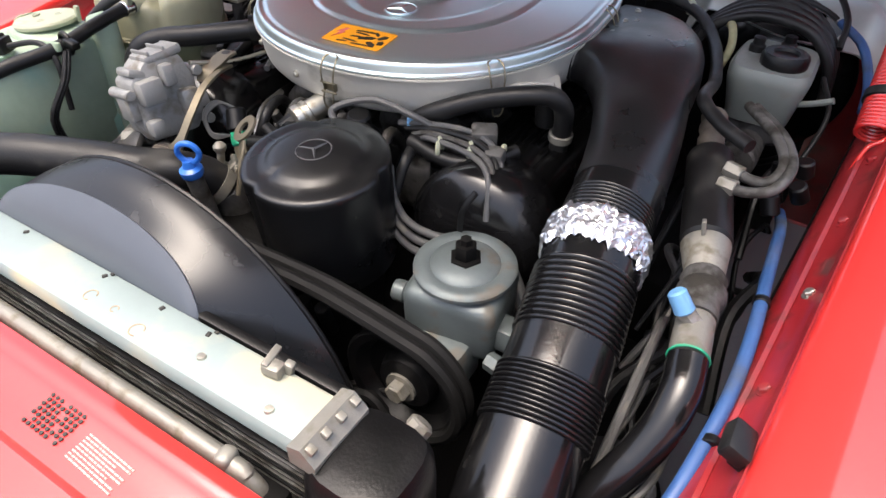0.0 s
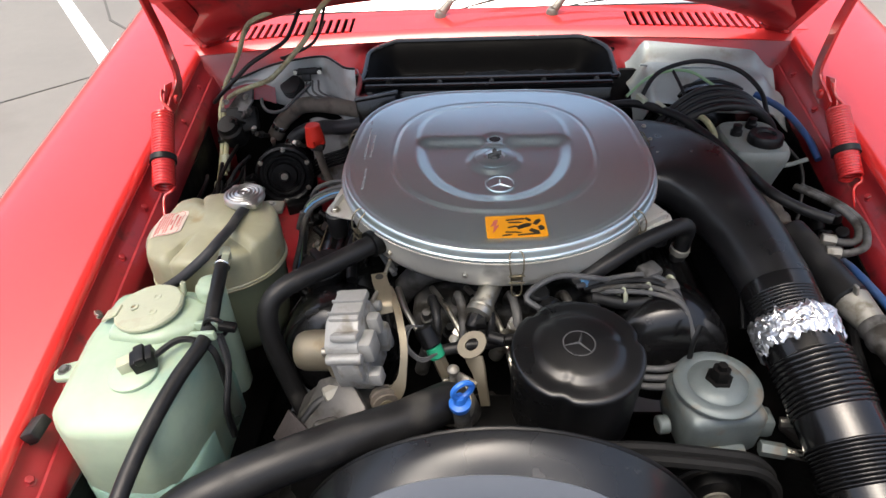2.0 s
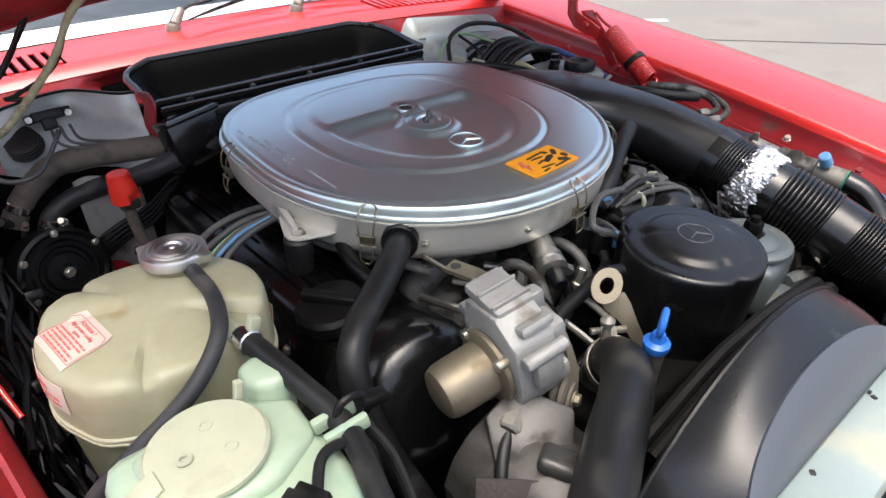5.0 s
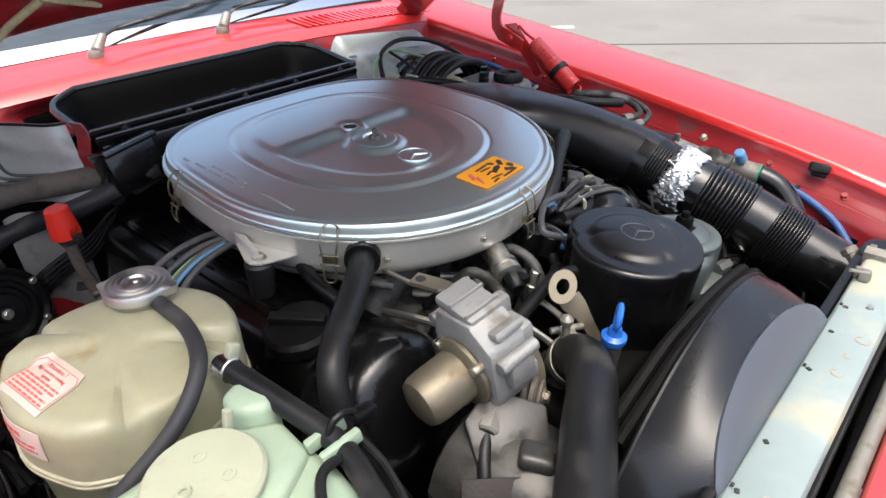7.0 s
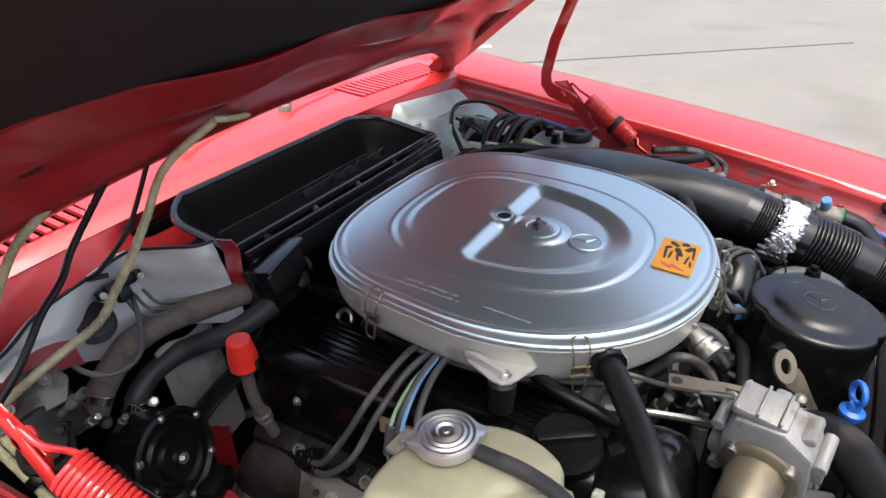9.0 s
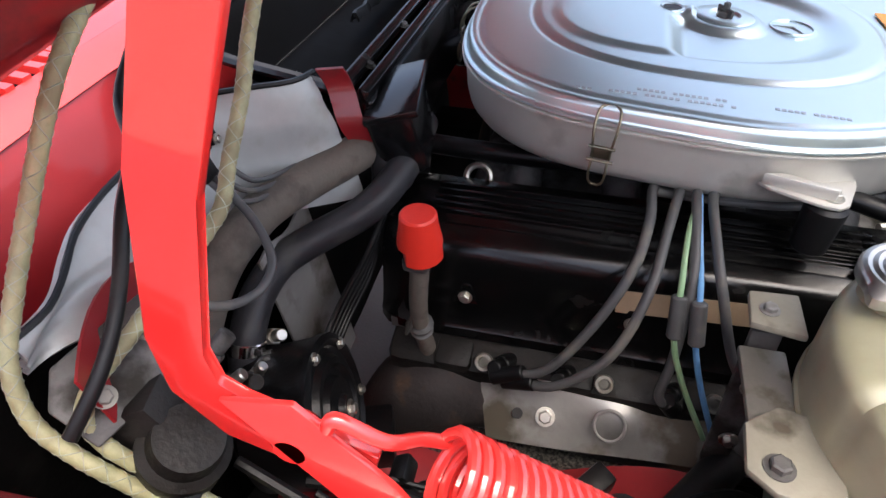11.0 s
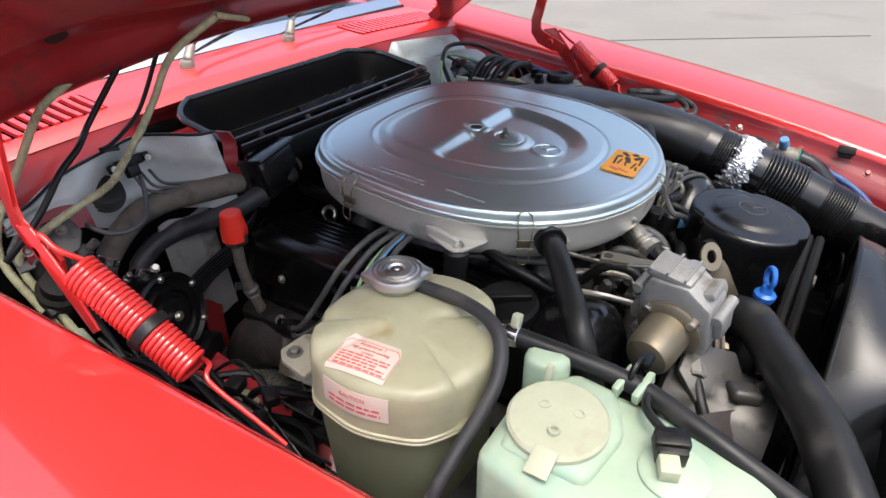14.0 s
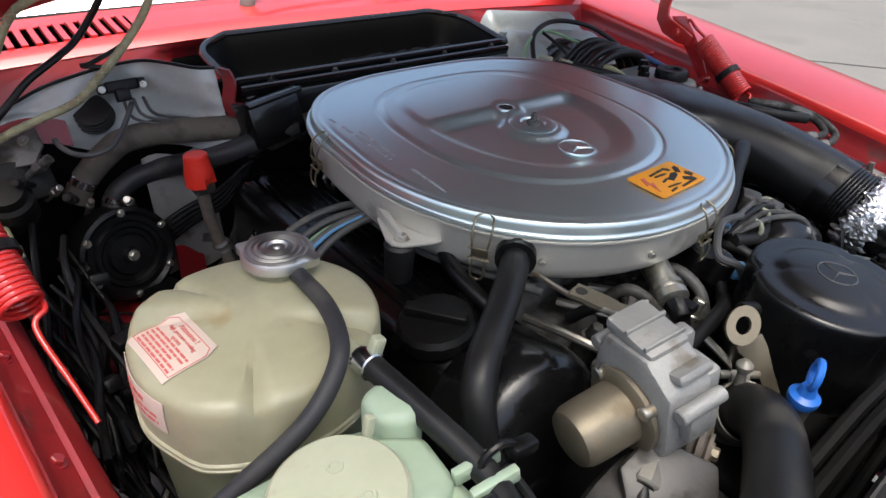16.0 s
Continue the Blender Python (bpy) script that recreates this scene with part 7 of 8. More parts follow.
rbx = thing("rubber_bellows", (-0.409, 0.366, 0.894), "round black rubber bellows on the bulkhead", "rubber cap")
rba = Vector((-0.2, -0.6, 0.7)).normalized()
for k in range(4):
    bm = B()
    lathe(bm, [(0, 0), (0.021 - 0.001 * k, 0), (0.025 - 0.001 * k, 0.002), (0.025 - 0.001 * k, 0.004), (0.020 - 0.001 * k, 0.0055), (0, 0.0055)], Vector((-0.409, 0.366, 0.894)) + rba * 0.0055 * k, rba, 28)
    part("fold", bm, RUBBER, rbx)
bm = B()
sheet(bm, 10, 6, lambda u, v: (-0.545 + 0.100 * u, 0.352 - 0.012 * v - 0.03 * (1 - u) ** 2, 0.905 + 0.016 * math.sin(u * 2.6) - 0.012 * u - 0.030 * v), -0.002)
tagged(part("red_bracket", bm, RED_BAY_SHADED), "red painted ledge behind the valve block", "bracket")
# added sheet that keeps the gap below the mat dark
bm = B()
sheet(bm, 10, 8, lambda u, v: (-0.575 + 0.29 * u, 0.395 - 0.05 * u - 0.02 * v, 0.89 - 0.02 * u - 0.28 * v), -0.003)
part("backing", bm, DARK, shm, "added black sheet darkening the gap below the mat")
# bundle of black pipes behind the horn
for k in range(5):
    bm = B()
    tube(bm, [(-0.262 + 0.004 * k, 0.252 + 0.003 * k, 0.835), (-0.300 + 0.003 * k, 0.262, 0.803 - 0.005 * k), (-0.338, 0.270, 0.787 - 0.007 * k), (-0.372, 0.276, 0.768 - 0.008 * k), (-0.40, 0.285, 0.735 - 0.008 * k)], 0.0030, 8, 6)
    tagged(part("brake_pipe", bm, BLACK), "thin black metal pipe behind the horn", "pipe", "black pipes")
bm = B()
sheet(bm, 8, 10, lambda u, v: (-0.375 + 0.085 * u, 0.318 - 0.03 * v, 0.845 - 0.165 * v + 0.004 * math.sin(u * 8)), -0.002)
tagged(part("ribbed_plate", bm, GRIMY_SHIELD), "dull silver plate behind the pipes", "heat shield")

bm = B()
rod(bm, (-0.5505, 0.288, 0.822), (-0.5495, 0.279, 0.814), 0.0135, chamfer=0.001)
tagged(part("hose_tie", bm, BLACK), "black tie round the two clear hoses", "cable tie")
for y in (0.150, 0.045, -0.045):
    bm = B()
    lathe(bm, [(0.004, -0.002), (0.0075, -0.002), (0.0085, 0.0), (0.0075, 0.004), (0.005, 0.004), (0.004, -0.002)], (-0.325, y, 0.722), (-0.75, 0, 0.66), 20)
    tagged(part("plug_washer", bm, DULL), "dull steel collar on the cylinder head", "collar", "plug collars")

# loose cable clutter below the left spring
rnd = random.Random(33)
loom = thing("wiring_loom", (-0.46, 0.05, 0.62), "tangle of black cables beside the coolant tank", "wiring")
for k in range(11):
    y0 = rnd.uniform(-0.06, 0.22)
    x0 = rnd.uniform(-0.535, -0.455)
    z0 = rnd.uniform(0.62, 0.74)
    bm = B()
    tube(bm, [(x0, y0 + 0.09, z0 - 0.02), (x0 + rnd.uniform(-0.03, 0.03), y0 + 0.03, z0 + rnd.uniform(0, 0.04)), (x0 + rnd.uniform(-0.04, 0.05), y0 - 0.04, z0 + rnd.uniform(0, 0.03)), (x0 + rnd.uniform(-0.05, 0.06), y0 - 0.11, z0 - 0.03)], rnd.choice((0.0025, 0.003, 0.005, 0.008)), 8, 6)
    part("cable", bm, rnd.choice((RUBBER, BLACK, BLACK)), loom)
for k in range(5):
    bm = B()
    block(bm, (0.03, 0.025, 0.02), pose(-0.49 + 0.02 * k, 0.0 + 0.045 * (k % 3), 0.70 + 0.01 * (k % 2), 20 * k, 10, 35 * k), 0.003)
    part("connector", bm, OLD_WHITE if k == 2 else BLACK, loom)
ts = thing("tank_support", (-0.368, -0.048, 0.70), "dull metal support plate beside the coolant tank", "bracket")
bm = B()
block(bm, (0.006, 0.020, 0.16), pose(-0.364, -0.046, 0.770), 0.002)
part("plate", bm, CAST_DARK, ts)
bm = B()
block(bm, (0.10, 0.03, 0.006), pose(-0.42, -0.045, 0.836), 0.002)
part("shelf", bm, DULL, ts)
for z in (0.74, 0.80):
    bm = B()
    bolt(bm, (-0.3725, -0.048, z), (-1, 0, 0), 0.005)
    part("bolt", bm, STEEL, ts)

# black corrugated sleeves, clips and plugs down the dark side of the bay
side_loom = thing("cable_bundle", (-0.5, 0.1, 0.70), "bundle of black corrugated cable sleeves along the bay wall", "wiring")
rnd = random.Random(57)
for k in range(26):
    x0, z0 = -0.545 + 0.012 * (k % 6) + rnd.uniform(-0.006, 0.006), 0.80 - 0.012 * (k // 3) + rnd.uniform(-0.01, 0.01)
    y1 = rnd.uniform(0.16, 0.27)
    bm = B()
    tube(bm, [(x0 + 0.012 * math.sin(6 * u + 2.3 * k), y1 - (y1 + 0.06 + 0.02 * (k % 3)) * u, z0 - 0.05 * u + 0.018 * math.sin(5 * u + 1.7 * k)) for u in (0, 0.17, 0.34, 0.5, 0.67, 0.84, 1)], rnd.choice((0.0018, 0.0028, 0.004)), 8, 6)
    part("cable", bm, rnd.choice((RUBBER, BLACK, BLACK)), side_loom)
for k in range(6):
    bm = B()
    at = (rnd.uniform(-0.53, -0.46), rnd.uniform(-0.03, 0.24), rnd.uniform(0.74, 0.78))
    block(bm, (rnd.uniform(0.014, 0.024), rnd.uniform(0.012, 0.02), 0.014), pose(*at, rnd.uniform(-30, 30), rnd.uniform(-30, 30), rnd.uniform(0, 90)), 0.003)
    part("plug", bm, BLACK, side_loom)
# black sheet added over the left wall to stand for its shade
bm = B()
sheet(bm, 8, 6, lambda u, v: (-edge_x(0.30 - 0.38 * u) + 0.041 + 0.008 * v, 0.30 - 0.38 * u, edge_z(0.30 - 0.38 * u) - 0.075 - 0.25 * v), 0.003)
tagged(part("side_shield", bm, DARK), "added black sheet standing for deep shade along the bay wall", "panel")

# plug leads over the left cover
for k, drop in enumerate((((-0.228, 0.030, 0.862), (-0.272, 0.032, 0.860), (-0.309, 0.040, 0.840), (-0.329, 0.062, 0.794), (-0.340, 0.094, 0.744), (-0.338, 0.128, 0.726)),
                          ((-0.231, 0.009, 0.863), (-0.272, 0.017, 0.856), (-0.318, 0.026, 0.826), (-0.342, 0.046, 0.776), (-0.350, 0.084, 0.738), (-0.340, 0.118, 0.722)),
                          ((-0.233, -0.004, 0.866), (-0.274, -0.003, 0.858), (-0.312, -0.004, 0.832), (-0.330, -0.002, 0.770), (-0.338, 0.002, 0.735), (-0.335, -0.010, 0.720)),
                          ((-0.236, -0.016, 0.866), (-0.278, -0.018, 0.856), (-0.312, -0.026, 0.832), (-0.330, -0.045, 0.780), (-0.338, -0.070, 0.750), (-0.338, -0.090, 0.73)))):
    t = thing("plug_lead", drop[-1], "grey rubber spark plug lead", "ignition lead", "plug leads")
    bm = B()
    tube(bm, [(-0.150, -0.20 + 0.010 * k, 0.842), (-0.185, -0.135 + 0.008 * k, 0.848 + 0.004 * k), (-0.212, -0.075 + 0.012 * k, 0.850 + 0.004 * k), (-0.222, -0.025 + 0.014 * (3 - k), 0.855 + 0.003 * k), *drop], 0.0041, 10, 7)
    part("lead", bm, CABLE, t)
    bm = B()
    a, c = Vector(drop[-2]), Vector(drop[-1])
    rod(bm, a.lerp(c, 0.55), c + (c - a) * 0.35, 0.0068, 0.0078, 12, 0.001)
    part("boot", bm, BLACK, t, "black rubber boot")
bm = B()
for k in (0, 1):
    rod(bm, (-0.318 - 0.004 * k, 0.004 - 0.014 * k, 0.828), (-0.330 - 0.004 * k, 0.002 - 0.016 * k, 0.795), 0.0062, chamfer=0.0015)
tagged(part("wire_sleeve", bm, CABLE), "pair of grey sleeves on the thin wires", "cable sleeve")
for k, mt in enumerate((TEAL, BLUE_PALE)):
    bm = B()
    tube(bm, [(-0.236, -0.006, 0.866), (-0.276, 0.002 - 0.008 * k, 0.857), (-0.316, 0.004 - 0.014 * k, 0.832), (-0.330, 0.002 - 0.016 * k, 0.795), (-0.338, -0.012 - 0.014 * k, 0.755), (-0.345, -0.040 - 0.008 * k, 0.70)], 0.0024, 8, 6)
    tagged(part("sensor_wire", bm, (GREEN, BLUE_PALE)[k]), ("thin green wire among the plug leads", "thin blue wire among the plug leads")[k], "wire")
bm = B()
tube(bm, [(-0.36, -0.06, 0.70), (-0.40, -0.03, 0.69), (-0.43, 0.0, 0.67), (-0.46, 0.06, 0.64)], 0.016, 12, 5)
tagged(part("loom_sleeve", bm, RUBBER), "thick black corrugated cable sleeve", "cable sleeve")
bm = B()
torus(bm, (-0.168, 0.19, 0.813), (-0.9, 0, 0.5), 0.012, 0.0035, 24, 8)
tagged(part("lifting_eye", bm, STEEL), "dull steel lifting eye on the engine", "lifting eye")
bm = B()
tube(bm, [(-0.15, 0.26, 0.835), (-0.16, 0.16, 0.838), (-0.168, 0.03, 0.845), (-0.17, -0.06, 0.852)], 0.010, 12, 5)
tagged(part("fuel_rail", bm, BLACK), "black fuel rail beside the cover", "pipe")
bm = B()
tube(bm, [(-0.175, -0.05, 0.858), (-0.20, -0.10, 0.864), (-0.215, -0.15, 0.858), (-0.21, -0.21, 0.84)], 0.008, 12, 6)
tagged(part("vacuum_line", bm, BLACK), "black vacuum line over the cover", "hose")

# clear braided washer hoses hanging from the bonnet
for pts, lab in (([hood_pt(-0.265, 0.30, 0.02), (-0.315, 0.290, 1.075), (-0.348, 0.300, 1.023), (-0.380, 0.297, 0.989), (-0.410, 0.296, 0.961), (-0.436, 0.293, 0.941), (-0.475, 0.302, 0.925), (-0.512, 0.312, 0.909), (-0.544, 0.326, 0.886), (-0.552, 0.318, 0.862), (-0.547, 0.292, 0.829), (-0.544, 0.258, 0.797), (-0.542, 0.225, 0.768)], "yellowed braided clear hose hanging from the bonnet"),
                 ([hood_pt(-0.42, 0.19, 0.01), (-0.470, 0.338, 1.035), (-0.504, 0.352, 0.978), (-0.530, 0.358, 0.938), (-0.548, 0.358, 0.912), (-0.559, 0.350, 0.882), (-0.562, 0.328, 0.861), (-0.558, 0.297, 0.829), (-0.554, 0.262, 0.797), (-0.548, 0.20, 0.766), (-0.54, 0.14, 0.74)], "yellowed clear hose along the wing")):
    t = thing("washer_hose", pts[-1], lab, "hose", "washer hoses")
    bm = B()
    tube(bm, pts, 0.0048, 14, 8)
    hz = part("hose", bm, BRAID, t)
    path = spline(pts, 40)
    fr = frames(path)
    for turn, lead in ((1, 0), (1, math.pi), (-1, 0), (-1, math.pi)):
        bm = B()
        run = 0.0
        helix = []
        for i, (p, sd, up) in enumerate(fr):
            if i:
                run += (p - fr[i - 1][0]).length
            a = turn * run / 0.0045 + lead
            helix.append(p + sd * (0.0048 * math.cos(a)) + up * (0.0048 * math.sin(a)))
        tube(bm, helix, 0.0004, 4, 1)
        part("braid_thread", bm, OLD_WHITE, hz)
    bm = B()
    q = Vector(pts[-2])
    rod(bm, q, q.lerp(Vector(pts[-1]), 0.8), 0.009, chamfer=0.002)
    part("joint", bm, OLD_WHITE, t)
bm = B()
tube(bm, [hood_pt(-0.265, 0.30, 0.018), hood_pt(-0.225, 0.285, 0.02), hood_pt(-0.185, 0.26, 0.014)], 0.004, 8, 5)
tagged(part("hose_nozzle", bm, BRAID), "clear hose clipped under the bonnet", "hose")
bm = B()
tube(bm, [hood_pt(-0.36, 0.21, 0.01), (-0.405, 0.36, 1.0), (-0.440, 0.335, 0.982), (-0.475, 0.323, 0.964), (-0.502, 0.313, 0.943), (-0.522, 0.309, 0.926), (-0.543, 0.310, 0.908), (-0.566, 0.318, 0.886)], 0.0042, 10, 8)
tagged(part("bonnet_wire", bm, RUBBER), "thin black wire hanging from the bonnet", "wire")
bm = B()
tube(bm, [hood_pt(-0.31, 0.22, 0.01), (-0.345, 0.345, 1.0), (-0.40, 0.33, 0.975), (-0.415, 0.335, 0.97), (-0.395, 0.325, 0.968)], 0.003, 8, 6)
tagged(part("bonnet_wire", bm, RUBBER), "thin black wire tied under the bonnet", "wire")

# ---- black air inlet tray on the cowl ----
tray = thing("cowl_air_inlet", (0, 0.33, 0.86), "black ribbed plastic air inlet in the bulkhead", "air inlet")


def inlet(u, v):
    y = 0.447 - 0.157 * v
    rim = min(smooth01(u, 0.0, 0.14), smooth01(1 - u, 0.0, 0.14), smooth01(v, 0.0, 0.35), smooth01(1 - v, 0.0, 0.12))
    x = (-0.245 + 0.48 * u) * (0.80 + 0.22 * (1 - (1 - min(1, v / 0.4)) ** 2))
    return (x, y, 0.960 - 0.026 * v - 0.050 * rim)


part("tray", sheet(B(), 44, 26, inlet, -0.003), INLET_BLACK, tray, "recessed black tray", 35)
bm = B()
edge = [inlet(k / 12, 0) for k in range(13)] + [inlet(1, k / 8) for k in range(1, 9)] + [inlet(1 - k / 12, 1) for k in range(1, 13)] + [inlet(0, 1 - k / 8) for k in range(1, 9)]
tube(bm, edge, 0.0055, 8, 3)
part("rim", bm, BLACK_GLOSS, tray)
for y, z in ((0.290, 0.9335), (0.274, 0.9265)):
    bm = B()
    block(bm, (0.475, 0.011, 0.014), pose(-0.008, y, z, 20, 0, 0), 0.003)
    part("rib", bm, BLACK_GLOSS, tray)
bm = B()
block(bm, (0.47, 0.012, 0.075), pose(-0.008, 0.266, 0.885, -8, 0, 0), 0.004)
part("front_wall", bm, BLACK_GLOSS, tray)
bm = B()
block(bm, (0.078, 0.042, 0.062), pose(-0.220, 0.248, 0.895, -14, -6, 10), 0.006, 2)
bx = part("end_box", bm, BLACK_GLOSS, tray, "glossy black plastic end box")
bm = B()
block(bm, (0.084, 0.048, 0.008), pose(-0.221, 0.252, 0.922, -14, -6, 10), 0.003)
part("box_lid", bm, BLACK_GLOSS, bx)
for x in (-0.20, -0.10, 0.0, 0.1, 0.2):
    bm = B()
    bolt(bm, (x, 0.282, 0.934), (0, -0.3, 1), 0.0035)
    part("screw", bm, CAST_DARK, tray)
bm = B()
sheet(bm, 20, 3, lambda u, v: (-0.05 + 0.22 * u, 0.36 - 0.012 * v + 0.003 * math.sin(u * 40), 0.914 + 0.012 * math.sin(v * 3) + 0.004 * noise.noise(Vector((u * 20, v, 0)))), -0.003)
part("foam_strip", bm, BLACK, tray, "ragged black foam strip")

# ---- right rear: booster shield, brake reservoir, hoses ----
bs = thing("booster_heat_shield", (0.43, 0.36, 0.85), "dull silver metal shield over the brake booster", "heat shield")


def booster(u, v):
    x = 0.285 + 0.30 * u
    y = 0.432 - 0.15 * v - 0.02 * u
    z = 0.958 - 0.028 * u - 0.030 * smooth01(v, 0.0, 0.30) - 0.045 * smooth01(v, 0.45, 1.0) - 0.035 * smooth01(u, 0.82, 1.0) - 0.05 * smooth01(0.12 - u, 0, 0.12)
    return (x, y, z + 0.004 * math.sin(u * 9) * smooth01(v, 0.1, 0.4) - 0.004 * math.exp(-((v - 0.25) / 0.06) ** 2))


part("shield", sheet(B(), 36, 20, booster, -0.002), BOOSTER_GREY, bs, "", 60)
bm = B()
tube(bm, [(0.30, 0.37, 0.925), (0.38, 0.365, 0.92), (0.45, 0.365, 0.918), (0.50, 0.37, 0.91)], 0.0025, 6, 4)
part("pressed_bead", bm, BOOSTER_GREY, bs)
bo = thing("brake_booster", (0.43, 0.30, 0.74), "black round brake booster", "brake booster")
bm = B()
lathe(bm, [(0, 0), (0.11, 0), (0.118, 0.01), (0.118, 0.05), (0.10, 0.07), (0.04, 0.085), (0.03, 0.12), (0, 0.12)], (0.43, 0.35, 0.79), (0, -1, 0), 48)
part("shell", bm, BLACK_PAINT, bo)
part("crimped_rim", torus(B(), (0.43, 0.318, 0.79), (0, 1, 0), 0.118, 0.004, 48, 8), BLACK, bo, "crimped black rim of the shell")
part("cylinder", rod(B(), (0.43, 0.235, 0.79), (0.43, 0.10, 0.795), 0.022, chamfer=0.003), CAST, bo, "dull cast brake cylinder")
res = thing("brake_fluid_reservoir", (0.442, 0.12, 0.80), "clouded plastic brake fluid reservoir with black cap", "fluid reservoir")
bm = B()
rings(bm, [oval((0.445, 0.115 + 0.3 * (0.88 - z) * 0, z), (1, 0, 0), (0, 1, 0), w, d, 4.5, 32) for z, w, d in ((0.812, 0.035, 0.040), (0.816, 0.040, 0.048), (0.84, 0.044, 0.055), (0.872, 0.050, 0.064), (0.882, 0.050, 0.064), (0.889, 0.046, 0.060), (0.890, 0.03, 0.04))])
part("bowl", bm, GREY_PLASTIC, res, "clouded white plastic bowl", 40)
bm = B()
lathe(bm, [(0, 0), (0.026, 0), (0.028, 0.002), (0.028, 0.014), (0.025, 0.018), (0.016, 0.018), (0.014, 0.014), (0, 0.014)], (0.456, 0.092, 0.888), (0, 0, 1), 40, lambda a, z: 1 + 0.02 * math.cos(20 * a))
part("cap", bm, BLACK, res, "black screw cap")
for x, y in ((0.418, 0.122), (0.452, 0.148)):
    bm = B()
    lathe(bm, [(0, 0), (0.010, 0), (0.010, 0.010), (0.0075, 0.012), (0.0075, 0.020), (0, 0.021)], (x, y, 0.888), (0, 0, 1), 20)
    part("stub", bm, BLACK, res)
bm = B()
block(bm, (0.07, 0.07, 0.03), pose(0.445, 0.115, 0.80), 0.008)
rod(bm, (0.445, 0.03, 0.775), (0.445, 0.25, 0.785), 0.024, chamfer=0.003)
part("master_cylinder", bm, CAST_DARK, res, "grimy cast master cylinder")
bm = B()
tube(bm, [(0.475, 0.085, 0.845), (0.50, 0.075, 0.855), (0.525, 0.07, 0.868)], 0.004, 8, 4)
part("rod", bm, GREY_PLASTIC, res)
for k in range(4):
    t = thing("vacuum_hose_loop", (0.42, 0.2, 0.86), "black rubber hose looped in an arch", "hose", "looped hoses")
    y = 0.175 + 0.022 * k
    bm = B()
    tube(bm, [(0.325 - 0.003 * k, y, 0.855), (0.345, y + 0.002, 0.89), (0.385, y + 0.004, 0.912 + 0.002 * k), (0.43, y + 0.003, 0.917 + 0.002 * k), (0.475, y, 0.905), (0.505, y - 0.004, 0.87), (0.515, y - 0.006, 0.82)], 0.0072, 12, 6)
    part("hose", bm, RUBBER, t)
for pts, r, mt, lab in (([(0.255, 0.26, 0.905), (0.30, 0.29, 0.93), (0.35, 0.31, 0.935), (0.39, 0.315, 0.928), (0.42, 0.29, 0.915), (0.44, 0.27, 0.905)], 0.003, GREEN, "bright green wire over the booster"),
                        ([(0.28, 0.255, 0.90), (0.32, 0.30, 0.935), (0.40, 0.33, 0.945), (0.47, 0.31, 0.935), (0.505, 0.265, 0.91), (0.51, 0.22, 0.88)], 0.0045, RUBBER, "black wire arching over the booster"),
                        ([(0.35, 0.31, 0.935), (0.36, 0.27, 0.915), (0.37, 0.24, 0.89)], 0.003, RUBBER, "thin black wire over the booster"),
                        ([(0.50, 0.27, 0.90), (0.535, 0.22, 0.89), (0.555, 0.15, 0.87), (0.56, 0.1, 0.85)], 0.006, BLUE_HOSE, "blue hose beside the red wing"),
                        ([(0.36, 0.195, 0.895), (0.375, 0.165, 0.90), (0.385, 0.13, 0.885), (0.38, 0.11, 0.86)], 0.0055, BRAID, "yellowed hose beside the reservoir"),
                        ([(0.505, 0.13, 0.87), (0.525, 0.08, 0.845), (0.515, 0.03, 0.80), (0.49, -0.02, 0.76)], 0.0032, RUBBER, "thin black wire below the reservoir")):
    bm = B()
    tube(bm, pts, r, 10, 7)
    tagged(part("wire" if r < 0.005 else "hose", bm, mt), lab, "wire" if r < 0.005 else "hose")
for at in ((0.275, 0.225, 0.912), (0.305, 0.205, 0.905)):
    bm = B()
    block(bm, (0.010, 0.024, 0.018), pose(*at, 10, 0, 30), 0.002)
    tagged(part("cable_clip", bm, OLD_WHITE), "pale plastic cable clip on the hoses", "clip", "cable clips")
bm = B()
tube(bm, [(0.22, 0.245, 0.895), (0.27, 0.225, 0.905), (0.33, 0.175, 0.902), (0.37, 0.10, 0.892), (0.395, 0.0, 0.888), (0.40, -0.08, 0.897), (0.43, -0.12, 0.892), (0.465, -0.145, 0.888)], 0.0078, 12, 7)
tagged(part("vacuum_pipe", bm, RUBBER), "black rubber pipe along the intake duct", "hose")

# air-conditioning drier, hoses and valves along the right wing
ac = thing("air_conditioning_line", (0.46, -0.25, 0.76), "dull air-conditioning hose with fittings and a blue cap", "hose")
bm = B()
tube(bm, [(0.412, -0.045, 0.866), (0.418, -0.075, 0.858), (0.426, -0.105, 0.848)], lambda u: 0.0125 + 0.0022 * (math.sin(u * 19) > 0), 16, 8)
part("braided_end", bm, RUBBER_BROWN, ac, "brown ribbed hose end")
bm = B()
a, c = Vector((0.428, -0.11, 0.846)), Vector((0.463, -0.245, 0.826))
rod(bm, a, c, 0.0245, chamfer=0.004, seg=28)
part("muffler", bm, RUBBER, ac, "dark grey cylindrical muffler")
bm = B()
d = (c - a).normalized()
rod(bm, c, c + d * 0.042, 0.0235, 0.018, 24, 0.002)
part("ferrule", bm, DULL, ac, "dull aluminium ferrule")
bm = B()
block(bm, (0.022, 0.008, 0.004), plane_at(c + d * 0.010 + Vector((-0.008, 0, 0.024)), (1, 0.2, 0.2), (0, 1, 0)), 0.001)
part("tab", bm, DULL, ac)
bm = B()
e = c + d * 0.042
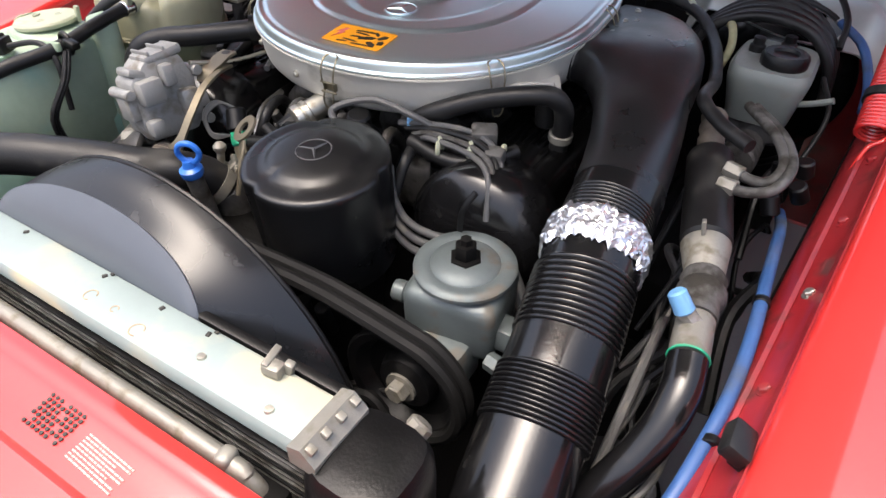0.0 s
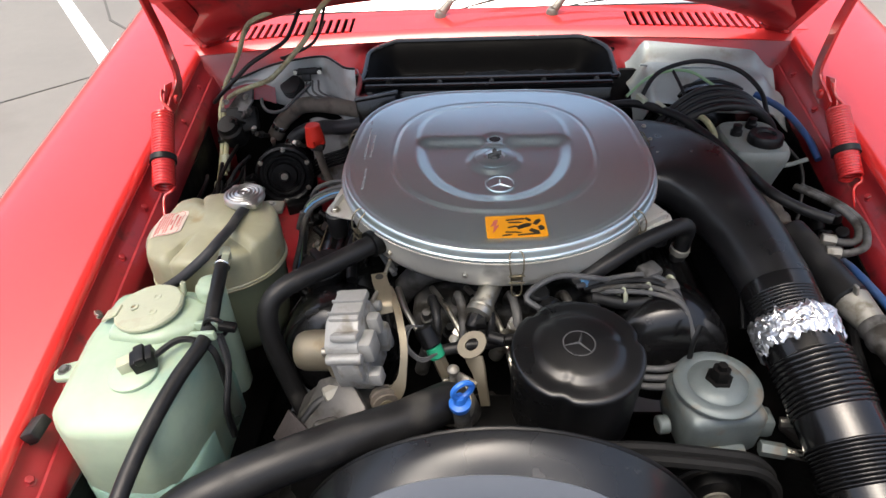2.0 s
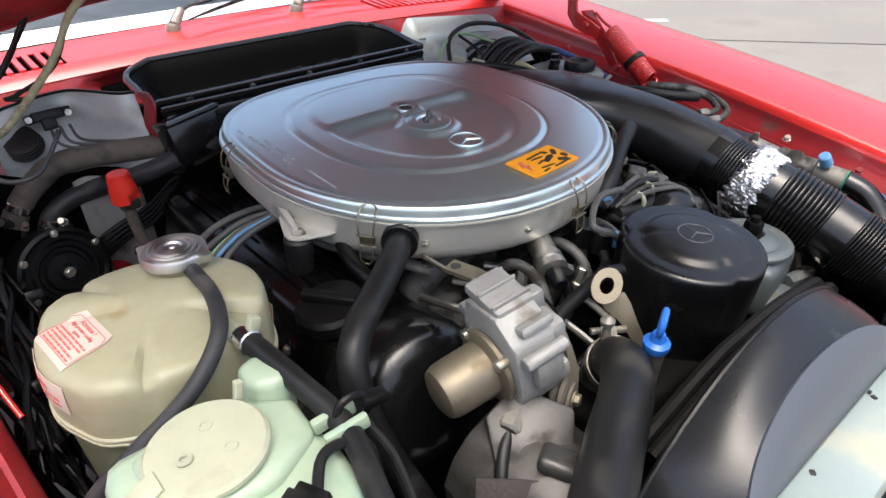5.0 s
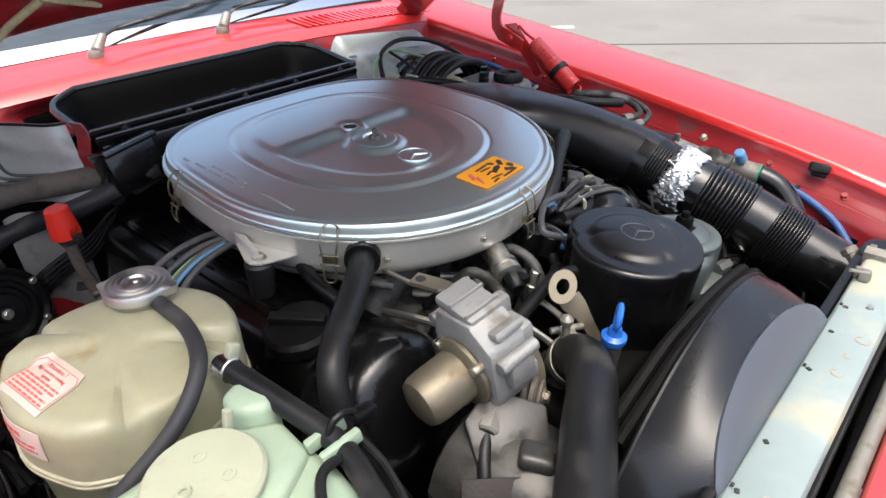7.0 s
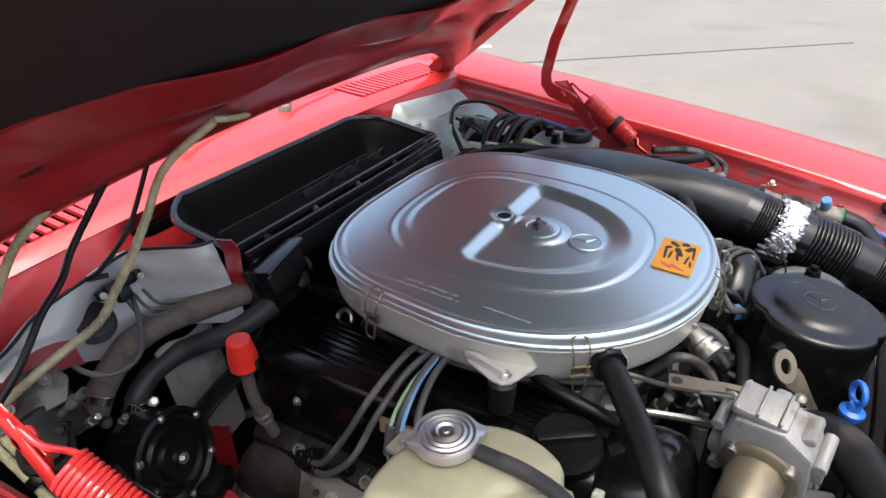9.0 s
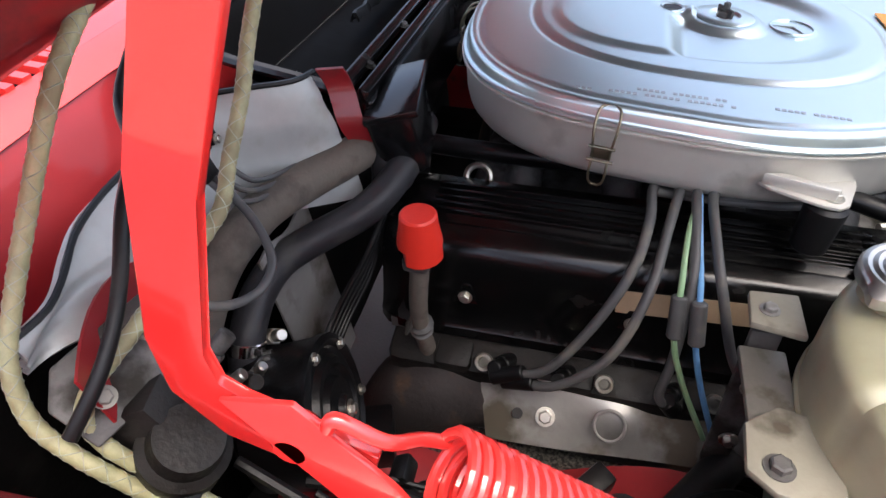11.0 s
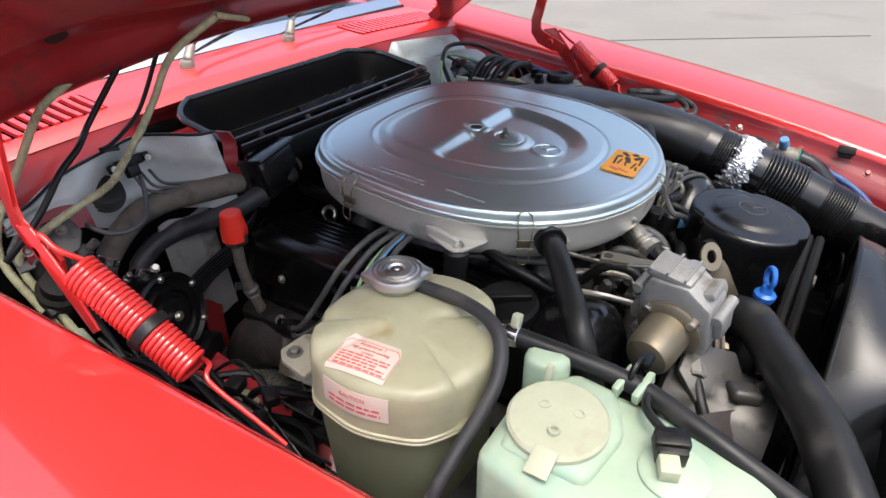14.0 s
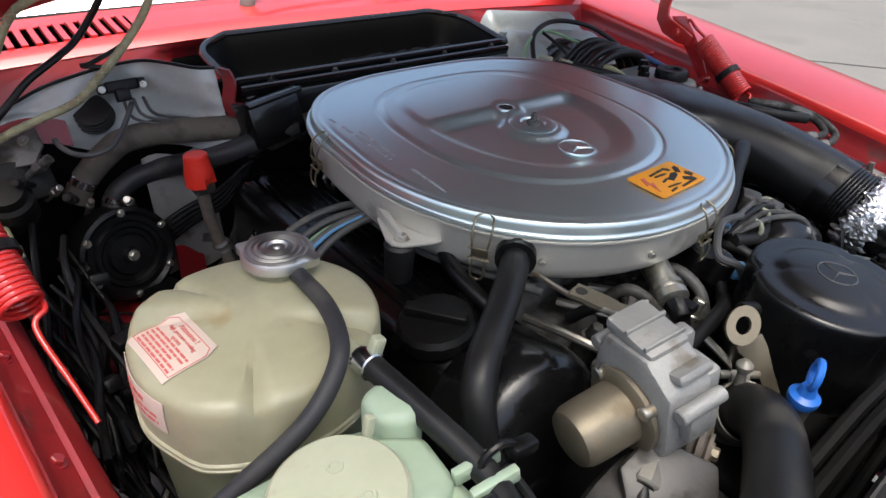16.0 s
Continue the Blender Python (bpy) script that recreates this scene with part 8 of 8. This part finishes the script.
lathe(bm, [(0, 0), (0.019, 0), (0.021, 0.006), (0.019, 0.014), (0.022, 0.020), (0.022, 0.030), (0.018, 0.036), (0.018, 0.055), (0, 0.056)], e, (0.15, -1, -0.1), 24)
part("coupling", bm, CAST_DARK, ac)
bm = B()
f = e + Vector((0.15, -1, -0.1)).normalized() * 0.056
lathe(bm, [(0, 0), (0.0165, 0), (0.0165, 0.012), (0.0168, 0.014), (0.0168, 0.040), (0.017, 0.043), (0, 0.043)], f, (0.15, -1, -0.12), 24)
part("crimp", bm, DULL, ac, "dull pale crimp sleeve")
g = f + Vector((0.15, -1, -0.12)).normalized() * 0.043
bm = B()
tube(bm, [g, g + Vector((0.004, -0.03, -0.012)), g + Vector((-0.002, -0.06, -0.04)), g + Vector((-0.025, -0.095, -0.085)), g + Vector((-0.06, -0.12, -0.14)), g + Vector((-0.09, -0.13, -0.22))], 0.0168, 18, 7)
part("hose", bm, BLACK_GLOSS, ac, "glossy black hose")
bm = B()
torus(bm, g, (0.15, -1, -0.12), 0.0168, 0.0012, 24, 6)
part("seal_ring", bm, TEAL, ac)
bm = B()
rod(bm, (0.485, -0.352, 0.82), (0.470, -0.357, 0.836), 0.008, chamfer=0.001, seg=6)
valve_stem = part("valve_stem", bm, CAST, ac)
bm = B()
rod(bm, (0.473, -0.357, 0.833), (0.460, -0.354, 0.850), 0.0090, 0.0082, 16, 0.002)
part("valve_cap", bm, BLUE_PALE, valve_stem, "pale blue plastic valve cap")
for k in range(2):
    bm = B()
    tube(bm, [(0.458, -0.160 - 0.020 * k, 0.866 - 0.008 * k), (0.478, -0.166 - 0.019 * k, 0.864 - 0.004 * k), (0.495 + 0.006 * k, -0.165 - 0.013 * k, 0.868), (0.500 + 0.008 * k, -0.142 - 0.004 * k, 0.880), (0.482 + 0.008 * k, -0.108, 0.890), (0.445 + 0.008 * k, -0.060, 0.893)], 0.0055, 12, 6)
    part("return_pipe", bm, CAST_DARK, ac, "dull aluminium bent pipe")
    bm = B()
    rod(bm, (0.450, -0.158 - 0.020 * k, 0.866 - 0.008 * k), (0.468, -0.163 - 0.020 * k, 0.865 - 0.006 * k), 0.0085, chamfer=0.001, seg=6)
    part("union_nut", bm, DULL, ac)
bm = B()
tube(bm, [(0.515, -0.06, 0.775), (0.520, -0.12, 0.795), (0.522, -0.177, 0.803), (0.524, -0.24, 0.806), (0.527, -0.30, 0.806), (0.528, -0.36, 0.80), (0.524, -0.42, 0.788), (0.51, -0.50, 0.755), (0.48, -0.56, 0.70)], 0.0062, 14, 7)
bh = thing("blue_hose", (0.52, -0.3, 0.79), "blue rubber hose along the red wing", "hose")
part("hose", bm, BLUE_HOSE, bh)
for y, z in ((-0.27, 0.8065), (-0.43, 0.785)):
    bm = B()
    rod(bm, (0.5258, y, z), (0.5262, y - 0.008, z - 0.0003), 0.0078, chamfer=0.001)
    part("tie", bm, BLACK, bh)
rnd = random.Random(44)
rl = thing("wiring_loom", (0.47, -0.1, 0.68), "dark cables and fittings beside the red wing", "wiring")
for k in range(18):
    x0, y0, z0 = rnd.uniform(0.42, 0.52), rnd.uniform(-0.35, 0.05), rnd.uniform(0.66, 0.76)
    bm = B()
    tube(bm, [(x0, y0 + 0.1, z0 - 0.03), (x0 + rnd.uniform(-0.03, 0.03), y0 + 0.03, z0 + 0.02), (x0 + rnd.uniform(-0.03, 0.03), y0 - 0.04, z0 + 0.01), (x0 + rnd.uniform(-0.04, 0.04), y0 - 0.12, z0 - 0.05)], rnd.choice((0.0025, 0.0035, 0.005, 0.008)), 8, 6)
    part("cable", bm, rnd.choice((RUBBER, BLACK, CABLE, BLACK)), rl)
for k in range(6):
    bm = B()
    at = Vector((rnd.uniform(0.50, 0.53), rnd.uniform(-0.14, -0.05), rnd.uniform(0.80, 0.84)))
    rod(bm, at, at + Vector((rnd.uniform(-0.01, 0.01), rnd.uniform(-0.01, 0.01), 0.02)), 0.010, chamfer=0.002)
    part("plug", bm, BLACK, rl)
rb = thing("round_black_canister", (0.46, -0.43, 0.62), "round black canister low beside the duct", "canister")
bm = B()
lathe(bm, [(0, 0), (0.045, 0), (0.05, 0.006), (0.05, 0.06), (0.044, 0.072), (0.02, 0.075), (0, 0.075)], (0.462, -0.44, 0.63), (0, -0.2, 1), 32)
part("shell", bm, BLACK_GLOSS, rb)
bm = B()
tube(bm, [(0.44, -0.55, 0.69), (0.47, -0.51, 0.715), (0.495, -0.46, 0.73), (0.50, -0.41, 0.72)], 0.0035, 8, 6)
tagged(part("wire", bm, CABLE), "thin grey wire near the front corner", "wire")

# the same on the right: shade below the flange as a black sheet
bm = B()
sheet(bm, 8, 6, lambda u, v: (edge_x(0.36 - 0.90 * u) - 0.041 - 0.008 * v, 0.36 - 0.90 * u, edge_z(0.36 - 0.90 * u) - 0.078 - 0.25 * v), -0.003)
tagged(part("side_shield", bm, DARK), "added black sheet standing for deep shade along the bay wall", "panel")

# steering box and dark masses low in the bay
low = thing("subframe_clutter", (0, 0, 0.40), "oily dark castings low in the engine bay", "engine castings")
bm = B()
block(bm, (0.10, 0.30, 0.14), pose(0.40, 0.02, 0.60, 0, 10, 0), 0.02, 2)
part("steering_box", bm, DARK, low)
bm = B()
block(bm, (0.11, 0.18, 0.12), pose(-0.32, -0.42, 0.56, 0, 10, 0), 0.02, 2)
rod(bm, (-0.30, -0.48, 0.62), (-0.25, -0.38, 0.64), 0.03, chamfer=0.004)
part("compressor", bm, DARK, low)
bm = B()
block(bm, (0.9, 0.5, 0.03), pose(0, -0.30, 0.36), 0.01)
part("undertray", bm, DARK, low)
